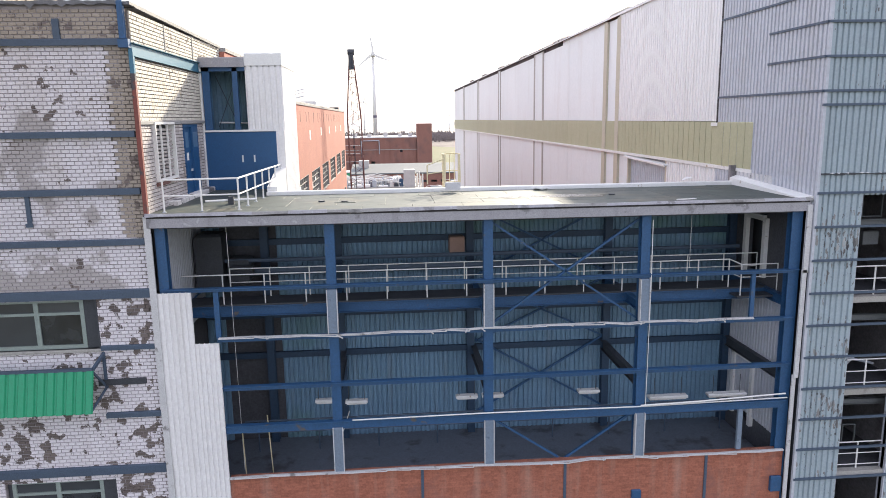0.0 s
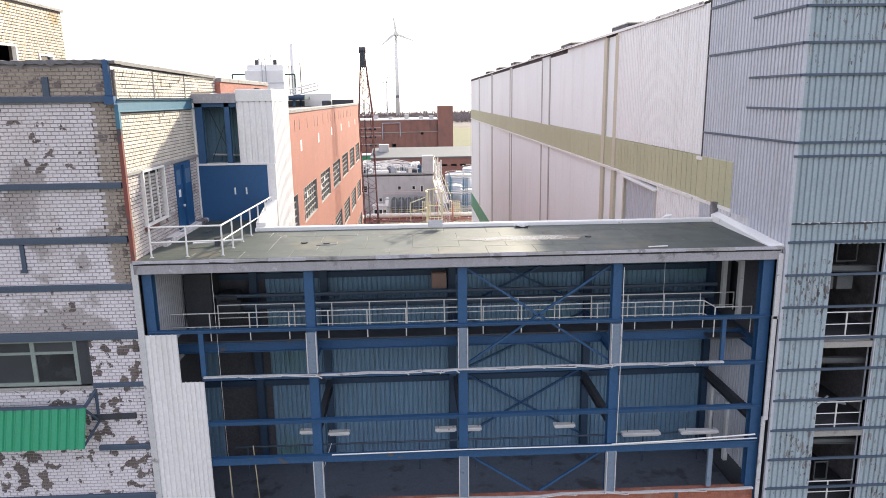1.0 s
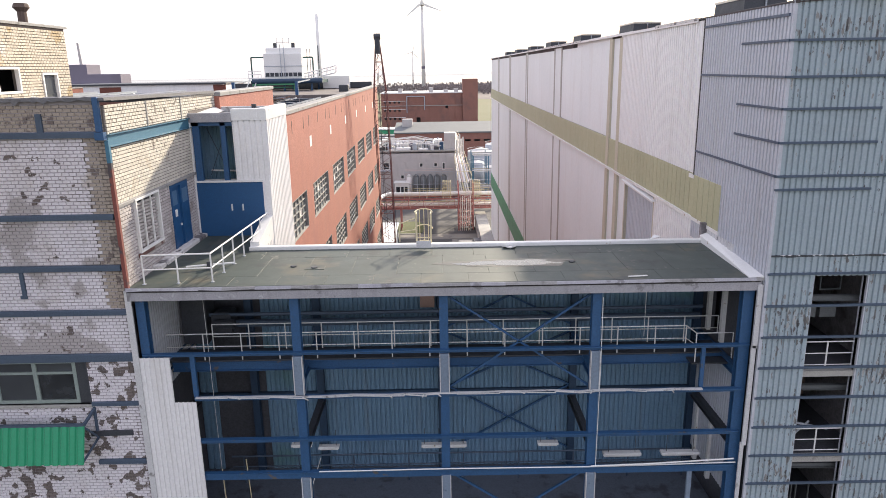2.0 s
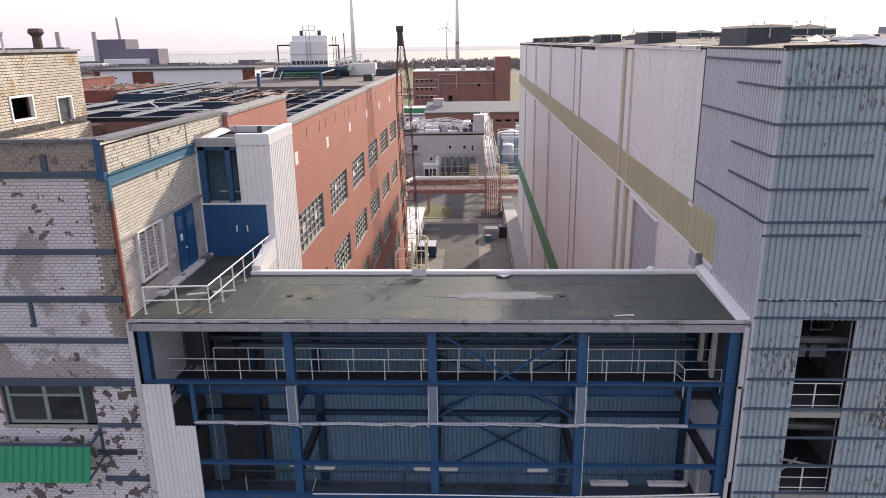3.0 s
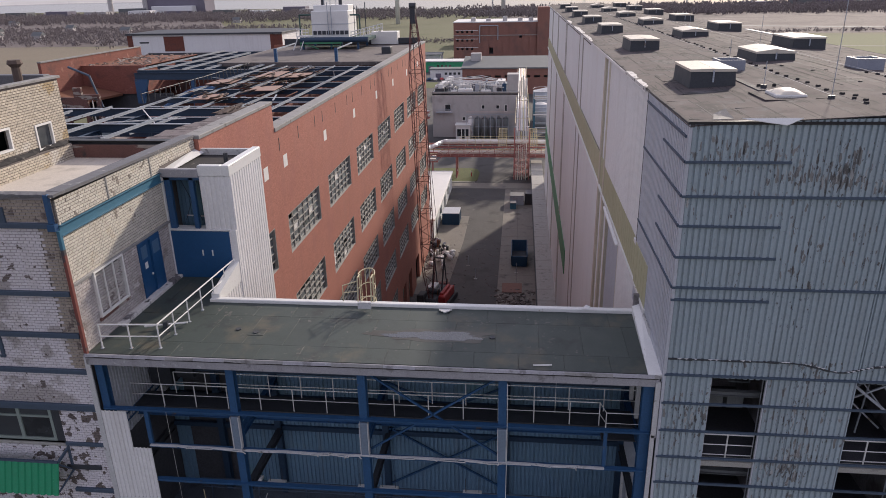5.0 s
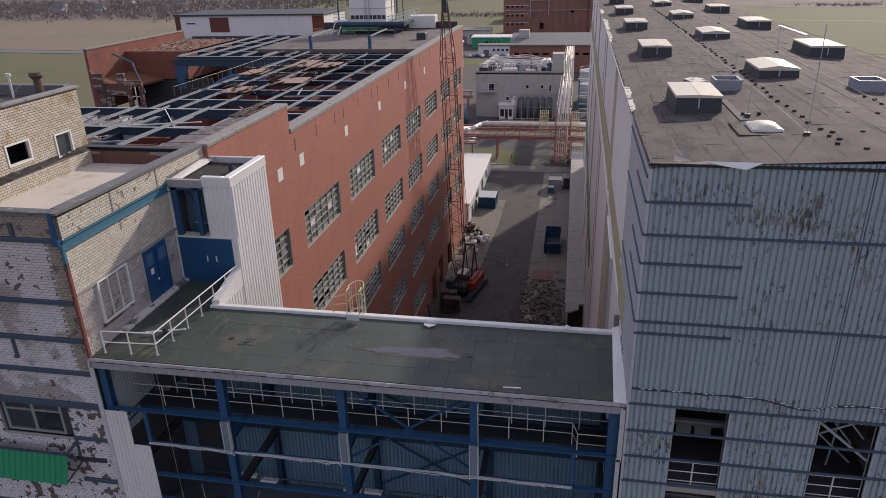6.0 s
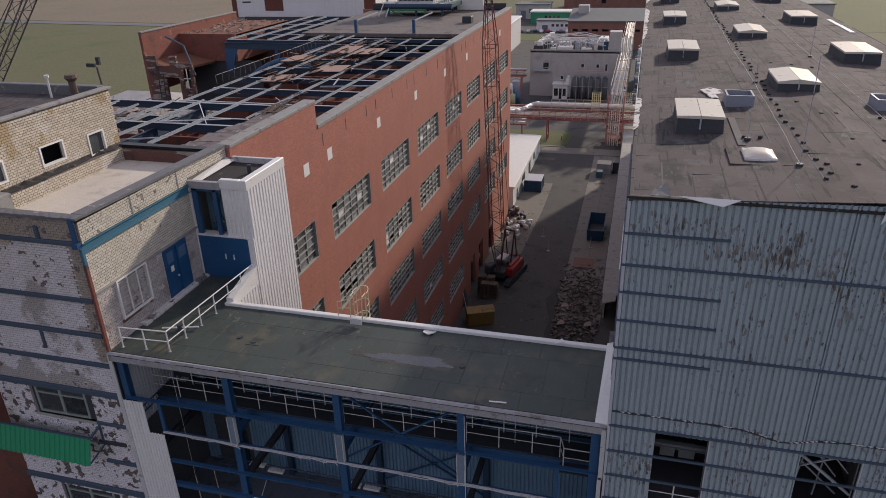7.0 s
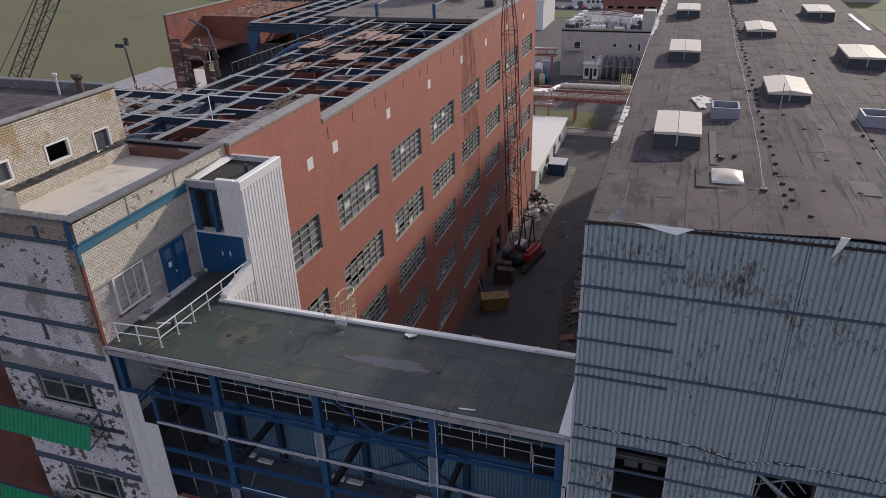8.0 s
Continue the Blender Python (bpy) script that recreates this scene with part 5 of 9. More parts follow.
while x < 14.5:
    e = min(x + rng.uniform(0.5, 2.2), 14.6)
    q = rng.uniform(-0.02, 0.02)
    part("fascia_trim", MB().prism([(x, FY - 0.25 + q, RZ - 0.05 + q), (e, FY - 0.25 - q, RZ - 0.05 - q), (e, FY - 0.2, RZ + 0.05 - rng.uniform(0, 0.03)), (x, FY - 0.2, RZ + 0.05 - rng.uniform(0, 0.03))], (0, 0.03, 0.015)), M[rng.choice(("fascia", "fascia", "coping"))], bridge, "dented metal roof edge trim")
    x = e
# underside coloured dark in place of the shade below the roof
part("ceiling", MB().box(-7.8, 14.4, FY + 0.1, 28.1, 33.6, 33.75), M["shade_inside"], bridge)
part("back_upstand", MB().soft(-4.85, 14.5, 28.18, 28.47, 33.6, RZ + 0.17, 0.03), M["white_metal"], bridge, "white metal upstand along the roof edge")
part("upstand", MB().prism([(-4.85, 28.4, RZ - 0.1), (-4.85, 31.1, RZ - 0.1), (-4.85, 31.1, RZ + 0.95), (-4.85, 30.2, RZ + 0.75), (-4.85, 28.4, RZ + 0.34)], (0.4, 0, 0)), M["white_metal"], bridge, "sloping white metal flashing beside the shaft")
part("side_cladding", MB().sheet((-4.5, 28.52, 0), (0, 1, 0), 2.58, 12, RZ - 0.02, (1, 0, 0), 0.3, 0.04), M["white_sheet"], bridge, "white corrugated cladding under the flashing")
part("side_flashing", MB().add([(14.14, 23.1, RZ + 0.04), (14.62, 23.0, RZ + 0.1), (14.62, 28.4, RZ + 0.42), (14.3, 28.4, RZ + 0.3), (14.14, 23.1, RZ - 0.02), (14.62, 23.0, RZ - 0.02), (14.62, 28.4, RZ - 0.02), (14.3, 28.4, RZ - 0.02)], [(0, 1, 2, 3), (7, 6, 5, 4), (0, 4, 5, 1), (2, 6, 7, 3), (3, 7, 4, 0), (1, 5, 6, 2)]), M["white_metal"], bridge, "folded white flashing against the hall")
part("roof_debris", MB().beam((9.95, 23.45, RZ + 0.04), (10.65, 23.5, RZ + 0.05), 0.06, 0.03), M["white_paint"], bridge, "short white batten lying on the roof edge")
part("roof_patch", MB().soft(-1.95, -1.2, 25.1, 25.6, RZ, RZ + 0.03, 0.006), M["membrane"], bridge)
part("overflow_spout", MB().prism([(5.85, 28.12, RZ - 0.02), (6.45, 28.12, RZ - 0.02), (6.4, 27.78, RZ + 0.1), (6.15, 27.7, RZ + 0.04), (5.9, 27.78, RZ + 0.1)], (0, 0, 0.05)), M["white_metal"], bridge)
part("upstand_chip", MB().prism([(12.0, 27.9, RZ + 0.25), (12.5, 28.0, RZ + 0.36), (12.3, 28.2, RZ + 0.38)], (0, 0, 0.02)), M["white_metal"], bridge)
rng = random.Random(21)
for y0, y1, shift in ((FY - 0.02, 24.35, 0.0), (24.35, 26.9, 0.8), (26.9, 28.2, 0.35)):
    cuts = [-7.8] + [-7.8 + shift + 1.72 * (i + 1) for i in range(12) if shift + 1.72 * (i + 1) < 21.6] + [14.45]
    for l, r in zip(cuts, cuts[1:]):
        hgt = 0.012 + rng.uniform(0, 0.008)
        part("roof_sheet", MB().soft(l + 0.004, r - 0.004, y0 + 0.004, y1 - 0.004, RZ - 0.02, RZ + hgt, 0.004), M["membrane"], bridge)
for i in range(3):
    part("roof_sheet", MB().soft(-7.8 + i * 0.98, -6.83 + i * 0.98, 28.11, 31.05, RZ - 0.02, RZ + 0.014, 0.006), M["membrane"], bridge)
rng = random.Random(6)


def film(cx, cy, a, b, z, wob):
    """A thin irregular film lying on the roof."""
    ph = [rng.uniform(0, 6.28) for _ in range(5)]
    pts = []
    for k in range(60):
        q = 6.2832 * k / 60
        r = 1 + wob * (0.5 * math.sin(3 * q + ph[0]) + 0.35 * math.sin(5 * q + ph[1]) + 0.3 * math.sin(9 * q + ph[2]) + 0.2 * math.sin(14 * q + ph[3]))
        pts.append((cx + a * math.cos(q) * r, cy + b * math.sin(q) * (1.5 * r - 0.5), z))
    return MB().prism(pts, (0, 0, 0.003))


part("damp_rim", film(5.85, 25.6, 2.5, 0.55, RZ + 0.0215, 0.2), M["silt"], bridge, "damp dark stain round the puddle")
part("puddle", film(5.95, 25.57, 1.95, 0.36, RZ + 0.0255, 0.22), M["wet"], bridge, "shallow puddle on the roof felt")
for x, y in ((8.32, 25.56), (-2.45, 25.58), (-1.6, 25.35)):
    part("roof_drain", MB().tube((x, y, RZ), (x, y, RZ + 0.06), 0.12, 10), M["dark_steel"], bridge)
COLS = [-7.5, -2.02, 3.32, 8.82, 14.2]
for x in COLS:
    part("column", MB().ibeam((x, FY + 0.17, 12), (x, FY + 0.17, 33.68), 0.32, 0.32, 0.03), M["blue_steel"], bridge, "blue steel column")
for x in COLS[1:4]:
    for b, t in ((29.9, 31.42), (24.8, 26.45)):
        part("column_cover", MB().soft(x - 0.15, x + 0.15, FY - 0.1, FY + 0.02, b, t, 0.02), M["pale_blue_steel"], bridge, "pale grey-blue column casing")
        part("cover_edge", MB().box(x - 0.18, x - 0.15, FY - 0.14, FY + 0.06, b, t), M["flashing"], bridge)
        part("cover_edge", MB().box(x + 0.15, x + 0.18, FY - 0.14, FY + 0.06, b, t), M["flashing"], bridge)
for z, h, x0, x1, m in ((31.53, 0.13, -7.6, 14.4, "blue_steel"), (29.78, 0.14, -5.9, 14.3, "blue_steel"), (28.04, 0.16, -5.9, 14.3, "blue_steel"), (26.55, 0.3, -5.9, 14.3, "blue_steel")):
    part("girt", MB().box(x0, x1, FY - 0.04, FY + 0.1, z - h / 2, z + h / 2).box(x0, x1, FY - 0.12, FY - 0.04, z + h / 2 - 0.03, z + h / 2), M[m], bridge, "blue steel girt")
rng = random.Random(5)
for z, x0, x1 in ((29.88, -5.85, 12.8), (24.78, -5.85, 14.3)):
    x, zq = x0, z
    while x < x1 - 0.1:
        e = min(x + rng.uniform(0.5, 1.6), x1)
        zn = z + rng.uniform(-0.045, 0.045)
        strip_mb = MB().beam((x, FY - 0.1, zq), (e, FY - 0.1, zn), 0.1, 0.022)
        strip_mb.beam((x, FY - 0.16 + rng.uniform(-0.03, 0.03), zq - 0.02), (e, FY - 0.16 + rng.uniform(-0.03, 0.03), zn - rng.uniform(0.02, 0.06)), 0.02, 0.035)
        if rng.random() < 0.2:
            strip_mb.beam((e - 0.1, FY - 0.16, zn), (e - rng.uniform(-0.12, 0.25), FY - 0.2, zn - rng.uniform(0.05, 0.12)), 0.02, 0.04)
        part("bent_trim", strip_mb, M["flashing"], bridge, "bent strip of pale flashing left on a girt")
        x, zq = e - 0.04, zn
part("cable", MB().path([(-1.5, FY - 0.1, 26.72), (3.2, FY - 0.12, 26.76), (8.8, FY - 0.1, 26.72), (14.3, FY - 0.1, 26.8)], 0.025).path([(8.8, FY - 0.16, 26.78), (11.0, FY - 0.16, 26.84), (14.2, FY - 0.14, 26.98)], 0.03).path([(9.0, FY - 0.1, 33.5), (9.02, FY - 0.1, 31.0), (8.98, FY - 0.12, 26.8)], 0.013), M["white_metal"], bridge, "loose white conduit")
part("post", MB().box(12.72, 12.86, FY, FY + 0.12, 29.85, 31.45), M["blue_steel"], bridge)
part("post", MB().box(-5.95, -5.78, FY, FY + 0.12, 29.85, 31.45), M["blue_steel"], bridge)
part("post", MB().box(12.55, 12.72, FY, FY + 0.12, 24.8, 26.4), M["pale_blue_steel"], bridge)
for (xa, za), (xb, zb) in (((3.5, 33.5), (8.65, 29.95)), ((8.65, 33.5), (3.5, 29.95)), ((3.5, 26.35), (8.65, 22.9)), ((8.65, 26.35), (3.5, 22.9))):
    part("brace", MB().beam((xa, FY + 0.3, za), (xb, FY + 0.3, zb), 0.09, 0.07), M["blue_steel"], bridge, "diagonal blue steel brace")
for (xa, za), (xb, zb) in (((3.4, 30.5), (8.9, 27.9)), ((8.9, 30.5), (3.4, 27.9)), ((3.4, 28.0), (8.9, 24.8)), ((8.9, 28.0), (3.4, 24.8)), ((3.4, 33.5), (8.9, 30.7)), ((8.9, 33.5), (3.4, 30.7))):
    part("brace", MB().beam((xa, 27.7, za), (xb, 27.7, zb), 0.09, 0.07), M["blue_steel"], bridge)
for x0, x1, zt in ((-7.72, -6.62, 31.5), (-6.66, -5.84, 29.72)):
    part("cladding_sheet", MB().sheet((x0, FY - 0.1 - (0.02 if x0 < -7 else 0), 0), (1, 0, 0), x1 - x0, 25.35, zt, (0, -1, 0), 0.18, 0.04), M["white_sheet"], bridge, "white corrugated cladding sheet")
    part("cladding_sheet", MB().sheet((x0, FY - 0.08 - (0.02 if x0 < -7 else 0), 0), (1, 0, 0), x1 - x0, 14, 25.42, (0, -1, 0), 0.18, 0.04), M["white_sheet"], bridge, "white corrugated cladding sheet")
part("corner_flashing", MB().box(-7.93, -7.72, FY - 0.16, FY - 0.1, 12, 34.05), M["flashing"], bridge, "pale corner flashing strip")
part("corner_flashing", MB().box(14.42, 14.6, FY - 0.26, FY - 0.16, 31.5, 33.9).box(14.4, 14.56, FY - 0.26, FY - 0.18, 27.6, 31.6).box(14.36, 14.5, FY - 0.22, FY - 0.16, 12, 27.7), M["flashing"], bridge, "pale dented corner flashing strip")
part("corner_plate", MB().box(14.3, 14.44, FY + 0.02, FY + 0.32, 12, 33.68), M["blue_steel"], bridge, "blue steel corner plate")
part("brick_parapet", MB().box(-5.85, 14.35, FY - 0.02, FY + 0.25, 12, 24.72), M["red_brick_front"], bridge, "red brick parapet panel")
for x in (0.9, 6.1, 11.4):
    part("parapet_post", MB().box(x - 0.05, x + 0.05, FY - 0.06, FY - 0.02, 12, 24.7), M["slate_girt"], bridge)
part("blue_box", MB().soft(13.9, 14.3, FY - 0.15, FY - 0.02, 23.1, 23.7, 0.03).soft(8.6, 8.95, FY - 0.12, FY - 0.02, 23.1, 23.45, 0.03), M["blue_steel"], bridge)
# inside the bridge; back and end walls hold the room's shade as dark colour
part("back_sheet", MB().sheet((-7.5, 28.0, 0), (1, 0, 0), 0.75, 23.9, 33.6, (0, -1, 0), 0.22, 0.055), M["inner_sheet"], bridge, "grey corrugated inner cladding sheet")
bx = -4.55
while bx < 14.3:
    e = min(bx + 1.0, 14.4)
    part("back_sheet", MB().sheet((bx, 28.0, 0), (1, 0, 0), e - bx, 23.9, 33.6, (0, -1, 0), 0.22, 0.055), M["inner_sheet"], bridge, "grey corrugated inner cladding sheet")
    bx = e
part("back_wall", MB().box(-7.8, 14.4, 28.06, 28.2, 12, 33.6), M["shade_inside"], bridge)
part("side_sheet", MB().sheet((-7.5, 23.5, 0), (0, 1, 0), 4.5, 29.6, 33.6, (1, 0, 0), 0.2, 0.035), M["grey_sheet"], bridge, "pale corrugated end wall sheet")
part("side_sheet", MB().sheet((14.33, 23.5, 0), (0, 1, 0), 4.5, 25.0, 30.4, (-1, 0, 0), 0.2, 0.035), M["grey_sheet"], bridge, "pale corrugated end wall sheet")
part("end_wall", wall_mesh("y", 14.36, 14.5, 23.5, 28.0, 12, 33.6, [(25.4, 26.6, 30.9, 33.0), (25.6, 26.9, 24.6, 27.2)]), M["shade_inside"], bridge)
part("end_wall", MB().box(-7.8, -7.55, 23.5, 28.1, 12, 33.6), M["shade_inside"], bridge)
part("door_frame", MB().box(14.2, 14.36, 25.2, 25.4, 30.8, 33.1).box(14.2, 14.36, 26.6, 26.8, 30.8, 33.1).box(14.2, 14.36, 25.4, 26.6, 33.0, 33.2), M["white_metal"], bridge, "white door frame in the end wall")
part("door_frame", MB().box(14.2, 14.36, 25.4, 25.6, 24.6, 27.3).box(14.2, 14.36, 26.9, 27.1, 24.6, 27.3).box(14.2, 14.36, 25.4, 27.1, 27.2, 27.4), M["white_metal"], bridge, "white door frame in the end wall")
for x in (-4.98, -2.1, 3.2, 8.93, 14.2):
    part("back_column", MB().ibeam((x, 27.75, 12), (x, 27.75, 33.6), 0.3, 0.3, 0.03), M["navy_steel"], bridge)
for z in (32.3, 29.3, 27.6):
    part("back_girt", MB().box(-7.5, 14.3, 27.8, 27.95, z - 0.12, z + 0.12), M["navy_steel"], bridge)
for x in COLS:
    part("cross_beam", MB().ibeam((x, FY + 0.3, 27.55), (x, 27.7, 27.55), 0.22, 0.4, 0.025), M["dark_steel"], bridge)
    part("cross_beam", MB().ibeam((x, FY + 0.3, 30.35), (x, 27.7, 30.35), 0.22, 0.36, 0.025), M["blue_steel"], bridge)
part("walkway", MB().box(-7.4, 14.2, 24.9, 26.08, 30.5, 30.56), M["dark_steel"], bridge, "steel walkway inside the bridge")
part("walkway", MB().box(12.8, 14.2, 24.3, 24.9, 30.3, 30.36), M["dark_steel"], bridge)
part("walkway_beam", MB().ibeam((-7.3, 24.95, 30.31), (14.2, 24.95, 30.31), 0.2, 0.38, 0.03), M["blue_steel"], bridge, "blue walkway edge beam")
part("walkway_beam", MB().ibeam((-7.3, 26.05, 30.33), (14.2, 26.05, 30.33), 0.2, 0.34, 0.03), M["blue_steel"], bridge)
part("pipe", MB().tube((-7, 27.0, 31.3), (14, 27.0, 31.3), 0.16, 8).tube((-7, 26.7, 31.8), (14, 26.7, 31.8), 0.08, 8), M["slate_girt"], bridge)
part("lower_floor", MB().box(-7.6, 14.3, FY + 0.3, 28.0, 23.6, 23.9), M["slate_floor"], bridge, "blue-grey painted concrete floor")
part("machine", MB().soft(-7.3, -6.3, 26.3, 27.4, 30.7, 32.9, 0.1).soft(-6.2, -5.4, 26.6, 27.5, 31.0, 31.9, 0.1).tube((-6.0, 26.4, 31.5), (-5.2, 26.4, 31.5), 0.2, 8), M["dark_steel"], bridge)
part("orange_box", MB().soft(2.35, 2.95, 27.3, 27.9, 31.75, 32.4, 0.04), M["orange"], bridge, "small orange-brown box on the back wall")
part("yellow_pipe", MB().tube((-5.5, 24.2, 23.9), (-5.55, 24.2, 26.2), 0.022).tube((-4.6, 24.6, 23.9), (-4.7, 24.6, 26.4), 0.022), M["pale_yellow"], bridge)
inner_rail = MB().tube((-6, 26.8, 25.2), (14, 26.8, 25.2), 0.04).tube((-6, 26.8, 24.7), (14, 26.8, 24.7), 0.03)
for k in range(9):
    inner_rail.tube((-5.5 + 2.4 * k, 26.8, 23.9), (-5.5 + 2.4 * k, 26.8, 25.2), 0.03)
part("lower_rail", inner_rail, M["slate_girt"], bridge)
for wp, wr in (([(-5.6, 24.2, 33.6), (-5.55, 24.2, 24.5)], 0.008), ([(10.9, 24.3, 33.6), (10.9, 24.3, 31.5)], 0.009), ([(-1.7, 24.6, 26.4), (-2.2, 24.4, 24.9)], 0.015)):
    part("wire", MB().path(wp, wr), M["white_metal"], bridge)
# tagged walkway railings
WZ = 30.56
for y, x0, x1, first in ((24.96, -7.45, 12.75, -6.03), (26.0, -6.0, 14.4, -6.0)):
    rl = thing("walkway_railing", "white tubular railing along the inner walkway", "railing", (3, y, WZ), "walkway railings")
    part("top_rail", MB().tube((x0, y, WZ + 1.08), (x1, y, WZ + 1.08), 0.022), M["white_metal"], rl)
    part("mid_rail", MB().tube((x0, y, WZ + 0.56), (x1, y, WZ + 0.56), 0.017), M["white_metal"], rl)
    k = first
    while k <= x1 + 0.05:
        part("post", MB().tube((k, y, WZ - 0.12), (k, y, WZ + 1.08), 0.024), M["white_metal"], rl)
        k += 1.465
    part("post", MB().tube((x1, y, WZ - 0.12), (x1, y, WZ + 1.08), 0.024), M["white_metal"], rl)
rl = thing("walkway_railing", "short white railing closing the walkway end", "railing", (13.6, 24.4, WZ), "walkway railings")
part("top_rail", MB().path([(12.75, 24.96, WZ + 1.08), (12.95, 24.4, WZ + 0.98), (14.4, 24.4, WZ + 0.98)], 0.022), M["white_metal"], rl)
part("mid_rail", MB().path([(12.75, 24.96, WZ + 0.56), (12.95, 24.4, WZ + 0.5), (14.4, 24.4, WZ + 0.5)], 0.017), M["white_metal"], rl)
for x in (12.95, 14.35):
    part("post", MB().tube((x, 24.4, WZ - 0.25), (x, 24.4, WZ + 0.98), 0.024), M["white_metal"], rl)
for x, y in ((-1.45, 25.2), (-2.6, 25.4), (2.75, 25.2), (3.75, 25.2), (7.5, 25.2), (10.3, 24.3), (12.6, 24.3)):
    lamp = thing("fluorescent_lamp", "white double fluorescent batten hung in the bridge", "lamp", (x, y, 26.55), "batten lamps")
    L = 0.42 if y > 24.5 else 0.75
    part("housing", MB().soft(x - L, x + L, y - 0.14, y + 0.14, 26.5, 26.6, 0.02), M["white_metal"], lamp)
    part("tube", MB().tube((x - L + 0.05, y - 0.07, 26.46), (x + L - 0.05, y - 0.07, 26.46), 0.03).tube((x - L + 0.05, y + 0.07, 26.46), (x + L - 0.05, y + 0.07, 26.46), 0.03), M["white_paint"], lamp)
    part("hanger", MB().tube((x - L * 0.7, y, 26.6), (x - L * 0.7, y, 27.3), 0.012).tube((x + L * 0.7, y, 26.6), (x + L * 0.7, y, 27.3), 0.012), M["dark_steel"], lamp)

# ---- roof railing, ladder cage, conduit ----
rr = thing("roof_railing", "white tubular guard railing on the bridge roof", "railing", (-5, 26, RZ))
c0, c1, c2 = (-7.4, 23.6), (-5.0, 23.75), (-4.65, 30.9)
for h, r in ((1.08, 0.032), (0.55, 0.026)):
    part("rail", MB().path([(*c0, RZ + h), (*c1, RZ + h), (*c2, RZ + h)], r), M["white_metal"], rr)
pp = [(c0[0] + (c1[0] - c0[0]) * k / 2, c0[1] + (c1[1] - c0[1]) * k / 2) for k in range(2)] + [(c1[0] + (c2[0] - c1[0]) * k / 6, c1[1] + (c2[1] - c1[1]) * k / 6) for k in range(7)]
for x, y in pp:
    post = part("post", MB().tube((x, y, RZ), (x, y, RZ + 1.08), 0.032), M["white_metal"], rr)
    part("foot_plate", MB().box(x - 0.06, x + 0.06, y - 0.06, y + 0.06, RZ + 0.01, RZ + 0.03), M["grey_steel"], post)
con = thing("conduit", "white pipe lying on a dark block on the roof", "pipe", (-5.5, 25.6, RZ))
part("pipe", MB().tube((-6.5, 25.3, RZ + 0.16), (-4.8, 25.8, RZ + 0.16), 0.04), M["white_metal"], con)
part("block", MB().box(-5.75, -5.55, 25.45, 25.65, RZ, RZ + 0.3), M["dark_steel"], con)
cg = thing("ladder_cage", "pale yellow caged ladder head at the roof edge", "ladder", (2.5, 28.1, RZ))
for x in (2.25, 2.85):
    part("stringer", MB().path([(x, 28.4, 20), (x, 28.4, RZ + 1.5), (x, 27.98, RZ + 1.5), (x, 27.85, RZ + 0.4)], 0.03), M["pale_yellow"], cg)
for k in range(26):
    part("rung", MB().tube((2.25, 28.4, 27.5 + 0.28 * k), (2.85, 28.4, 27.5 + 0.28 * k), 0.018), M["pale_yellow"], cg)
for z in (RZ + 0.1, RZ + 0.8, RZ + 1.5, RZ - 0.6, RZ - 1.3):
    part("hoop", MB().path([(2.2 + 0.35 - 0.37 * math.cos(a), 28.4 + 0.75 * math.sin(a), z) for a in [3.1416 * i / 8 for i in range(9)]], 0.022), M["pale_yellow"], cg)
for a in [3.1416 * i / 6 for i in range(1, 6)]:
    part("cage_bar", MB().tube((2.55 - 0.37 * math.cos(a), 28.4 + 0.75 * math.sin(a), RZ - 1.8), (2.55 - 0.37 * math.cos(a), 28.4 + 0.75 * math.sin(a), RZ + 1.5), 0.016), M["pale_yellow"], cg)
part("side_rail", MB().path([(1.55, 27.98, RZ + 0.35), (1.55, 27.98, RZ + 1.1), (2.25, 27.98, RZ + 1.35)], 0.025).path([(1.55, 27.98, RZ + 0.75), (2.25, 27.98, RZ + 0.85)], 0.02), M["pale_yellow"], cg)
part("gate_plate", MB().box(2.25, 2.85, 27.72, 27.76, RZ + 0.12, RZ + 0.42), M["flashing"], cg)

# ---- the stair shaft on the roof ----
sh = thing("stair_shaft", "stair shaft clad in white sheet with an open blue steel front", "shaft", (-6.1, 33, 12))
S0, S1, SY0, SY1, ST = -7.85, -4.45, 31.1, 35.3, 39.75
part("side_cladding", MB().sheet((S1, SY0, 0), (0, 1, 0), SY1 - SY0, 12, ST - 0.35, (1, 0, 0), 0.3, 0.04), M["white_sheet"], sh, "white corrugated cladding")
part("front_cladding", MB().sheet((-5.95, SY0, 0), (1, 0, 0), 1.5, 36.6, ST - 0.35, (0, -1, 0), 0.25, 0.03), M["white_sheet"], sh, "white corrugated cladding")
part("front_strip", MB().box(-4.78, S1 + 0.03, SY0 - 0.06, SY0 + 0.05, 30, 36.62), M["white_sheet"], sh)
part("back_cladding", MB().sheet((S0 - 0.06, 32.5, 0), (1, 0, 0), 2.9, 34.2, ST - 0.46, (0, -1, 0), 0.2, 0.04), M["inner_sheet"], sh)
# shaft depth: shade put into the colour of these inner faces
part("back_wall", MB().box(S0 - 0.06, S1 - 0.02, 34.82, 34.97, 12, ST - 0.46), M["shade_inside"], sh)
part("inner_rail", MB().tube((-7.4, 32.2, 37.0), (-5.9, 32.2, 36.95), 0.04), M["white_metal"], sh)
part("inner_wall", MB().box(S1 - 0.25, S1 - 0.03, SY0 + 0.1, SY1 - 0.15, 12, ST - 0.3).box(S0, -4.9, SY0 + 0.3, SY1, 12, RZ - 0.1), M["shade_inside"], sh)
part("roof", MB().box(S0, S1, SY0, SY1, ST - 0.45, ST - 0.3), M["bitumen"], sh)
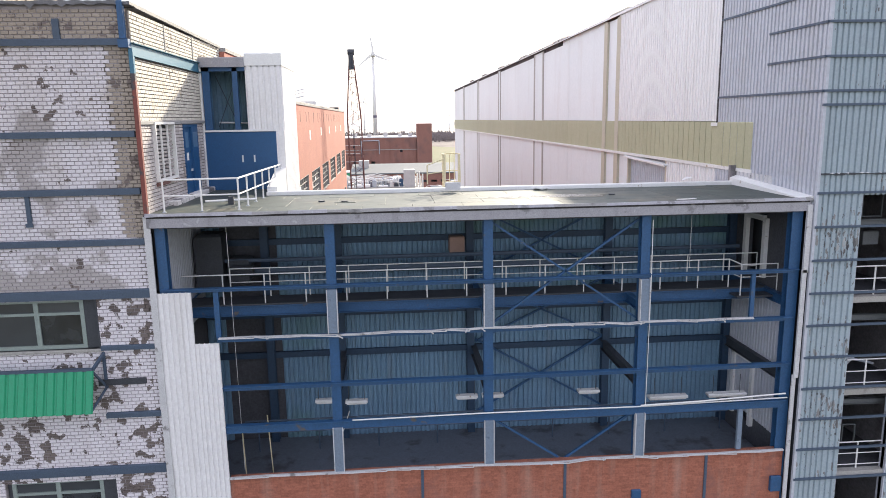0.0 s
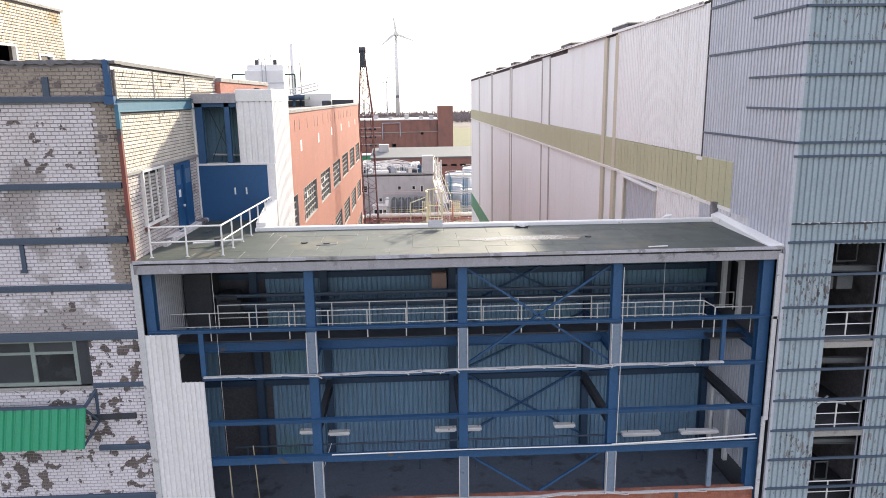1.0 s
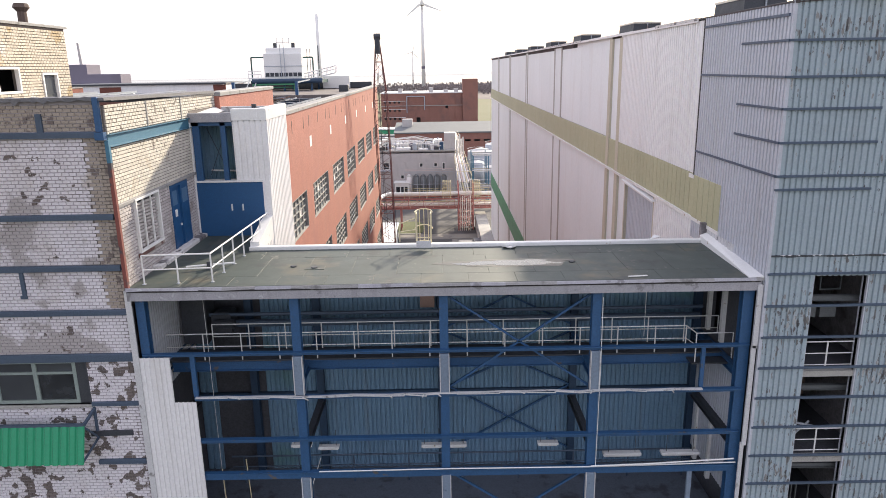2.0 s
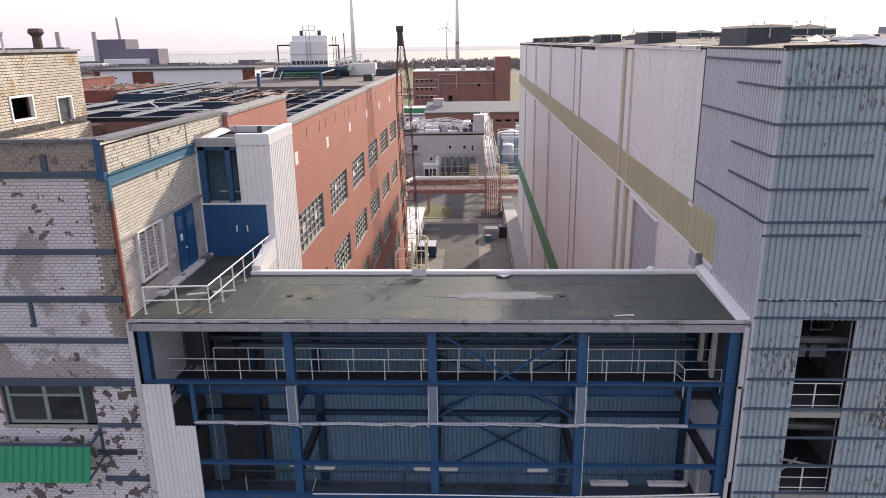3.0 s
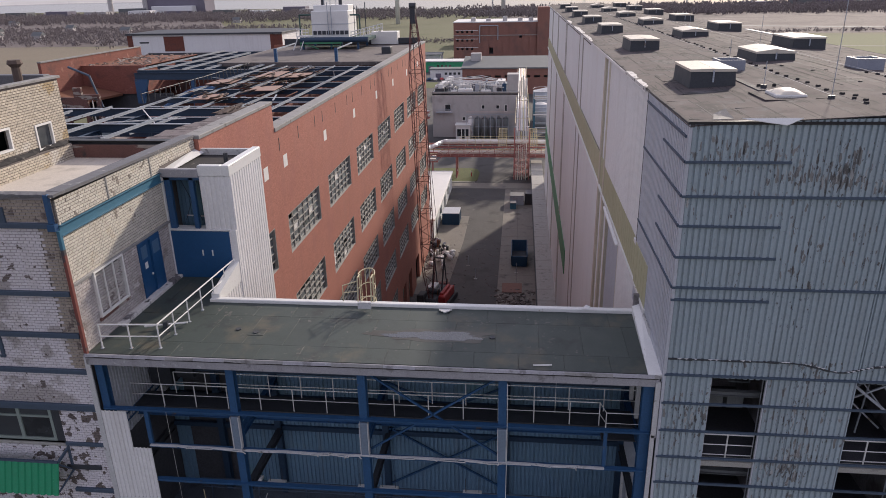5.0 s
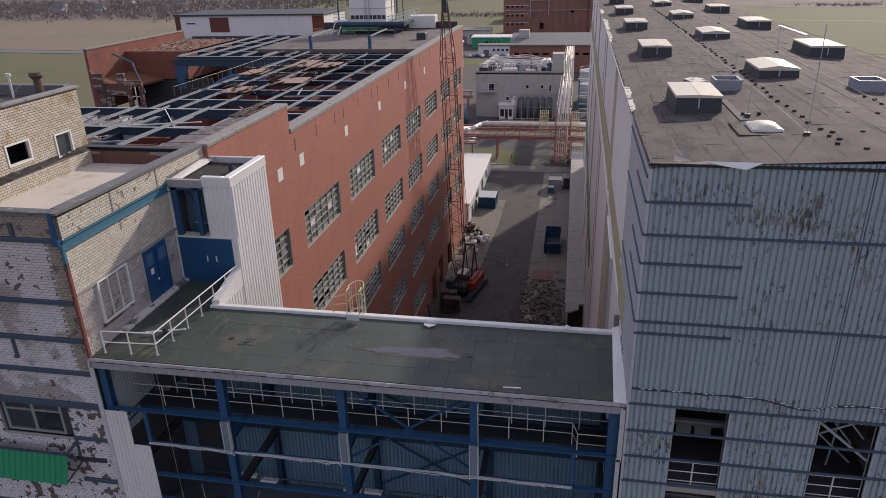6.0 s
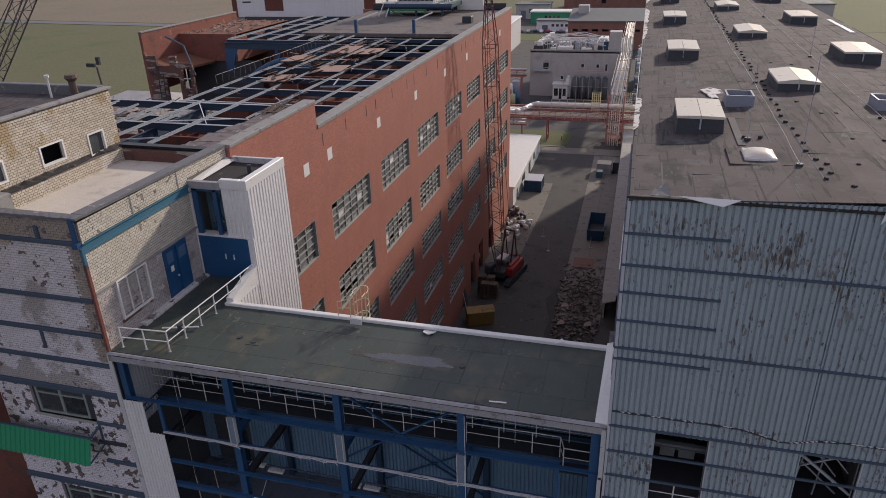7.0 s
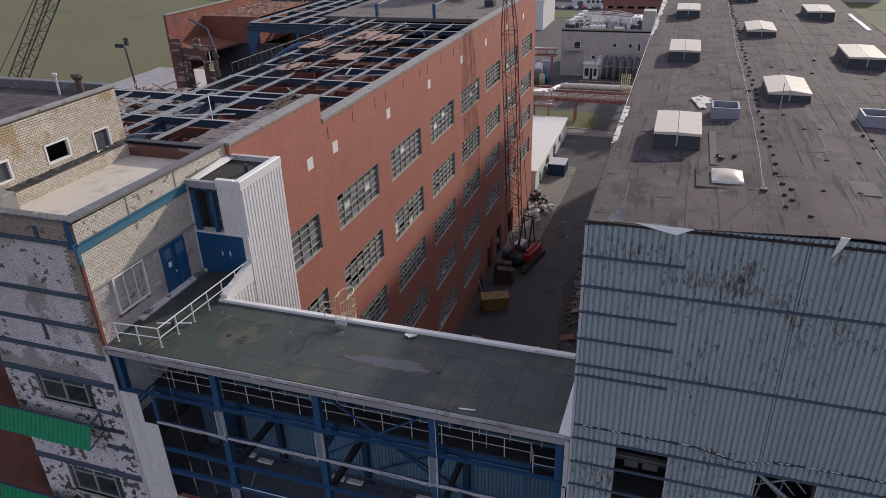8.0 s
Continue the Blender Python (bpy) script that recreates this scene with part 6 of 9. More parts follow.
part("roof_edge", MB().soft(S1 - 0.35, S1 + 0.06, SY0 - 0.05, SY1, ST - 0.4, ST + 0.12, 0.03).soft(-5.95, S1 - 0.35, SY0 - 0.06, SY0 + 0.25, ST - 0.4, ST + 0.12, 0.03), M["white_metal"], sh, "white metal roof edge")
part("roof_edge", MB().soft(S0, S1 - 0.35, SY1 - 0.2, SY1 + 0.05, ST - 0.4, ST + 0.02, 0.02), M["flashing"], sh)
part("roof_edge", MB().prism([(S0 - 0.05, SY0 - 0.05, ST - 0.2), (S0 + 0.42, SY0 - 0.05, ST - 0.26), (S0 + 0.42, SY1 - 0.2, ST - 0.2), (S0 - 0.05, SY1 - 0.2, ST + 0.02)], (0, 0, 0.03)), M["white_metal"], sh, "flat white flashing along the wall")
part("lintel", MB().soft(S0 - 0.05, -5.95, SY0 - 0.12, SY0 + 0.15, ST - 0.45, ST - 0.05, 0.02), M["fascia"], sh)
part("vent", MB().tube((-5.5, 33.4, ST - 0.3), (-5.5, 33.4, ST + 0.2), 0.12, 8), M["dark_steel"], sh)
part("corner_post", MB().box(S0 - 0.06, S0 + 0.08, SY0 - 0.1, SY0 + 0.05, RZ, ST - 0.4), M["white_metal"], sh, "white corner strip")
part("frame", MB().box(S0 + 0.1, S0 + 0.4, SY0, SY0 + 0.2, 36.6, ST - 0.45).box(-6.5, -6.28, SY0, SY0 + 0.2, 36.6, ST - 0.45).box(S0 + 0.1, -5.95, SY0, SY0 + 0.12, ST - 0.62, ST - 0.45), M["blue_steel"], sh, "blue steel frame of the open front")
part("brace", MB().beam((-7.4, 32.0, 39.0), (-6.5, 32.0, 36.8), 0.03).beam((-7.4, 32.08, 36.8), (-6.5, 32.08, 39.0), 0.03), M["slate_girt"], sh)
part("cabinet", MB().soft(S0 + 0.05, -4.78, SY0 - 0.08, SY0 + 0.5, RZ, 36.6, 0.03), M["blue_door"], sh, "wide blue double door panel")
part("cabinet_cap", MB().box(S0 + 0.05, -4.74, SY0 - 0.12, SY0 + 0.5, 36.6, 36.68), M["white_metal"], sh)
for x in (-6.25, -5.75):
    part("handle", MB().box(x - 0.03, x + 0.03, SY0 - 0.12, SY0 - 0.08, 35.3, 35.6), M["white_metal"], sh)

# ---- the tall hall ----
HX, HY, HE, HR = 14.68, 22.96, 160.0, 30.6
hall = thing("hall", "tall industrial hall with blue-grey and white metal cladding", "building", (22, 80, 0))
fh = [(16.36, 18.24, 12, 34.2), (21.3, 23.25, 12, 34.2)]
part("front_backing", wall_mesh("x", HY + 0.06, HY + 0.2, HX, HR, 0, 43.3, fh), M["dark_steel"], hall)
x = HX
k = 0
while x < HR - 0.01:
    e = min(x + 1.0, HR)
    for s0, s1 in ((16.36, 18.24), (21.3, 23.25)):
        if x < s0 < e:
            e = s0
        if x < s1 < e:
            e = s1
    mid = (x + e) / 2
    lift = 0.012 * (k % 2)
    open_here = any(s0 < mid < s1 for s0, s1 in ((16.36, 18.24), (21.3, 23.25)))
    if e - x > 0.05:
        part("cladding_sheet", MB().sheet((x, HY - lift, 0), (1, 0, 0), e - x, 37.7, 43.3, (0, -1, 0), 0.205, 0.055), M["blue_sheet"], hall, "blue-grey corrugated sheet with flaking paint")
        part("cladding_sheet", MB().sheet((x, HY - lift + 0.004, 0), (1, 0, 0), e - x, 34.95, 37.72, (0, -1, 0), 0.205, 0.055), M["clean_blue_sheet"], hall, "blue-grey corrugated sheet with few flakes")
        part("cladding_sheet", MB().sheet((x, HY - lift, 0), (1, 0, 0), e - x, 34.2 if open_here else 10, 34.97, (0, -1, 0), 0.205, 0.055), M["blue_sheet"], hall, "blue-grey corrugated sheet with flaking paint")
    x = e
    k += 1
for z, x1 in ((42.15, 17.88), (41.0, HR), (39.97, 17.85), (38.86, 17.86), (37.74, HR), (37.28, 17.86)):
    part("girt", MB().box(HX - 0.08, x1, HY - 0.12, HY - 0.04, z - 0.04, z + 0.04), M["slate_girt"], hall, "slate blue girt rail")
    ye = 30.4 if z in (41.0, 37.74) else 26.5
    if z != 37.28:
        part("girt", MB().box(HX - 0.12, HX - 0.04, HY - 0.04, ye, z - 0.04, z + 0.04), M["slate_girt"], hall, "slate blue girt rail")
for k in range(18):
    z = 34.3 - 1.185 * k
    part("girt", MB().box(HX - 0.02, HR, HY - 0.12, HY - 0.045, z - 0.04, z + 0.04), M["slate_girt"], hall, "slate blue girt rail")
crack = MB()
rng = random.Random(31)
x, z = HX, 34.95
while x < HR:
    n = x + rng.uniform(0.15, 0.5)
    t = 34.95 - (0.32 * math.exp(-((n - 20.6) / 0.9) ** 2)) - 0.02 * rng.random()
    crack.beam((x, HY - 0.06, z), (n, HY - 0.065 - rng.uniform(0, 0.03), t), 0.05, rng.uniform(0.025, 0.075))
    x, z = n, t
part("torn_seam", crack, M["dark_steel"], hall, "torn dark seam between two rows of sheets")
bits = MB()
for k in range(60):
    x = HX + rng.random() * 15
    zt = 34.98 - 0.32 * math.exp(-((x - 20.6) / 0.9) ** 2)
    bits.prism([(x, HY - 0.1, zt + 0.01), (x + rng.uniform(0.08, 0.2), HY - 0.1, zt + 0.015), (x + 0.1, HY - 0.12, zt - 0.025)], (0, 0.01, 0))
part("torn_edge", bits, M["flashing"], hall, "bent pale sheet edges", "stuff")
# rooms behind the two strips of openings, their dimness put into the colours
for s0, s1 in ((16.36, 18.24), (21.3, 23.25)):
    part("reveal", MB().box(s0 - 0.05, s0, HY - 0.04, HY + 0.3, 12, 34.2).box(s1, s1 + 0.05, HY - 0.04, HY + 0.3, 12, 34.2), M["grey_sheet"], hall)
    for z in (30.55, 27.05, 23.8, 20.5):
        part("floor_slab", MB().box(s0, s1, HY + 0.02, HY + 0.3, z - 0.22, z), M["concrete"], hall, "pale concrete floor edge")
        # inner floor darker than its pale edge: shade put into the colour
        part("floor", MB().box(s0 - 1, s1 + 1, HY + 0.3, HY + 5.5, z - 0.2, z - 0.02), M["shade_inside"], hall)
        part("rail", MB().tube((s0, HY + 0.25, z + 1.05), (s1, HY + 0.25, z + 1.05), 0.025).tube((s0, HY + 0.25, z + 0.6), (s1, HY + 0.25, z + 0.6), 0.02).tube((s0, HY + 0.25, z + 0.15), (s1, HY + 0.25, z + 0.15), 0.02).tube(((s0 + s1) / 2, HY + 0.25, z), ((s0 + s1) / 2, HY + 0.25, z + 1.05), 0.03), M["white_metal"], hall, "white safety railing in the opening")
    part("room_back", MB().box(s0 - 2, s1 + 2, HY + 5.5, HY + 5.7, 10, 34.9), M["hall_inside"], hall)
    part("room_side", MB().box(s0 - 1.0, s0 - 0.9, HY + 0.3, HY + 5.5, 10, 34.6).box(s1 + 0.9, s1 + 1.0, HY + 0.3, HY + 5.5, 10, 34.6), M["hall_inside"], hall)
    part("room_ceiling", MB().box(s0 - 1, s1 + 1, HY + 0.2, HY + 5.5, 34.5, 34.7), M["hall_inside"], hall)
part("cabinet", MB().soft(16.7, 17.25, HY + 1.2, HY + 1.6, 32.2, 32.7, 0.03).soft(17.4, 18.0, HY + 1.2, HY + 1.6, 32.2, 32.7, 0.03), M["far_roof"], hall, "grey switch cabinet")
for l, r, b, t in ((17.4, 18.2, 33.2, 34.1), (16.5, 17.3, 24.2, 25.0), (17.45, 18.0, 24.2, 25.0)):
    part("panel_frame", wall_mesh("x", HY + 1.4, HY + 1.46, l, r, b, t, [(l + 0.04, r - 0.04, b + 0.04, t - 0.04)]), M["far_roof"], hall)
for zb in (33.15, 29.6, 26.3):
    part("inner_beam", MB().ibeam((15.4, HY + 0.75, zb), (19.2, HY + 0.75, zb - 0.06), 0.2, 0.2), M["far_roof"], hall, "grey steel beam inside the opening")
part("pipe", MB().tube((16.4, HY + 0.9, 28.1), (18.2, HY + 1.1, 27.6), 0.05).tube((16.5, HY + 0.8, 27.3), (17.4, HY + 1.0, 28.0), 0.04), M["grey_steel"], hall)
part("brown_sheet", MB().box(16.8, 17.9, HY + 2.5, HY + 2.6, 28.4, 30.3), M["timber"], hall)
for k, (xa, za, xb, zb, w_) in enumerate(((21.3, 34.0, 23.25, 32.4, 0.09), (23.25, 34.1, 21.3, 33.1, 0.06), (22.2, 34.2, 23.2, 33.0, 0.05), (21.6, 34.2, 22.9, 32.6, 0.05), (21.9, 34.2, 21.6, 31.5, 0.05), (21.3, 33.2, 23.2, 31.4, 0.06), (22.7, 34.2, 22.5, 31.0, 0.05), (21.4, 32.2, 23.2, 33.6, 0.05))):
    part("brace", MB().beam((xa, HY + 0.35 + 0.22 * k, za), (xb, HY + 0.35 + 0.22 * k, zb), w_), M["grey_steel"], hall, "crossing steel braces")
# side wall
part("side_backing", MB().box(HX + 0.08, HX + 0.3, HY + 0.2, 30.5, 10, 43.05), M["dark_steel"], hall)
y = HY
while y < 30.4:
    e = min(y + 1.0, 30.4)
    part("side_sheet", MB().sheet((HX, y, 0), (0, 1, 0), e - y, 33.9, 43.21, (-1, 0, 0), 0.25, 0.075), M["grey_sheet"], hall, "pale grey corrugated side sheet")
    y = e
part("girt", MB().box(HX - 0.12, HX - 0.05, HY + 0.1, 30.36, 42.9, 42.99), M["slate_girt"], hall, "slate blue girt rail")
part("corner_strip", MB().box(HX - 0.06, HX + 0.04, HY - 0.09, HY + 0.02, 10, 43.3), M["grey_sheet"], hall)
part("seam_strip", MB().box(HX - 0.07, HX + 0.1, 30.37, 30.55, 36.6, 43.2), M["bitumen"], hall, "dark seam strip")
part("wall_core", MB().box(HX + 0.32, HX + 0.6, 30.5, HE, 0, 43.2), M["joint"], hall)
JO = [(44.6, 47.6, True), (67.3, 71.4, False), (93.4, 95.2, False), (116.2, 118, False), (139, 140.6, False)]
ya = 30.5
for j0, j1, wide in JO + [(HE, HE, False)]:
    for z0, z1 in ((36.72, 43.15), (17.78, 34.78), (0.0, 14.68)):
        n = max(1, round((j0 - ya) / 12.0))
        for q in range(n):
            l, r = ya + (j0 - ya) * q / n, ya + (j0 - ya) * (q + 1) / n
            if z0 == 36.72 and ya < 40:
                part("wall_sheet", MB().sheet((HX + 0.02, l, 0), (0, 1, 0), r - l, z0, z1, (-1, 0, 0), 0.3, 0.05), M["white_sheet"], hall, "white ribbed wall sheet")
                continue
            if z1 == 34.78 and ya < 40:
                for l2, r2 in ((30.5, 36.0), (42.3, 44.6)):
                    if q == 0:
                        part("wall_panel", MB().soft(HX + 0.12, HX + 0.34, l2 + 0.02, r2 - 0.02, z0, z1, 0.02), M["white_panel"], hall)
                continue
            part("wall_panel", MB().soft(HX + 0.12, HX + 0.34, l + 0.02, r - 0.02, z0, z1, 0.02), M["white_panel"], hall)
    if j1 > j0:
        w_ = 0.7 if wide else 0.5
        part("pilaster", MB().box(HX - 0.045 if wide else HX + 0.06, HX + 0.34, j0 - 0.4, j0 + w_ - 0.4, 0, 43.1), M["beige_strip" if wide else "joint"], hall, "grey-beige vertical joint strip")
        part("pilaster", MB().box(HX - 0.04 if wide else HX + 0.06, HX + 0.34, j1 - w_, j1, 0, 43.1), M["beige_strip" if wide else "joint"], hall, "grey-beige vertical joint strip")
        part("pilaster", MB().box(HX + 0.1, HX + 0.34, j0 + w_ - 0.4, j1 - w_, 0, 43.1), M["white_panel"], hall)
    ya = j1
part("white_bottom", MB().box(HX - 0.1, HX + 0.1, 30.4, 31.0, 36.5, 36.66), M["white_metal"], hall)
y = 27.3
while y < HE:
    e = min(y + 0.62 if y < 45 else y + 6, HE)
    part("stripe_panel", MB().soft(HX - 0.09 if y < 30.4 else HX - 0.02 if y < 45 else HX + 0.02, HX + 0.1, y + 0.02, e - 0.02, 34.8, 36.7, 0.03), M["olive"], hall, "olive green cladding panel")
    y = e
part("stripe_sill", MB().box(HX - 0.12, HX + 0.12, 27.2, HE, 34.66, 34.8), M["white_metal"], hall, "white sill strip below the olive band")
part("white_sheet_low", MB().sheet((HX + 0.02, 28.4, 0), (0, 1, 0), 7.7, 30.0, 34.7, (-1, 0, 0), 0.3, 0.055), M["white_sheet"], hall)
part("apron", MB().sheet((HX - 0.06, 25.6, 0), (0, 1, 0), 2.8, 34.1, 34.68, (-1, 0, 0), 0.3, 0.05), M["flashing"], hall)
part("gate_panel", MB().sheet((HX + 0.2, 36.2, 0), (0, 1, 0), 5.9, 26, 34.6, (-1, 0, 0), 0.3, 0.05), M["grey_sheet"], hall, "recessed grey ribbed gate panel")
for y in (36.05, 42.05):
    part("gate_jamb", MB().box(HX - 0.03, HX + 0.3, y, y + 0.2, 26, 34.62), M["beige_strip"], hall)
part("gate_canopy", MB().prism([(HX + 0.05, 36.0, 34.4), (HX - 0.2, 36.0, 34.34), (HX - 0.2, 42.4, 34.5), (HX + 0.05, 42.4, 34.58)], (0, 0, 0.1)), M["white_metal"], hall)
part("green_band", MB().box(HX + 0.04, HX + 0.2, 79.0, HE, 14.7, 17.75), M["green_band"], hall, "dark green band along the lower wall")
part("wall_panel", MB().soft(HX + 0.12, HX + 0.34, 47.7, 78.96, 14.72, 17.74, 0.02), M["white_panel"], hall)
part("far_wall", MB().box(HX + 0.6, HR, HE - 0.3, HE, 0, 43.2).box(HR - 0.3, HR, HY + 0.3, HE - 0.3, 0, 43.2), M["white_panel"], hall)
# roof: felt sheets laid in long strips
part("roof", MB().prism([(HX + 0.1, HY + 0.22, 43.2), (22.6, HY + 0.22, 43.42), (HR, HY + 0.22, 43.2), (HR, HY + 0.22, 42.9), (HX + 0.1, HY + 0.22, 42.9)], (0, HE - HY - 0.22, 0)), M["hall_felt"], hall)
rng = random.Random(14)
for i in range(16):
    l, r = HX - 0.05 + i * 16.1 / 16, HX - 0.05 + (i + 1) * 16.1 / 16
    zl, zr = 43.42 - 0.0275 * abs(l - 22.6), 43.42 - 0.0275 * abs(r - 22.6)
    y = HY - 0.08
    while y < HE:
        e = min(y + rng.uniform(6, 9.5), HE)
        h = 0.02 + rng.uniform(0, 0.012)
        part("felt_sheet", MB().prism([(l - 0.03, y, zl + h), (r, y, zr + h), (r, e - 0.01, zr + h), (l - 0.03, e - 0.01, zl + h)], (0, 0, -0.03)), M["hall_felt"], hall)
        y = e
y = HY - 0.1
seam = MB()
pale = MB()
rng = random.Random(78)
for i in range(17):
    x = HX - 0.03 + i * 16.1 / 16
    y = HY
    while y < HE - 4:
        e = y + rng.uniform(1.5, 5)
        if rng.random() < 0.5:
            xs = x + rng.uniform(-0.015, 0.015)
            zz = 43.453 - 0.0275 * abs(x - 22.6)
            (pale if rng.random() < 0.22 else seam).box(xs, xs + rng.uniform(0.02, 0.05), y, e, zz - 0.03, zz)
        y = e
part("felt_seam", seam, M["bitumen"], hall, "dark tarred laps between the felt strips", "stuff")
part("felt_lap", pale, M["felt_lap"], hall, "grey worn laps of the felt strips", "stuff")
cross = MB()
for k in range(60):
    i = rng.randrange(16)
    x, y = HX + i * 16.1 / 16, HY + 0.8 + rng.random() ** 1.8 * 110
    zz = 43.452 - 0.0275 * abs(x + 0.5 - 22.6)
    cross.box(x, x + 0.96, y, y + 0.05, zz - 0.04, zz)
part("felt_seam", cross, M["bitumen"], hall, "dark tarred cross laps", "stuff")
for ya, yb, wide in ((31.2, 37.4, 0.5), (57, 79, 0.45), (84, 92, 0.35)):
    n = int((yb - ya) / 0.3)
    vs, w0 = [], 0.2
    for k in range(n + 1):
        w0 = min(1, max(0.35, w0 + rng.uniform(-0.16, 0.16)))
        w1 = max(0.03, wide * w0 * min(1, 5 * math.sin(3.1416 * k / n)))
        y = ya + (yb - ya) * k / n
        vs += [(HX - 0.12, y, 43.17), (HX - 0.115, y, 43.3), (HX + w1 - 0.08, y, 43.305)]
    white = MB().add(vs, [(3 * k + q, 3 * k + q + 1, 3 * k + q + 4, 3 * k + q + 3) for k in range(n) for q in (0, 1)])
    part("bleached_strip", white, M["chalk"], hall, "bleached white coating on the roof edge")
y = HY - 0.1
rng = random.Random(77)
while y < HE:
    e = min(y + rng.uniform(0.8, 2.4), HE)
    part("roof_edge", MB().soft(HX - 0.03 - rng.uniform(0, 0.04), HX + 0.1, y, e - 0.01, 43.19 + rng.uniform(-0.02, 0.02), 43.262 + rng.uniform(0, 0.02), 0.02), M["worn_edge"], hall, "worn felt roof edge with bleached white stretches")
    y = e
y = 31.2
while y < HE:
    e = min(y + rng.uniform(3, 6), HE)
    part("edge_trim", MB().box(HX - 0.11, HX - 0.085, y, e - 0.01, 43.105, 43.26 + rng.uniform(-0.02, 0.015)), M["white_sheet"], hall, "pale metal roof edge trim")
    y = e
part("front_edge", MB().box(HX - 0.1, HR, HY - 0.1, HY - 0.02, 43.27, 43.36), M["bitumen"], hall)
part("loose_flap", MB().prism([(16.16, HY - 0.16, 43.42), (17.95, HY - 0.3, 43.4), (17.45, HY - 0.42, 43.22), (16.9, HY - 0.32, 43.3)], (0, 0, 0.02)), M["white_metal"], hall, "loose white sheet flap at the roof edge")
part("loose_flap", MB().prism([(15.3, HY - 0.14, 43.4), (15.9, HY - 0.2, 43.42), (15.8, HY + 0.5, 43.62), (15.4, HY + 0.3, 43.5)], (0, 0, 0.02)), M["dark_coping"], hall)
part("loose_flap", MB().prism([(22.0, HY - 0.16, 43.45), (22.25, HY - 0.16, 43.45), (22.1, HY - 0.25, 43.15), (21.85, HY - 0.25, 43.1)], (0, 0.03, 0)), M["white_metal"], hall)

# the long side runs slightly out of square
def rise(x):
    return 0.33 - 0.0295 * abs(x - 22.6)


# and the roof climbs to a low ridge
for ob in hall.children_recursive:
    for v in ob.data.vertices:
        if v.co.z > 43.1:
            v.co.z += rise(v.co.x)
        if v.co.y > 30 and v.co.x < 16:
            v.co.x += 0.004 * (v.co.y - 30)


def skylight(x, y, w, d, h, ridge):
    s = thing("skylight", "white roof light on a dark felted kerb" + (" with a low ridge" if ridge else ""), "skylight", (x, y, 43.4), "hall roof lights")
    lift = rise(x)
    a, b = w / 2, d / 2
    kerb = MB()
    v = [(x - a, y - b), (x + a, y - b), (x + a, y + b), (x - a, y + b)]
    lo = [(x + (px - x) * 1.05, y + (py - y) * 1.03, 43.2 + lift) for px, py in v]
    hi = [(px, py, 43.4 + h + lift) for px, py in v]
    kerb.add(lo + hi, [(0, 1, 5, 4), (1, 2, 6, 5), (2, 3, 7, 6), (3, 0, 4, 7), (4, 5, 6, 7)])
    part("kerb", kerb, M["dark_steel"], s)
    z = 43.4 + h + lift
    for q in (0, 1):
        x0, x1 = (x - a - 0.04, x - 0.01) if q == 0 else (x + 0.01, x + a + 0.04)
        up = 0.13 if ridge else 0.03
        zl, zr = (z + 0.1, z + 0.1 + up) if q == 0 else (z + 0.1 + up, z + 0.1)
        part("lid", MB().prism([(x0, y - b - 0.04, z), (x1, y - b - 0.04, z), (x1, y - b - 0.04, zr), (x0, y - b - 0.04, zl)], (0, d + 0.08, 0)), M["skylight"], s, "milky white lid")
    part("latch", MB().box(x - 0.03, x + 0.03, y - b - 0.09, y - b - 0.03, z - h + 0.1, z + 0.05), M["grey_steel"], s)
    return s


for k in range(7):
    skylight(17.2, 32.3 + 17.4 * k, 1.78, 3.2 if k == 0 else 3.7, 0.52, False)
for k in range(6):
    skylight(22.13, 39.9 + 17.75 * k, 1.85, 3.3 if k == 0 else 3.7, 0.38, True)
for k in range(6):
    skylight(27.1, 49.3 + 17.75 * k, 1.9, 3.9, 0.52, False)


def roof_duct(x, y):
    d = thing("roof_vent_box", "pale blue open rectangular vent box on the felt roof", "vent", (x, y, 43.4), "roof vent boxes")
    for a0, a1, b0, b1 in ((-0.6, 0.6, -0.65, -0.57), (-0.6, 0.6, 0.57, 0.65), (-0.6, -0.52, -0.57, 0.57), (0.52, 0.6, -0.57, 0.57)):
        part("side", MB().box(x + a0, x + a1, y + b0, y + b1, 43.3 + rise(x), 43.86 + rise(x)), M["duct_blue"], d)
    part("base", MB().box(x - 0.52, x + 0.52, y - 0.57, y + 0.57, 43.3 + rise(x), 43.6 + rise(x)), M["dark_steel"], d)


roof_duct(19.2, 35.9)
roof_duct(25.35, 35.8)
dome = thing("roof_hatch", "low white domed roof hatch on a felt patch", "hatch", (19.05, 27.3, 43.4))
up = rise(19.05)
part("base", MB().soft(18.52, 19.6, 26.95, 28.2, 43.3 + up, 43.47 + up, 0.04), M["white_paint"], dome)
G = 9
grid = [(18.54 + 1.04 * i / G, 26.97 + 1.21 * j / G, 43.46 + up + 0.16 * (1 - abs(2 * i / G - 1) ** 3) * (1 - abs(2 * j / G - 1) ** 3)) for j in range(G + 1) for i in range(G + 1)]
smooth(part("lid", MB().add(grid, [(j * (G + 1) + i, j * (G + 1) + i + 1, (j + 1) * (G + 1) + i + 1, (j + 1) * (G + 1) + i) for j in range(G) for i in range(G)]), M["skylight"], dome, "milky white domed lid"))
part("patch", MB().box(18.0, 19.75, 26.5, 28.5, 43.25 + up, 43.355 + up), M["hall_felt"], dome, "grey felt patch")
single("roof_patch", MB().box(18.5, 18.78, 28.9, 33.2, 43.25 + up, 43.36 + up), M["felt_lap"], "pale felt strip patched on the roof", "roof patch")
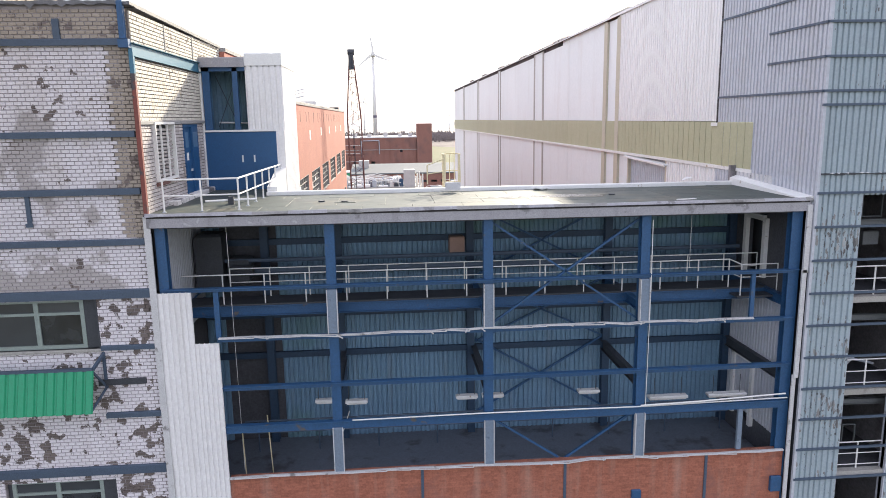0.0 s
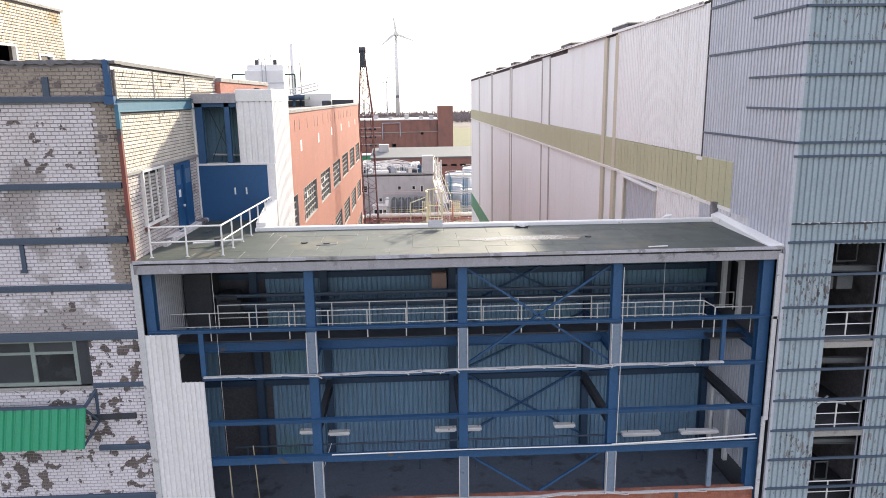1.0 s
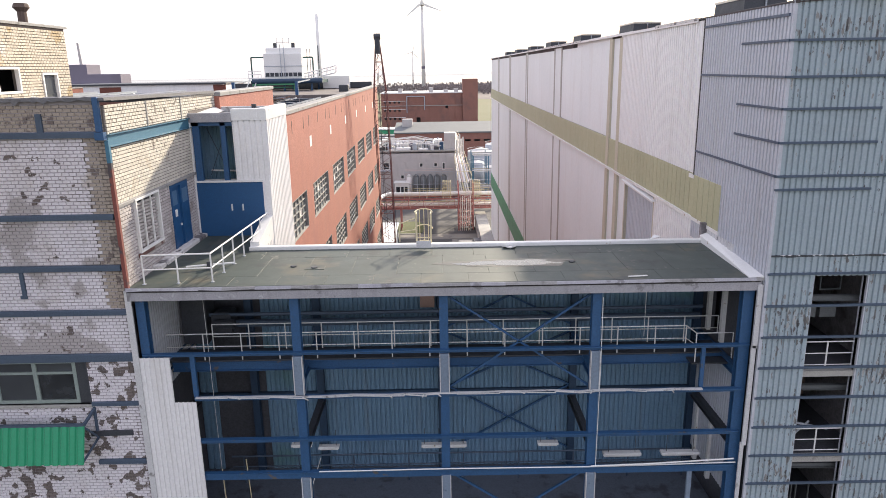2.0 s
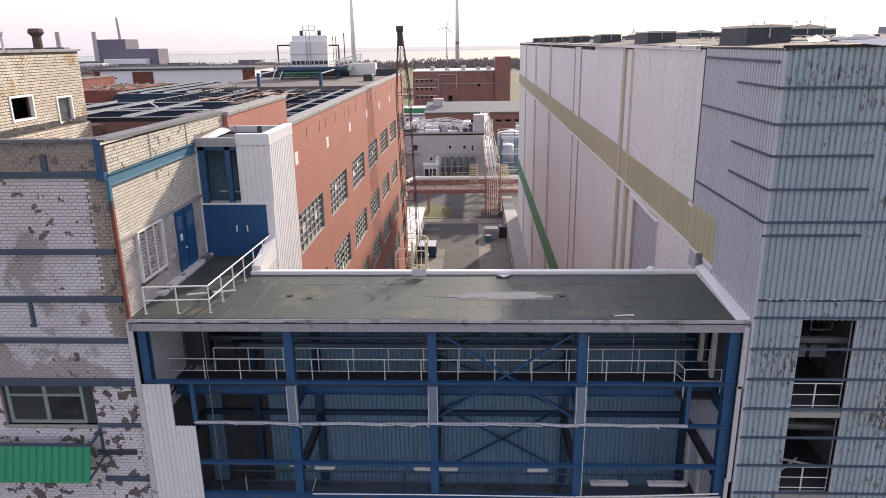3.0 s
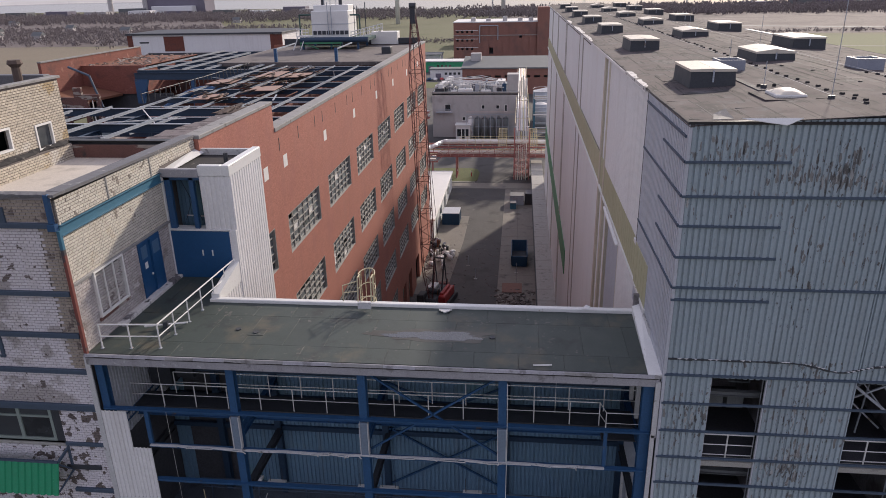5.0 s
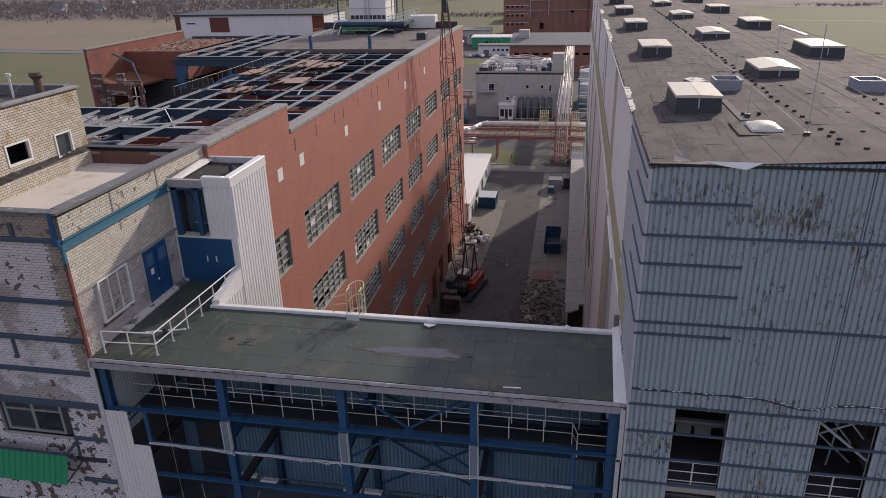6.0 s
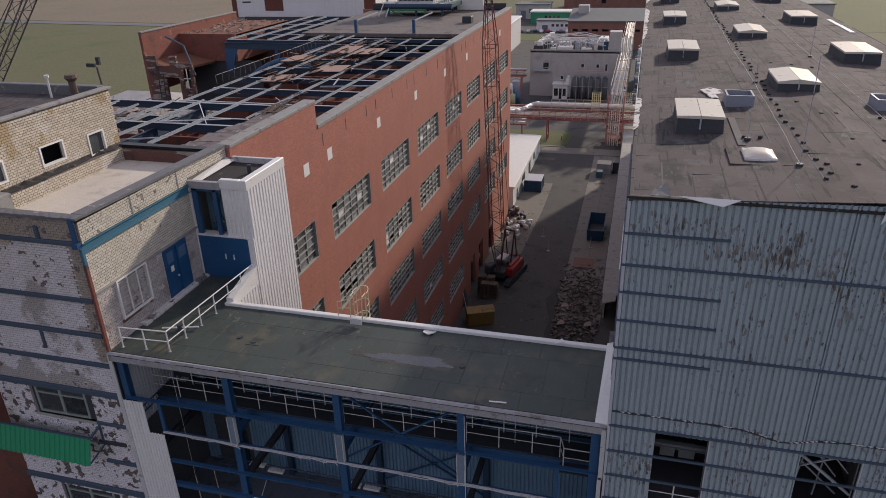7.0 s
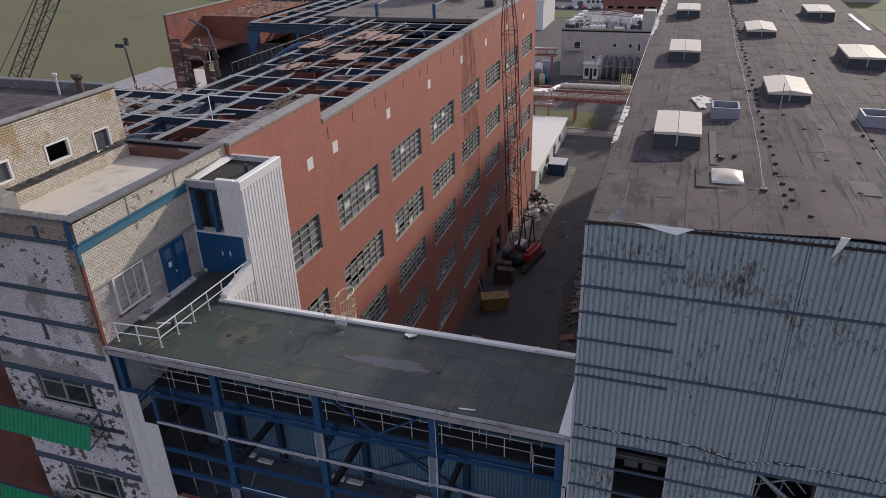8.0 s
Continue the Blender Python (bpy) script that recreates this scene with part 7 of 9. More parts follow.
single("roof_patch", MB().box(23.0, 23.8, 26.5, 27.8, 43.3 + rise(23.4), 43.445 + rise(23.4)), M["felt_lap"], "pale felt square patched on the roof", "roof patch")
single("roof_patch", MB().prism([(17.7, 38.8, 43.32 + up), (17.95, 37.8, 43.32 + up), (18.1, 36.9, 43.32 + up), (18.45, 37.0, 43.32 + up), (18.35, 37.8, 43.32 + up), (18.75, 38.1, 43.32 + up), (18.7, 38.9, 43.32 + up), (18.2, 39.4, 43.32 + up)], (0, 0, 0.045)), M["chalk"], "white paint spill beside a vent box", "roof patch")
for i, (x, y) in enumerate(((20.2, 26.4), (18.9, 29.6), (24.6, 48.8), (20.5, 40.5), (24.6, 69))):
    rod = thing("lightning_rod", "thin lightning rod on a small concrete foot", "lightning rod", (x, y, 43.4), "roof lightning rods")
    up = rise(x)
    part("foot", MB().tube((x, y, 43.34 + up), (x, y, 43.48 + up), 0.12, 10), M["dark_steel"], rod)
    part("rod", MB().tube((x, y, 43.46 + up), (x, y, 47.1 + up if i == 0 else 45.2 + up if i == 2 else 44.4 + up), 0.014), M["grey_steel"], rod)
for pts in ([(20.2, 26.4), (20.4, 39.6), (20.35, 50), (20.7, 90), (21.0, 140)], [(24.7, 24.6), (24.5, 29.8), (24.6, 48.8), (24.95, 94), (25.1, 140)]):
    fine = []
    for (xa, ya), (xb, yb) in zip(pts, pts[1:]):
        n = int((yb - ya) / 1.0)
        fine += [(xa + (xb - xa) * k / n + 0.025 * math.sin(0.45 * (ya + k)) + 0.012 * math.sin(1.3 * (ya + k)), ya + (yb - ya) * k / n, 43.5 + rise(xa) + 0.02 * math.sin(3.1 * k)) for k in range(n)]
    single("roof_cable", MB().path(fine, 0.006, 5), M["white_paint"], "pale lightning conductor cable along the roof", "cable")
rng = random.Random(17)
blk = MB().soft(-0.06, 0.06, -0.07, 0.07, 0, 0.1, 0.02)
bm_ = data("roof_block", blk, M["bitumen"])
spots = [(20.75 + rng.uniform(-0.1, 0.1), 25 + 1.05 * k) for k in range(60)] + [(21 + 1.1 * k + rng.uniform(-0.1, 0.1), 26.6 + 0.02 * k) for k in range(6)] + [(22.6, 29.8), (23.7, 29.9), (22.9, 33.9), (24.5, 33.6), (22.3, 33.8), (24.7, 33), (24.6, 32), (21.7, 36), (23, 45.5), (22.0, 46), (24, 45.0), (19.4, 29.9), (18.8, 29.9), (21.4, 24.3), (21.0, 25.6)]
for x, y in spots:
    o = new("roof_block", bm_)
    o.matrix_basis = pose(x, y, 43.37 + rise(x), 0, 0, rng.uniform(0, 90))
    tagged(o, "small dark cable holder block on the roof", "roof block", "cable holder blocks")
cover = thing("edge_cover", "bleached white metal cover on the far roof edge", "roof cover", (30, 66, 43.3))
part("sheet", MB().soft(29.8, 30.15, 61.8, 66.0, 43.28, 43.42, 0.02), M["white_metal"], cover)
part("sheet", MB().soft(29.78, 30.12, 66.02, 70.0, 43.28, 43.41, 0.02), M["white_metal"], cover)

# ---- yard: crane, skips, sheds, debris ----
crane = thing("crawler_crane", "red crawler crane with a tall upright lattice boom", "crane", (-3.5, 98, 0))
foot, tip = Vector((-3.9, 97.6, 2.2)), Vector((-4.3, 91.2, 44.8))
boom = MB()
ax = (tip - foot).normalized()
sx, sy = Vector((1, 0, 0)), ax.cross(Vector((1, 0, 0))).normalized()
N = 34
prev = None
for k in range(N + 1):
    f = k / N
    wd = 0.88 * min(1, 0.25 + f * 6, 0.28 + (1 - f) * 4.2)
    c = foot + (tip - foot) * f
    ring = [c + sx * wd * a + sy * wd * b for a, b in ((-1, -1), (1, -1), (1, 1), (-1, 1))]
    if prev:
        for i in range(4):
            boom.beam(prev[i], ring[i], 0.09)
            boom.beam(prev[i] if k % 2 else prev[(i + 1) % 4], ring[(i + 1) % 4] if k % 2 else ring[i], 0.045)
    if k % 4 == 0:
        for i in range(4):
            boom.beam(ring[i], ring[(i + 1) % 4], 0.06)
    prev = ring
part("boom", boom, M["boom"], crane, "dark lattice boom")
part("boom_head", MB().soft(tip.x - 0.32, tip.x + 0.32, tip.y - 0.5, tip.y + 0.4, tip.z - 1.5, tip.z + 0.7, 0.2).tube((tip.x - 0.42, tip.y - 0.2, tip.z + 0.6), (tip.x + 0.42, tip.y - 0.2, tip.z + 0.6), 0.38, 12), M["dark_steel"], crane, "black boom head with sheaves")
part("hoist_rope", MB().tube((tip.x, tip.y - 0.6, tip.z + 0.6), (tip.x + 0.3, tip.y - 0.6, 8), 0.03, 5), M["dark_steel"], crane)
part("pendant", MB().tube((tip.x - 0.3, tip.y, tip.z), (-4.2, 100.5, 7.5), 0.035, 5).tube((tip.x + 0.3, tip.y, tip.z), (-2.6, 100.5, 7.5), 0.035, 5), M["dark_steel"], crane)
part("gantry", MB().beam((-4.2, 99.0, 2.6), (-4.2, 100.5, 7.5), 0.2).beam((-2.6, 99.0, 2.6), (-2.6, 100.5, 7.5), 0.2).beam((-4.2, 100.5, 7.5), (-2.6, 100.5, 7.5), 0.2).beam((-4.2, 101.5, 2.6), (-4.2, 100.5, 7.5), 0.14).beam((-2.6, 101.5, 2.6), (-2.6, 100.5, 7.5), 0.14), M["dark_steel"], crane)
part("upper_body", MB().soft(-5.3, -2.5, 95.8, 102.6, 1.2, 2.3, 0.2), M["dark_steel"], crane)
part("side_cover", MB().soft(-2.5, -1.45, 97.0, 101.9, 1.2, 2.5, 0.12).soft(-2.45, -1.9, 97.6, 101.2, 2.5, 2.85, 0.08), M["crane_red"], crane, "long red side cover")
part("counterweight", MB().soft(-5.2, -2.5, 102.0, 103.0, 1.3, 2.5, 0.2), M["boom"], crane, "dark red rounded counterweight")
part("deck", MB().soft(-5.3, -3.9, 99.2, 101.6, 2.3, 2.8, 0.1), M["white_paint"], crane, "white engine cover")
part("winch", MB().tube((-4.6, 98.4, 2.6), (-2.8, 98.4, 2.6), 0.45, 12), M["dark_steel"], crane, "dark cable winch drum")
part("walkway_rail", MB().path([(-2.6, 97.0, 2.6), (-2.6, 97.0, 3.4), (-2.6, 102.0, 3.4), (-2.6, 102.0, 2.6)], 0.04, 5), M["rust"], crane)
cab = part("cab", MB().soft(-5.4, -4.3, 95.2, 97.0, 1.3, 3.2, 0.15), M["dark_steel"], crane)
part("cab_window", MB().box(-5.3, -4.4, 95.16, 95.2, 2.1, 3.05), DARKGLASS, cab)
for x in (-5.4, -1.6):
    tr = MB()
    out = [(95.0, 0.5), (95.4, 0.05), (102.6, 0.05), (103.0, 0.5), (102.6, 1.05), (95.4, 1.05)]
    tr.prism([(x - 0.4, y, z) for y, z in out], (0.8, 0, 0))
    t = part("track", tr, M["dark_steel"], crane, "black crawler track")
    for k in range(24):
        part("track_shoe", MB().box(x - 0.44, x + 0.44, 95.4 + 0.3 * k, 95.62 + 0.3 * k, 1.05, 1.1), M["dark_steel"], t)
part("carbody", MB().soft(-5.0, -2.0, 97.5, 100.5, 0.5, 1.3, 0.1), M["dark_steel"], crane)

turn = Matrix.Translation((-3.3, 100.3, 0)) @ Matrix.Rotation(radians(-12.5), 4, "Z") @ Matrix.Translation((3.5, -99.1, 0))
for ob in crane.children_recursive:
    if not ob.name.startswith(("boom", "hoist", "pendant")):
        ob.data.transform(turn)


def skip(x, y, w, d, h, turn, m, label):
    s = thing("skip", label, "skip", (x, y, 0), "yard skips")
    a, b = w / 2, d / 2
    R = Matrix.Translation((x, y, 0)) @ Matrix.Rotation(radians(turn), 4, "Z")
    flare = 0.12

    def wallq(p, q):
        pi = [Vector((v[0] * 0.97, v[1] * 0.97, v[2])) for v in (p, q)]
        lo = [R @ Vector((v.x, v.y, 0.15)) for v in pi]
        hi = [R @ Vector((v[0] * (1 + flare / 2), v[1] * (1 + flare / 2), h)) for v in (Vector(p), Vector(q))]
        n = Vector((0, 0, 0)) + (R @ Vector((0, 0, 0))) - (lo[0] + lo[1]) / 2
        n.z = 0
        n = n.normalized() * 0.07
        return MB().add(lo + [hi[1], hi[0]] + [v + n for v in (lo[0], lo[1], hi[1], hi[0])], [(0, 1, 2, 3), (7, 6, 5, 4), (0, 4, 5, 1), (1, 5, 6, 2), (2, 6, 7, 3), (3, 7, 4, 0)])

    c = [(-a, -b, 0), (a, -b, 0), (a, b, 0), (-a, b, 0)]
    for i in range(4):
        part("side", wallq(c[i], c[(i + 1) % 4]), m, s)
    part("floor", MB().prism([R @ Vector((v[0] * 0.95, v[1] * 0.95, 0.15)) for v in c], (0, 0, 0.06)), M["dark_steel"], s)
    for i in range(4):
        p, q = c[i], c[(i + 1) % 4]
        k = 1 + flare / 2
        part("rim", MB().beam(R @ Vector((p[0] * k, p[1] * k, h)), R @ Vector((q[0] * k, q[1] * k, h)), 0.12), m, s)
    n = max(3, int(d / 1.4))
    for i in range(n):
        yy = -b + d * (i + 0.5) / n
        for sgn in (-1, 1):
            part("rib", MB().beam(R @ Vector((sgn * (a * 0.97 + 0.04), yy, 0.15)), R @ Vector((sgn * (a * (1 + flare / 2) + 0.04), yy, h)), 0.1), m, s)
    for yy in (-b * 0.7, b * 0.7):
        part("skid", MB().prism([R @ Vector(v) for v in ((-a * 0.7, yy - 0.1, 0), (a * 0.7, yy - 0.1, 0), (a * 0.7, yy + 0.1, 0), (-a * 0.7, yy + 0.1, 0))], (0, 0, 0.16)), M["dark_steel"], s)
    return s


lidded = skip(-4.15, 85.0, 3.6, 1.9, 2.15, 24, M["yellow"], "worn yellow lidded skip standing in the yard")
R = Matrix.Translation((-4.15, 85.0, 0)) @ Matrix.Rotation(radians(24), 4, "Z")
part("lid", MB().prism([R @ Vector(v) for v in ((-2.0, -1.02, 2.2), (-2.0, 1.02, 2.2), (-2.0, 0.35, 2.62))], R.to_3x3() @ Vector((4.0, 0, 0))), M["ochre"], lidded, "faded ochre sloping lid")
skip(9.7, 120.8, 2.7, 8.2, 2.2, 0, M["blue_box"], "dark blue open roll-off container beside the hall")


def container(x0, x1, y0, y1, h, m, top, label, cat="container"):
    c = thing(name=cat.replace(" ", "_"), label=label, category=cat, at=((x0 + x1) / 2, (y0 + y1) / 2, 0))
    for o, u, wd, out in (((x0, y0, 0), (1, 0, 0), x1 - x0, (0, -1, 0)), ((x1, y0, 0), (0, 1, 0), y1 - y0, (1, 0, 0)), ((x0, y1, 0), (1, 0, 0), x1 - x0, (0, 1, 0)), ((x0, y0, 0), (0, 1, 0), y1 - y0, (-1, 0, 0))):
        part("side", MB().sheet(o, u, wd, 0.05, h, out, 0.28, 0.04), m, c)
    part("roof", MB().soft(x0 - 0.05, x1 + 0.05, y0 - 0.05, y1 + 0.05, h, h + 0.12, 0.03), top, c)
    for x in (x0, x1):
        for y in (y0, y1):
            part("corner_post", MB().box(x - 0.08, x + 0.08, y - 0.08, y + 0.08, 0, h), m, c)
    return c


container(-6.6, -3.1, 139.8, 144.2, 2.5, M["blue_box"], M["grey_sheet"], "dark blue site container with a pale ribbed roof")
shed = thing("shed", "long low white shed with a flat white roof", "building", (-14, 147, 0))
part("wall", wall_mesh("y", -7.6, -7.3, 130, 168, 0, 4.2, [(134, 136, 0, 2.4), (141, 145, 1, 3), (150, 153, 0, 3), (157, 160, 1, 3)]), M["white_panel"], shed)
part("wall", MB().box(-20, -7.6, 130, 130.3, 0, 4.2).box(-20, -7.6, 167.7, 168, 0, 4.2).box(-20, -19.7, 130.3, 167.7, 0, 4.2), M["white_panel"], shed)
part("inside", MB().box(-12, -11.8, 131, 163, 0, 4.2), M["shade_inside"], shed)
part("roof", MB().soft(-20.3, -7.0, 129.7, 168.3, 4.2, 4.55, 0.05), M["white_paint"], shed)
rng = random.Random(40)
bagpile = thing("rubbish_bags", "heap of white plastic rubbish bags and scrap", "rubbish", (-4.2, 120, 0))
for k in range(34):
    x, y = -4.3 + rng.gauss(0, 1.3), 120.5 + rng.gauss(0, 2.6)
    m = M["bags"] if rng.random() < 0.7 else M["dark_steel"]
    r = rng.uniform(0.28, 0.58)
    smooth(part("bag", MB().blob((x, y, 0.35 + rng.uniform(0, 0.5)), r, r * rng.uniform(0.8, 1.3), 0.5, rng, 8), m, bagpile))
scr = thing("scrap_heap", "small heap of scrap machines by the shed", "scrap", (-6, 127, 0))
for k in range(12):
    x, y = -6 + rng.uniform(-1, 1), 127.5 + rng.uniform(-1.8, 1.8)
    part("scrap", MB().beam((x, y, 0.2), (x + rng.uniform(-1, 1), y + rng.uniform(-1, 1), rng.uniform(0.3, 1.6)), rng.uniform(0.2, 0.6)), M[rng.choice(("rust", "dark_steel", "grey_steel", "dark_steel"))], scr)
pallet_mb = MB().prism([(0, 0, 0), (0.14, 0, 0), (0.14, 0, 0.1), (0.53, 0, 0.1), (0.53, 0, 0), (0.67, 0, 0), (0.67, 0, 0.1), (1.06, 0, 0.1), (1.06, 0, 0), (1.2, 0, 0), (1.2, 0, 0.13), (0, 0, 0.13)], (0, 1.2, 0))
pallet_me = data("pallet", pallet_mb, M["timber"])
for q, (px, py, n_) in enumerate(((-5.6, 91.9, 17), (-4.3, 92.2, 16), (-6.4, 93.6, 19), (-5.1, 93.7, 18))):
    pal = thing("pallet_stack", "tall stack of dark weathered timber pallets", "pallets", (px + 0.6, py + 0.6, 0), "pallet stacks")
    for k in range(n_):
        piece("pallet", pallet_me, pal, (px + rng.uniform(-0.05, 0.05), py + rng.uniform(-0.05, 0.05), 0.15 * k + 0.03), (0, 0, rng.uniform(-3, 3)))
panel = thing("leaning_panel", "dark steel door leaf leaning on the brick wall", "panel", (-7.5, 89.6, 0))
part("leaf", MB().prism([(-7.2, 88.9, 0.03), (-7.2, 90.4, 0.03), (-7.7, 90.4, 2.5), (-7.7, 88.9, 2.5)], (0.08, 0, 0.02)), M["dark_steel"], panel)
part("edge_strip", MB().beam((-7.12, 88.88, 0.05), (-7.6, 88.88, 2.52), 0.08), M["white_paint"], panel, "white painted edge")
for k, (px, py, a_) in enumerate(((-5.4, 76.6, 12), (-4.5, 76.9, -8), (-4.9, 76.2, 31))):
    o = new("board", data("board", MB().soft(-0.75, 0.75, -0.5, 0.5, 0, 0.05, 0.01), M["concrete"]))
    o.matrix_basis = pose(px, py, 0.04 + 0.06 * k, 0, 2 * k, a_)
    tagged(o, "pale sheet lying on the yard", "board", "loose yard boards")
o = new("board", data("board", MB().soft(-1.0, 1.0, -0.6, 0.6, 0, 0.08, 0.01), M["old_board"]))
o.matrix_basis = pose(7.1, 80.1, 0.25, 4, -6, 20)
tagged(o, "rust-red board lying on the rubble", "board", "loose yard boards")
rub = MB()
for k in range(1300):
    x, y = rng.uniform(5.9, 12.3), 93 + rng.gauss(0, 8)
    if not 77 < y < 107:
        continue
    hmax = 1.1 * math.exp(-((x - 9.5) / 2.2) ** 2 - ((y - 94) / 6) ** 2)
    z = rng.uniform(0, hmax)
    s = 0.07 + 0.42 * rng.random() ** 2.2
    d = Vector((rng.uniform(-1, 1), rng.uniform(-1, 1), rng.uniform(-0.3, 0.3))).normalized() * s
    c = Vector((x, y, z + 0.1))
    e = Vector((-d.y, d.x, rng.uniform(-0.15, 0.15))) * rng.uniform(0.4, 1.3)
    rub.prism([c - d, c + e * rng.uniform(0.3, 1.0), c + d * rng.uniform(0.6, 1.2), c + d * 0.3 - e, c - d * 0.5 - e * rng.uniform(0.2, 0.9)], (0, 0, s * rng.uniform(0.12, 0.5)))
for k in range(250):
    x, y = rng.uniform(-7, 7), rng.uniform(80, 128)
    c, s = Vector((x, y, 0.06)), rng.uniform(0.04, 0.18)
    rub.beam(c - Vector((s, s * 0.3, 0)), c + Vector((s, -s * 0.2, 0)), s, s * 0.6)
mudpts = []
for k in range(26):
    a = 6.2832 * k / 26
    mudpts.append((8.6 + (4.0 + 0.5 * math.sin(5 * a) + 0.3 * math.sin(9 * a)) * math.cos(a), 91 + (13 + 1.2 * math.sin(4 * a)) * math.sin(a), 0.035))
single("mud", MB().prism(mudpts, (0, 0, 0.012)), M["mud"], "wet black mud and soot under the rubble", "mud")
single("rubble", rub, M["yard_rubble"], "heap of broken brick and concrete rubble along the hall", "rubble", kind="stuff")
single("board", MB().soft(6.9, 10.2, 105.5, 109.2, 0.06, 0.2, 0.02), M["old_board"], "rust-red board lying in the yard", "board")
for k in range(7):
    x, y = rng.uniform(6.5, 12), rng.uniform(84, 94)
    single("slab_fragment", MB().prism([(x, y, 0.2), (x + rng.uniform(0.6, 1.3), y + 0.2, 0.4), (x + 0.9, y + rng.uniform(0.5, 1.0), 0.55), (x + 0.4, y + rng.uniform(0.7, 1.1), 0.45), (x + 0.1, y + 0.6, 0.3)], (0, 0, 0.1)), M["rubble"], "broken concrete slab lying on the rubble", "debris", "slab fragments")
lowb = thing("lean_to", "long low lean-to with a pale concrete roof along the hall", "building", (13.7, 135, 0))
part("wall", wall_mesh("y", 12.6, 12.85, 90, 182, 0, 3.8, [(92 + 6 * k, 94.5 + 6 * k, 0.8, 2.8) for k in range(14)]), M["process_wall"], lowb)
for k in range(23):
    part("roof_slab", MB().soft(12.4, HX + 0.6, 90 + 4 * k, 93.97 + 4 * k, 3.8, 4.1 + 0.01 * (k % 3), 0.04), M["concrete"], lowb)
part("gutter", MB().box(12.3, 12.42, 90, 182, 3.85, 4.0), M["dark_steel"], lowb)
part("broken_end", MB().prism([(12.5, 88.3, 3.2), (14.3, 88.8, 3.6), (14.4, 90.2, 4.0), (12.5, 90.1, 3.9)], (0, 0, 0.2)), M["concrete"], lowb)
for i, (x, y, w_, d_, h_, m) in enumerate(((9.0, 156, 3, 3, 2.2, "grey_steel"), (12, 156.5, 2, 3, 2.6, "dark_steel"), (8.2, 152.5, 1.2, 2, 1.4, "teal_beam"))):
    container(x - w_ / 2, x + w_ / 2, y - d_ / 2, y + d_ / 2, h_, M[m], M["dark_coping"], "weathered steel bin standing in the yard", "steel bin")
for x, y in ((0.5, 117), (2.2, 111), (9.2, 114)):
    bl = thing("bollard", "thin post with a flat foot standing in the yard", "bollard", (x, y, 0), "yard posts")
    part("pole", MB().tube((x, y, 0.05), (x, y, 2.0), 0.05), M["grey_steel"], bl)
    part("foot", MB().box(x - 0.3, x + 0.3, y - 0.2, y + 0.2, 0.03, 0.1), M["concrete"], bl)

# ---- pipe bridge ----
pb = thing("pipe_bridge", "red steel pipe bridge carrying pale insulated pipes over the yard", "pipe bridge", (0, 180, 0))
for y in (178.4, 182):
    for z in (5.9, 8.4):
        part("chord", MB().ibeam((-45, y, z), (40, y, z), 0.3, 0.4), M["pipe_red"], pb)
    for k in range(22):
        x = -45 + 4 * k
        part("strut", MB().beam((x, y, 6), (x, y, 8.4), 0.15), M["pipe_red"], pb)
        part("diagonal", MB().beam((x, y, 6), (x + 4, y, 8.4), 0.1), M["pipe_red"], pb)
for x in (-30, -18, -7.0):
    for y in (178.4, 182):
        part("post", MB().beam((x, y, 0), (x, y, 6), 0.35), M["pipe_red"], pb)
for k, (y, z, r) in enumerate(((178.9, 9.6, 0.55), (180.2, 9.5, 0.42), (181.3, 9.4, 0.35), (179.2, 6.7, 0.25), (180.0, 6.7, 0.2), (180.8, 6.7, 0.25), (181.5, 6.9, 0.2), (178.8, 7.6, 0.14), (181.8, 7.8, 0.14))):
    smooth(part("pipe", MB().tube((-10.5 + 0.4 * k if k < 3 else -45, y, z), (40, y, z), r, 10), M["aluminium"] if k != 7 else M["pale_yellow"], pb, "pale insulated pipe"))
# the thick pipes swing forward and carry on along a nearer frame
for k, (y, r) in enumerate(((171.6, 0.5), (173.2, 0.4), (174.6, 0.34))):
    x0 = -10.5 + 0.4 * k
    y0 = (178.9, 180.2, 181.3)[k]
    smooth(part("pipe", MB().path([(x0, y0, 9.5), (x0 - 0.8, y0 - 0.7, 9.5), (-13.2 + 0.8 * k, y + 0.8, 9.4), (-14.2 + 0.8 * k, y, 9.4), (-45, y, 9.4)], r, 10), M["aluminium"], pb, "pale insulated pipe with a bend"))
for z in (6.2, 8.6):
    part("chord", MB().ibeam((-45, 171, z), (-11, 171, z), 0.25, 0.3), M["pipe_red"], pb)
for k in range(12):
    x = -44.5 + 3 * k
    part("strut", MB().beam((x, 171, 6.2), (x, 171, 8.6), 0.12), M["pipe_red"], pb)
    part("diagonal", MB().beam((x, 171, 6.2), (x + 3, 171, 8.6), 0.1), M["pipe_red"], pb)
for k, z in enumerate((6.7, 7.2, 7.7)):
    smooth(part("pipe", MB().tube((-45, 171.6 + k, z), (-11.5, 171.6 + k, z), 0.18, 8), M[("aluminium", "grey_steel", "pale_yellow")[k]], pb))
part("post", MB().beam((-12.4, 171.4, 0), (-12.4, 171.4, 6.2), 0.35), M["pipe_red"], pb)
part("deck", MB().box(-45, 40, 178.6, 181.8, 6.12, 6.2), M["pipe_red"], pb, "red grating deck")
for z in (6.7, 7.1, 7.5):
    part("handrail", MB().tube((-11, 177.9, z), (40, 177.9, z), 0.06, 5), M["pale_rail"], pb)
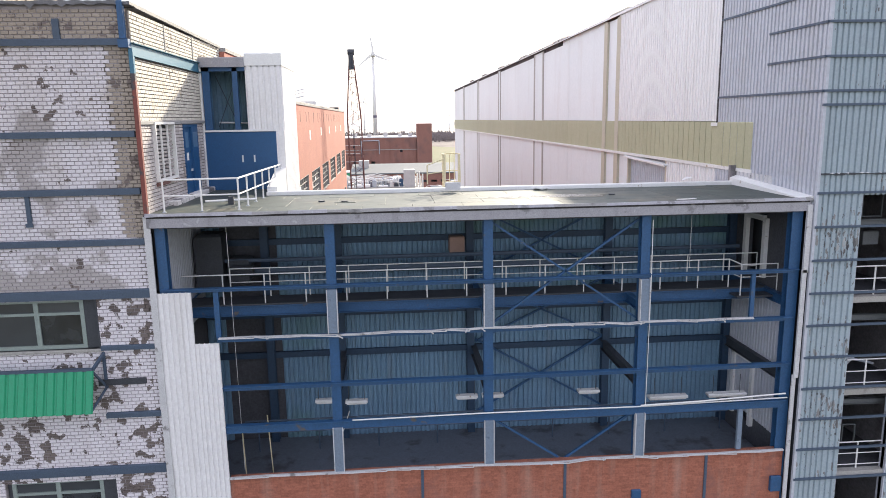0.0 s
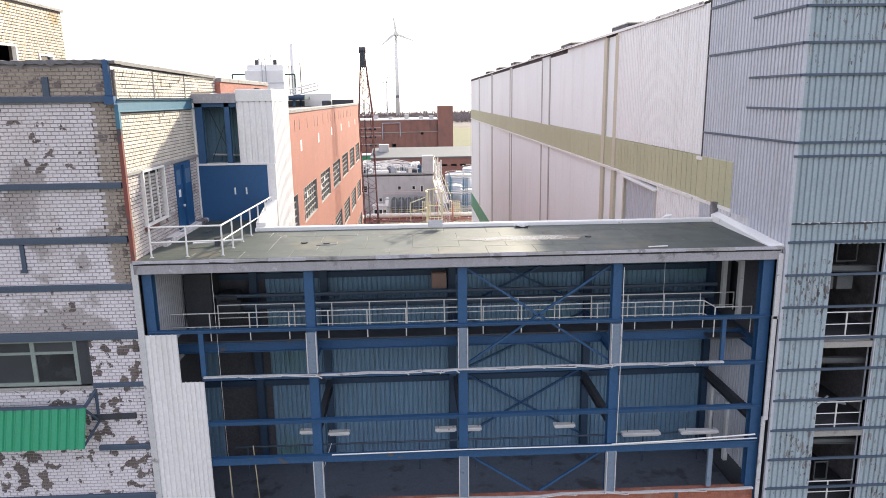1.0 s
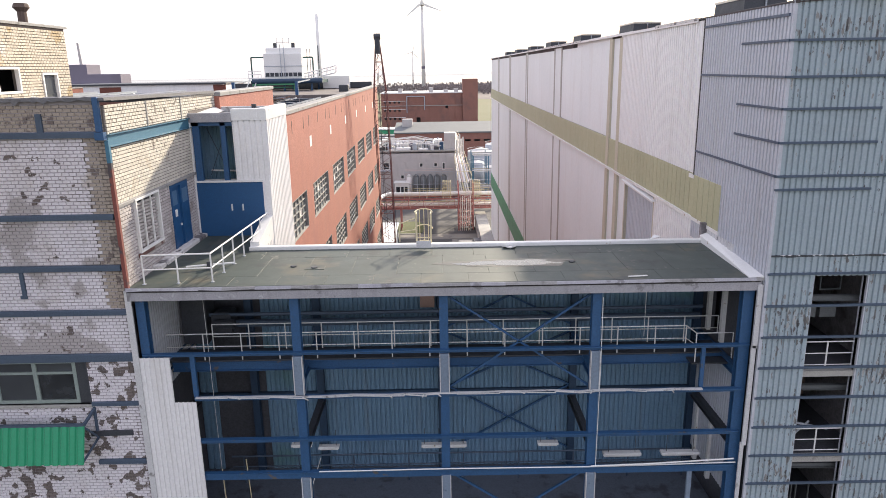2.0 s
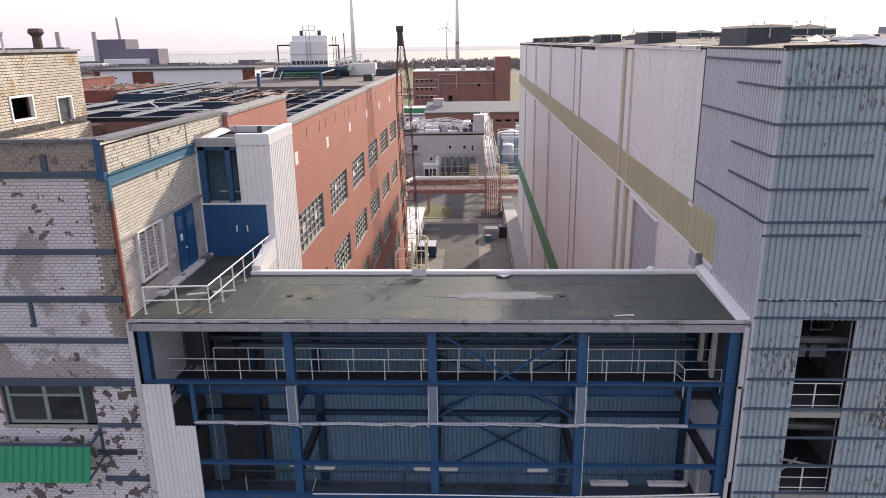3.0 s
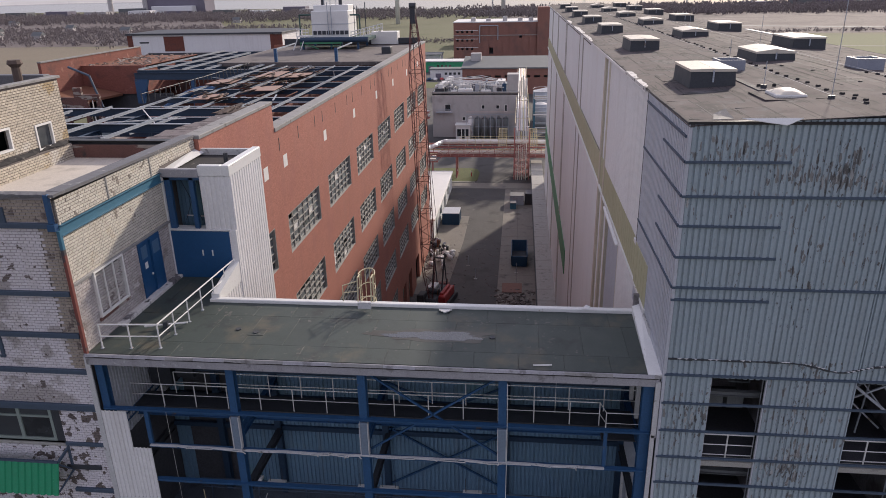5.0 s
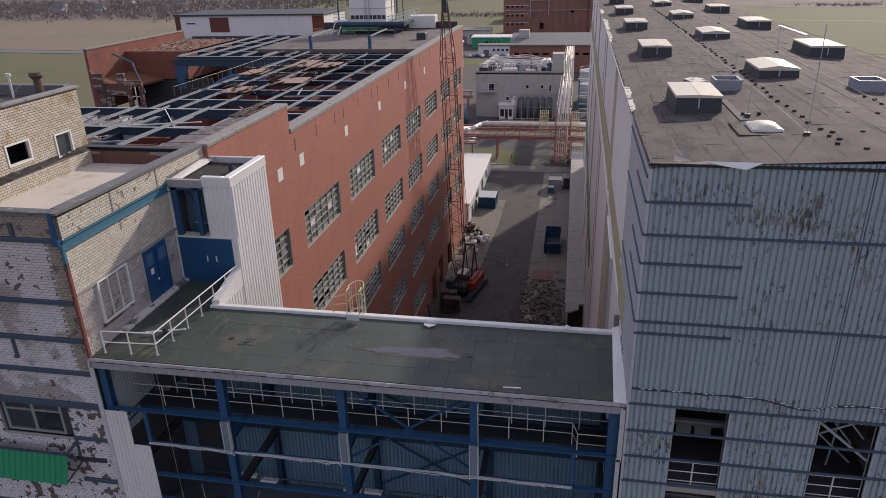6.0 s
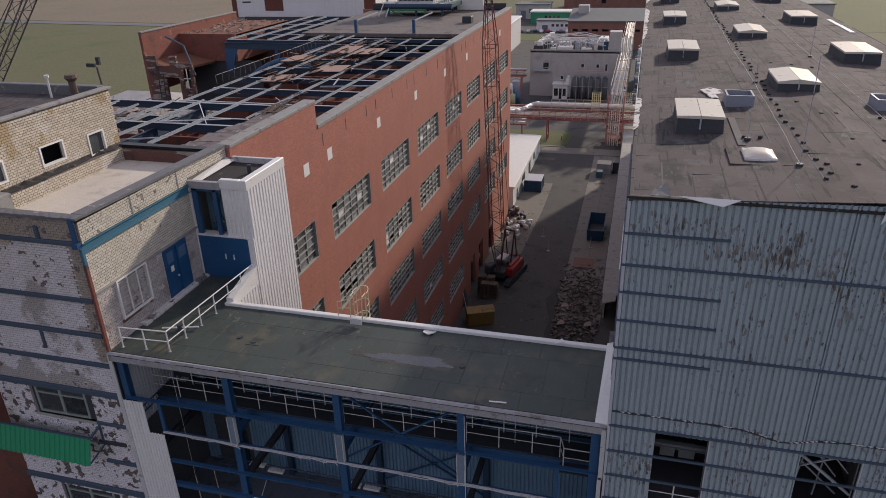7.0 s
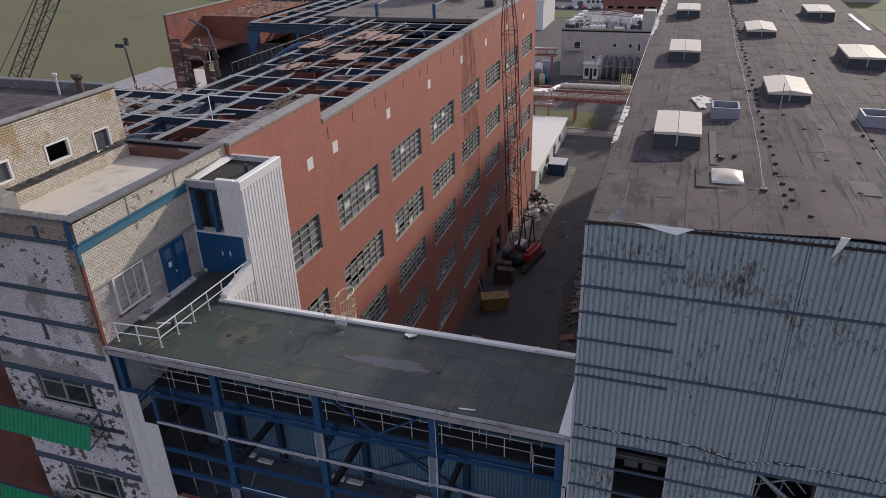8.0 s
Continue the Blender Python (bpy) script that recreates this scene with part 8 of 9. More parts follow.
for k in range(26):
    part("bracket", MB().tube((-10.5 + 2 * k, 177.9, 6.1), (-10.5 + 2 * k, 177.9, 7.5), 0.06, 5).beam((-10.5 + 2 * k, 177.9, 6.1), (-10.5 + 2 * k, 178.4, 6.1), 0.1), M["pale_rail"], pb)
for k in range(11):
    part("saddle", MB().beam((-9 + 4.4 * k, 178.4, 8.4), (-9 + 4.4 * k, 178.4, 9.2), 0.14).beam((-9 + 4.4 * k, 178.4, 9.0), (-9 + 4.4 * k, 181.8, 9.0), 0.14), M["pale_rail"], pb)
for k in range(14):
    part("guard_post", MB().tube((-13 - 0.9 * k, 170.6, 6.2), (-13 - 0.9 * k, 170.6, 7.4), 0.05, 5), M["pale_rail"], pb)
part("guard_rail", MB().tube((-25, 170.6, 7.4), (-11.4, 170.6, 7.4), 0.06, 5).tube((-25, 170.6, 6.8), (-11.4, 170.6, 6.8), 0.05, 5), M["pale_rail"], pb)
for z in (10.6, 11.2):
    part("handrail", MB().tube((-6, 178.2, z), (16, 178.2, z), 0.05, 5), M["pale_yellow"], pb)
for k in range(12):
    part("handrail_post", MB().tube((-6 + 2 * k, 178.2, 8.6), (-6 + 2 * k, 178.2, 11.2), 0.05, 5), M["pale_yellow"], pb)
tower = thing("pipe_tower", "red steel support tower with stairs under the pipe crossing", "steel tower", (10, 180, 0))
for x in (8.1, 11.9):
    for y in (177.6, 182.4):
        part("leg", MB().beam((x, y, 0), (x, y, 12.5), 0.3), M["pipe_red"], tower)
for k in range(5):
    z = 1.2 + 1.6 * k
    part("brace", MB().beam((8.1, 177.6, z), (11.9, 177.6, z + 1.6 if k % 2 else z), 0.14), M["pipe_red"], tower)
    part("landing", MB().box(8.1, 11.9, 177.6, 182.4, z, z + 0.08), M["pipe_red"], tower)
for k in range(6):
    z = 0.6 + 1.5 * k
    for y in (177.6, 182.4):
        part("brace", MB().beam((8.1, y, z), (11.9, y, z + 1.5), 0.1), M["pipe_red"], tower)
        part("brace", MB().beam((11.9, y, z), (8.1, y, z + 1.5), 0.1), M["pipe_red"], tower)
    part("stair_flight", MB().beam((8.5, 178.4, z), (11.5, 178.4, z + 1.5), 0.7, 0.1).tube((8.5, 178.0, z + 1), (11.5, 178.0, z + 2.5), 0.05, 5), M["pale_rail"], tower)
    part("riser", MB().tube((8.6 + 0.5 * k, 177.2, 0), (8.6 + 0.5 * k, 177.2, 8.6 + 0.5 * (k % 3)), 0.12, 6), M["aluminium" if k % 2 else "pale_rail"], tower)
for x in (4.7, 12.3):
    for z in (9.2, 10.4, 11.5, 12.3, 13.0):
        part("cage_rail", MB().path([(x - 0.6, 177.6, z), (x + 1.4, 177.6, z), (x + 1.4, 179.6, z), (x - 0.6, 179.6, z), (x - 0.6, 177.6, z)], 0.05, 5), M["pale_yellow"], tower)
    for q in (-0.6, -0.1, 0.4, 0.9, 1.4):
        part("cage_post", MB().tube((x + q, 177.6, 8.6), (x + q, 177.6, 13), 0.05, 5), M["pale_yellow"], tower)
        part("cage_post", MB().tube((x + q, 179.6, 8.6), (x + q, 179.6, 13), 0.05, 5), M["pale_yellow"], tower)
rack = thing("pipe_rack", "long pipe rack with bundles of pale pipes running to the back", "pipe rack", (10, 250, 0))
for k in range(9):
    y = 186 + 16 * k
    for x in (8.4, 11.6):
        part("post", MB().beam((x, y, 0), (x, y, 12), 0.3), M["grey_steel"], rack)
    for z in (9, 12):
        part("crossbar", MB().beam((8.3, y, z), (11.7, y, z), 0.3), M["grey_steel"], rack)
for k, (x, r, m) in enumerate(((8.7, 0.24, "aluminium"), (9.3, 0.18, "pale_rail"), (9.8, 0.3, "aluminium"), (10.4, 0.14, "pale_yellow"), (10.8, 0.22, "aluminium"), (11.3, 0.12, "pale_rail"))):
    smooth(part("pipe", MB().tube((x, 180, 12.4), (x + 0.1, 320, 12.6), r, 8), M[m], rack))
for y in (188, 204, 220, 236):
    part("platform", MB().box(8.1, 12.0, y, y + 1.2, 11.7, 11.8), M["grey_steel"], rack)
    part("guard", MB().path([(8.1, y, 11.8), (8.1, y, 14.0), (12.0, y, 14.0), (12.0, y, 11.8)], 0.07, 5), M["pale_yellow"], rack)
head = MB()
for k in range(5):
    head.tube((9.2 + 0.55 * k, 236 + 2 * (k % 2), 12), (9.2 + 0.55 * k, 236 + 2 * (k % 2), 18 + 0.8 * (k % 3)), 0.22, 8)
part("riser", head, M["aluminium"], rack, "cluster of upright pale pipes")
for k in range(5):
    smooth(part("pipe", MB().tube((8.6 + 0.6 * k, 183, 9.4), (8.7 + 0.6 * k, 318, 9.4), 0.22, 8), M["pale_yellow" if k == 2 else "aluminium"], rack))
for x in (8.2, 11.8):
    part("handrail", MB().tube((x, 184, 13.6), (x, 318, 13.6), 0.06, 5), M["pale_yellow"], rack)
for x, h in ((-7.0, 1.6), (-3.2, 1.2)):
    hyd = thing("marker_post", "small red and white post on the lawn", "post", (x, 180, 0.1), "lawn posts")
    part("pole", MB().tube((x, 180, 0.1), (x, 180, h), 0.12, 6), M["crane_red"], hyd)
    part("cap", MB().tube((x, 180, h), (x, 180, h + 0.3), 0.16, 6), M["white_paint"], hyd)

# ---- process plant behind the pipe bridge ----
proc = thing("process_building", "pale rendered process building with rooftop machinery", "building", (-6, 245, 0))
ph = [(-15.6, -13.5, 8.6, 11.0), (-3.4, -2.2, 9.3, 10.7), (1.4, 2.6, 9.3, 10.7), (-9.8, -8.6, 5.4, 6.8), (4.2, 5.2, 8.4, 10.8)]
part("wall", wall_mesh("x", 232, 232.4, -19.7, 8.7, 0, 14.7, ph), M["process_wall"], proc)
part("wall", MB().box(-19.7, -19.3, 232.4, 262, 0, 14.7).box(8.3, 8.7, 232.4, 262, 0, 14.7).box(-19.3, 8.3, 261.6, 262, 0, 14.7), M["process_wall"], proc)
part("roof", MB().box(-19.7, 8.7, 232, 262, 14.0, 14.4), M["far_roof"], proc)
part("parapet", MB().soft(-19.9, 8.9, 231.8, 232.4, 14.6, 15.0, 0.05), M["concrete"], proc)
part("stair_head", MB().soft(5.0, 8.7, 233, 238, 14.4, 20.4, 0.05), M["process_wall"], proc)
part("inside", MB().box(-19, 8, 236, 236.2, 0, 14), M["shade_inside"], proc)
for l, h, b, t in ph:
    wf = part("window", wall_mesh("x", 232.05, 232.2, l, h, b, t, [(l + 0.15, h - 0.15, b + 0.15, t - 0.15)]), M["white_paint"], proc)
    part("pane", MB().box(l + 0.15, h - 0.15, 232.1, 232.14, b + 0.15, t - 0.15), DARKGLASS, wf)
part("balcony", MB().box(-18.5, -13, 230.6, 232, 8.2, 8.5), M["grey_steel"], proc)
part("balcony_rail", MB().tube((-18.5, 230.6, 9.5), (-13, 230.6, 9.5), 0.06).tube((-18.5, 230.6, 9.0), (-13, 230.6, 9.0), 0.05), M["grey_steel"], proc)
part("annex", wall_mesh("x", 228, 228.3, -11.6, -7.0, 0, 4.6, [(-11.2, -9.9, 1.0, 3.4), (-9.6, -8.7, 0, 3.4), (-8.4, -7.4, 1.0, 3.4)]), M["white_paint"], proc, "white glazed porch front")
part("annex_roof", MB().soft(-11.9, -6.7, 227.7, 232, 4.6, 4.9, 0.05), M["white_paint"], proc)
part("annex_side", MB().box(-11.6, -11.3, 228.3, 232, 0, 4.6).box(-7.3, -7.0, 228.3, 232, 0, 4.6), M["white_paint"], proc)
part("annex_glass", MB().box(-11.3, -7.2, 228.12, 228.16, 0.1, 3.4), DARKGLASS, proc)
for k in range(9):
    part("tank_frame", MB().beam((-8.2 + 2.0 * k, 228.4, 0), (-8.2 + 2.0 * k, 228.4, 8.2), 0.16), M["grey_steel"], proc, "grey steel frame round the vessels")
for z in (4.1, 8.2):
    part("tank_frame", MB().beam((-8.2, 228.4, z), (7.8, 228.4, z), 0.16), M["grey_steel"], proc, "grey steel frame round the vessels")
part("frame_rail", MB().tube((-8.2, 228.4, 9.2), (7.8, 228.4, 9.2), 0.06, 5).tube((-8.2, 228.4, 8.7), (7.8, 228.4, 8.7), 0.05, 5), M["pale_rail"], proc)
rng = random.Random(50)
for k in range(16):
    x, y = -18 + 1.45 * k, 234 + rng.uniform(0, 12)
    h = rng.uniform(0.8, 2.6)
    m = M[rng.choice(("aluminium", "grey_steel", "white_paint", "far_dark"))]
    if rng.random() < 0.5:
        u = thing("roof_machine", "grey ventilation unit on the process roof", "machine", (x, y, 14.4), "roof machines")
        part("body", MB().soft(x - 0.9, x + 0.9, y - 0.7, y + 0.7, 14.4, 14.4 + h, 0.1), m, u)
        part("hood", MB().tube((x, y, 14.4 + h), (x, y, 15.0 + h), 0.35, 8), M["grey_steel"], u)
    else:
        u = thing("roof_tank", "horizontal pale vessel on the process roof", "tank", (x, y, 14.4), "roof machines")
        smooth(part("vessel", MB().tube((x - 1.5, y, 15.6), (x + 1.5, y, 15.6), 0.7, 10), M["aluminium"], u))
        for s in (-1, 1):
            part("saddle", MB().box(x + s - 0.15, x + s + 0.15, y - 0.5, y + 0.5, 14.4, 15.3), M["grey_steel"], u)
pipes = thing("roof_pipework", "tangle of pale pipes and frames over the process roof", "pipework", (-6, 245, 14.4))
for k in range(14):
    y = 233.5 + 1.4 * k
    part("pipe", MB().path([(-18 + rng.uniform(0, 4), y, 16 + rng.uniform(0, 2)), (-6 + rng.uniform(-3, 3), y, 16.5 + rng.uniform(0, 1.5)), (4, y + rng.uniform(-1, 1), 16.2)], 0.12, 5), M["aluminium"], pipes)
    part("stand", MB().beam((-14 + 1.3 * k, 234 + (k % 5), 14.4), (-14 + 1.3 * k, 234 + (k % 5), 17.8), 0.15), M["grey_steel"], pipes)
for k in range(7):
    x, y = -17.2 + 0.25 * k, 233.8 + 3.4 * k
    fan = thing("roof_fan", "white round cooling fan on a dark frame", "fan", (x, y, 14.4), "roof cooling fans")
    part("frame", MB().box(x - 1.5, x + 1.5, y - 1.4, y + 1.4, 14.6, 16.0), M["dark_steel"], fan)
    part("leg", MB().beam((x - 1.2, y - 1.2, 14.4), (x - 1.2, y - 1.2, 14.7), 0.2), M["dark_steel"], fan)
    part("cowl", MB().tube((x + 0.2, y, 16.0), (x + 0.2, y, 17.3), 1.0, 14, 0.9), M["white_paint"], fan)
rng = random.Random(52)
for k, (x0, x1, y0, y1, h, m) in enumerate(((-13.5, -11.8, 233.2, 234.4, 1.0, "white_paint"), (-11.2, -6.4, 233, 236, 1.3, "white_paint"), (-10.8, -7.0, 237, 240, 2.2, "aluminium"), (-5.6, -4.2, 233.6, 235, 2.6, "grey_steel"), (-3.6, -0.4, 233.2, 235, 0.9, "white_paint"), (-3.0, 1.2, 238, 241, 2.0, "grey_steel"), (0.4, 1.4, 233.4, 234.4, 2.9, "aluminium"), (2.0, 3.0, 233.4, 235, 1.6, "dark_steel"), (3.4, 4.8, 233.2, 234.4, 3.0, "blue_box"), (-15.4, -14.2, 240, 243, 2.2, "dark_steel"), (1.6, 4.2, 240, 246, 3.1, "white_paint"))):
    u = thing("roof_unit", "boxy pale plant unit on the process roof" if m != "dark_steel" else "boxy dark plant unit on the process roof", "machine", ((x0 + x1) / 2, (y0 + y1) / 2, 14.4), "roof machines")
    part("body", MB().soft(x0, x1, y0, y1, 14.4, 14.4 + h, 0.12), M[m], u)
    part("outlet", MB().tube(((x0 + x1) / 2, (y0 + y1) / 2, 14.4 + h), ((x0 + x1) / 2, (y0 + y1) / 2, 14.9 + h), 0.28, 8), M["grey_steel"], u)
for k in range(26):
    x = -18 + 1.02 * k
    part("riser", MB().path([(x, 233 + rng.uniform(0, 5), 14.4), (x, 233 + rng.uniform(0, 5), 15.4 + rng.uniform(0, 2.4)), (x + rng.uniform(-1.4, 1.4), 236 + rng.uniform(0, 5), 15.6 + rng.uniform(0, 2))], rng.uniform(0.06, 0.16), 5), M[rng.choice(("aluminium", "white_metal", "dark_steel", "grey_steel"))], pipes)
pc = thing("pipe_crossing", "short red pipe crossing leading to the process building", "pipe bridge", (-25, 226, 0))
for y in (224.5, 226.5):
    for z in (7.6, 9.6):
        part("chord", MB().beam((-36, y, z), (-19.8, y, z), 0.3), M["pipe_red"], pc)
    for k in range(7):
        part("strut", MB().beam((-35.5 + 2.5 * k, y, 7.6), (-35.5 + 2.5 * k, y, 9.6), 0.16), M["pipe_red"], pc)
    part("post", MB().beam((-21.4, y, 0), (-21.4, y, 7.6), 0.35), M["pipe_red"], pc)
part("deck", MB().box(-36, -19.8, 224.5, 226.5, 9.7, 9.9), M["process_wall"], pc)
smooth(part("pipe", MB().tube((-36, 225.2, 8.4), (-19.8, 225.2, 8.4), 0.35, 8), M["aluminium"], pc))
for k, (x, y, r, h, m) in enumerate(((-26.5, 219, 1.1, 4.0, "teal_beam"), (-24.3, 218, 1.0, 4.6, "far_roof"), (-22.6, 216, 0.9, 3.6, "olive"), (-24.8, 222, 1.2, 5.6, "white_paint"), (-21.6, 220, 0.8, 4.0, "teal_beam"))):
    tk = thing("small_tank", "small upright tank by the process building", "tank", (x, y, 0), "small upright tanks")
    smooth(part("shell", MB().tube((x, y, 0), (x, y, h), r, 14), M[m], tk))
    part("head", MB().tube((x, y, h), (x, y, h + 0.4), r, 14, r * 0.3), M[m], tk)
for k in range(6):
    x = -6.8 + 2.3 * k
    tk = thing("silo_tank", "upright pale process vessel with a rounded head" if k < 2 else "upright weathered process vessel", "tank", (x, 229, 0), "upright vessels")
    smooth(part("shell", MB().tube((x, 229.6, 0.5), (x, 229.6, 6.6), 0.95, 14), M["aluminium" if k < 1 else "far_roof"], tk))
    smooth(part("head", MB().tube((x, 229.6, 6.6), (x, 229.6, 7.3), 0.95, 14, 0.35), M["aluminium" if k < 1 else "far_roof"], tk))
    part("leg", MB().beam((x - 0.6, 229.3, 0), (x - 0.6, 229.3, 0.6), 0.15), M["dark_steel"], tk)
for k, (x, y, r, h) in enumerate(((19, 262, 5, 11), (27, 275, 5.5, 12), (16.5, 245, 2.6, 9), (21, 240, 2.2, 8), (-27, 226, 1.6, 6), (-24, 230, 1.4, 5))):
    tk = thing("storage_tank", "grey storage tank with a low cone roof and a stair", "tank", (x, y, 0), "storage tanks")
    smooth(part("shell", MB().tube((x, y, 0), (x, y, h), r, 24), M["grey_steel"], tk))
    part("roof", MB().tube((x, y, h), (x, y, h + r * 0.25), r, 24, 0.2), M["flashing"], tk)
    part("handrail", MB().path([(x + r * math.cos(a), y + r * math.sin(a), h + 0.9) for a in [0.5236 * i for i in range(13)]], 0.05, 5), M["white_metal"], tk)
fr = thing("plant_frame", "open steel plant frame full of small pipes", "steel frame", (16, 225, 0))
for x in (13.8, 18.5, 23):
    for y in (214, 222, 230):
        part("post", MB().beam((x, y, 0), (x, y, 15), 0.3), M["teal_beam"], fr)
for z in (5, 10, 15):
    for y in (214, 222, 230):
        part("beam", MB().beam((13.8, y, z), (23, y, z), 0.3), M["grey_steel"], fr)
    part("pipe", MB().tube((13.4, 213.6, z + 0.6), (24, 213.6, z + 0.6), 0.2, 6), M["aluminium"], fr)
    part("rail", MB().tube((13.4, 213.4, z + 1.2), (24, 213.4, z + 1.2), 0.06, 5), M["pale_yellow"], fr)

# ---- brick works further back ----
lb = thing("brick_workshop", "low red brick workshop with a wide grey roof", "building", (5, 345, 0))
part("wall", wall_mesh("x", 330, 330.5, -17.6, 45, 0, 12.2, [(-16 + 4.5 * k, -13.2 + 4.5 * k, 7.6, 8.6) for k in range(12)]), M["far_brick"], lb)
part("wall", MB().box(-17.6, -17.1, 330.5, 353, 0, 12.2), M["far_brick"], lb)
part("roof", MB().prism([(-18, 329.6, 12.2), (-18, 354, 15.2), (-18, 354, 14.4), (-18, 329.6, 11.6)], (64, 0, 0)), M["far_roof"], lb)
part("inside", MB().box(-16, 44, 334, 334.3, 0, 12), M["shade_inside"], lb)
part("roof_house", MB().soft(-14.5, -9.6, 343, 348, 13.2, 17.4, 0.1), M["process_wall"], lb)
fb = thing("brick_block", "large red brick works building with a square tower", "building", (-2, 495, 0))
fbh = [(-33.5 + 3.2 * k, -32 + 3.2 * k, z, z + 1.4) for k in range(4) for z in (7.5, 13, 18.4)] + [(-12, -9, 5, 9), (8, 10, 15, 17)]
part("wall", wall_mesh("x", 480, 480.6, -35.4, 20, 0, 24.9, fbh), M["far_brick"], fb)
part("wall", MB().box(-35.4, -34.8, 480.6, 520, 0, 24.9).box(19.4, 20, 480.6, 520, 0, 24.9), M["far_brick"], fb)
part("inside", MB().box(-34, 19, 484, 484.4, 0, 24), M["shade_inside"], fb)
for k in range(9):
    part("pilaster", MB().box(-16.5 + 4.4 * k, -16.1 + 4.4 * k, 479.7, 480.0, 2, 24.6), M["far_brick"], fb)
part("ledge", MB().box(-35.5, 20, 479.6, 480.0, 16.6, 17.0), M["concrete"], fb)
for x, h in ((-24, 2.5), (-14, 1.6), (-3, 3.0), (7, 1.8), (14, 2.2)):
    part("roof_unit", MB().soft(x, x + 3, 484, 488, 25.4, 25.5 + h, 0.1), M["process_wall"], fb)
part("facade_pipe", MB().path([(-18, 479.4, 12), (-18, 479.4, 23), (-6, 479.4, 23), (-6, 479.4, 14)], 0.3, 6), M["grey_steel"], fb)
part("roof", MB().soft(-35.8, 20.2, 479.8, 520, 24.9, 25.5, 0.1), M["white_paint"], fb)
part("tower", MB().soft(19.8, 30, 478, 492, 0, 34.0, 0.2), M["far_brick"], fb, "square red brick tower")
for k, z in enumerate((7.5, 13, 18.4)):
    part("lintel", MB().box(-34, -19, 479.9, 480.0, z + 1.45, z + 1.7), M["white_paint"], fb)
for k, (x0, x1, y0, y1, h, m, lab) in enumerate(((-48, -20, 420, 432, 6, "green_sheet", "low shed with a green front"), (-40, -21, 388, 396, 5, "white_sheet", "long white lorry trailer shed"), (-63, -41.5, 316, 345, 12, "white_sheet", "white factory hall building beside the car park"), (-60, -40, 440, 455, 8, "process_wall", "pale low workshop beside the yard"), (-42, -24, 600, 640, 14, "red_brick_front", "distant red brick shed"), (60, 110, 420, 470, 10, "process_wall", "pale low factory hall"), (34, 60, 380, 400, 9, "far_roof", "grey low factory hall"), (70, 120, 560, 600, 12, "red_brick_front", "distant red brick hall"))):
    b = thing("outbuilding", lab, "building", ((x0 + x1) / 2, y0, 0), "works outbuildings")
    part("body", MB().box(x0, x1, y0, y1, 0, h), M[m], b)
    part("roof", MB().soft(x0 - 0.5, x1 + 0.5, y0 - 0.5, y1 + 0.5, h, h + 0.6, 0.1), M["far_roof" if k % 2 else "white_paint"], b)
    part("door", MB().box(x0 + 3, x0 + 6, y0 - 0.06, y0, 0, h * 0.6), M["far_dark"], b)
    for q in range(4):
        part("window", MB().box(x0 + 8 + 2.4 * q, x0 + 9.4 + 2.4 * q, y0 - 0.05, y0, h * 0.45, h * 0.7), DARKGLASS, b)


def car(x, y, m, label):
    c = thing("car", label, "car", (x, y, 0.03), "parked cars")
    part("body", MB().prism([(x - 0.85, y - 2.1, 0.35), (x - 0.85, y + 2.1, 0.35), (x - 0.85, y + 2.1, 0.85), (x - 0.85, y + 1.1, 0.95), (x - 0.85, y + 0.5, 1.45), (x - 0.85, y - 1.2, 1.45), (x - 0.85, y - 1.9, 0.95), (x - 0.85, y - 2.1, 0.85)], (1.7, 0, 0)), m, c)
    part("window", MB().box(x - 0.87, x + 0.87, y - 1.1, y + 0.45, 1.0, 1.35), DARKGLASS, c)
    for a in (-0.8, 0.62):
        for b in (-1.3, 1.3):
            part("wheel", MB().tube((x + a, y + b, 0.34), (x + a + 0.2, y + b, 0.34), 0.33, 10), M["dark_steel"], c)


for k in range(9):
    car(-50 + 3.4 * k, 382 + (k % 2) * 0.4, M[("white_paint", "far_dark", "flashing", "blue_box", "white_paint", "crane_red", "flashing", "far_dark", "white_paint")[k]], ("white", "black", "silver", "dark blue", "white", "red", "silver", "black", "white")[k] + " car parked on the works yard")


# ---- wind turbines, chimneys, power station, harbour ----
def turbine(x, y, h, r, blade, turn, label):
    t = thing("wind_turbine", label, "wind turbine", (x, y, 0), "wind turbines")
    smooth(part("tower", MB().tube((x, y, 0), (x, y, h), r, 16, r * 0.6), M["white_paint"], t))
    part("stripe", MB().tube((x, y, h * 0.28), (x, y, h * 0.31), r * 1.02 * 0.9, 16), M["far_dark"], t)
    part("nacelle", MB().soft(x - r * 0.9, x + r * 0.9, y - r * 2, y + r * 2.5, h - r * 0.9, h + r * 1.2, r * 0.3), M["white_paint"], t)
    part("hub", MB().tube((x, y - r * 3, h), (x, y - r * 2, h), r * 0.7, 10), M["white_paint"], t)
    for k in range(3):
        a = radians(turn + 120 * k)
        e = Vector((x + blade * math.sin(a), y - r * 2.5, h + blade * math.cos(a)))
        o = Vector((x, y - r * 2.5, h))
        s = Vector((math.cos(a), 0, -math.sin(a)))
        m1 = o + (e - o) * 0.22
        part("blade", MB().prism([o + s * r * 0.3, m1 + s * r * 0.75, e + s * r * 0.1, e - s * r * 0.1, m1 - s * r * 0.35, o - s * r * 0.3], (0, -r * 0.3, 0)), M["white_paint"], t)


turbine(-20.5, 1200, 143.5, 3.6, 34, -8, "tall white wind turbine with three blades")
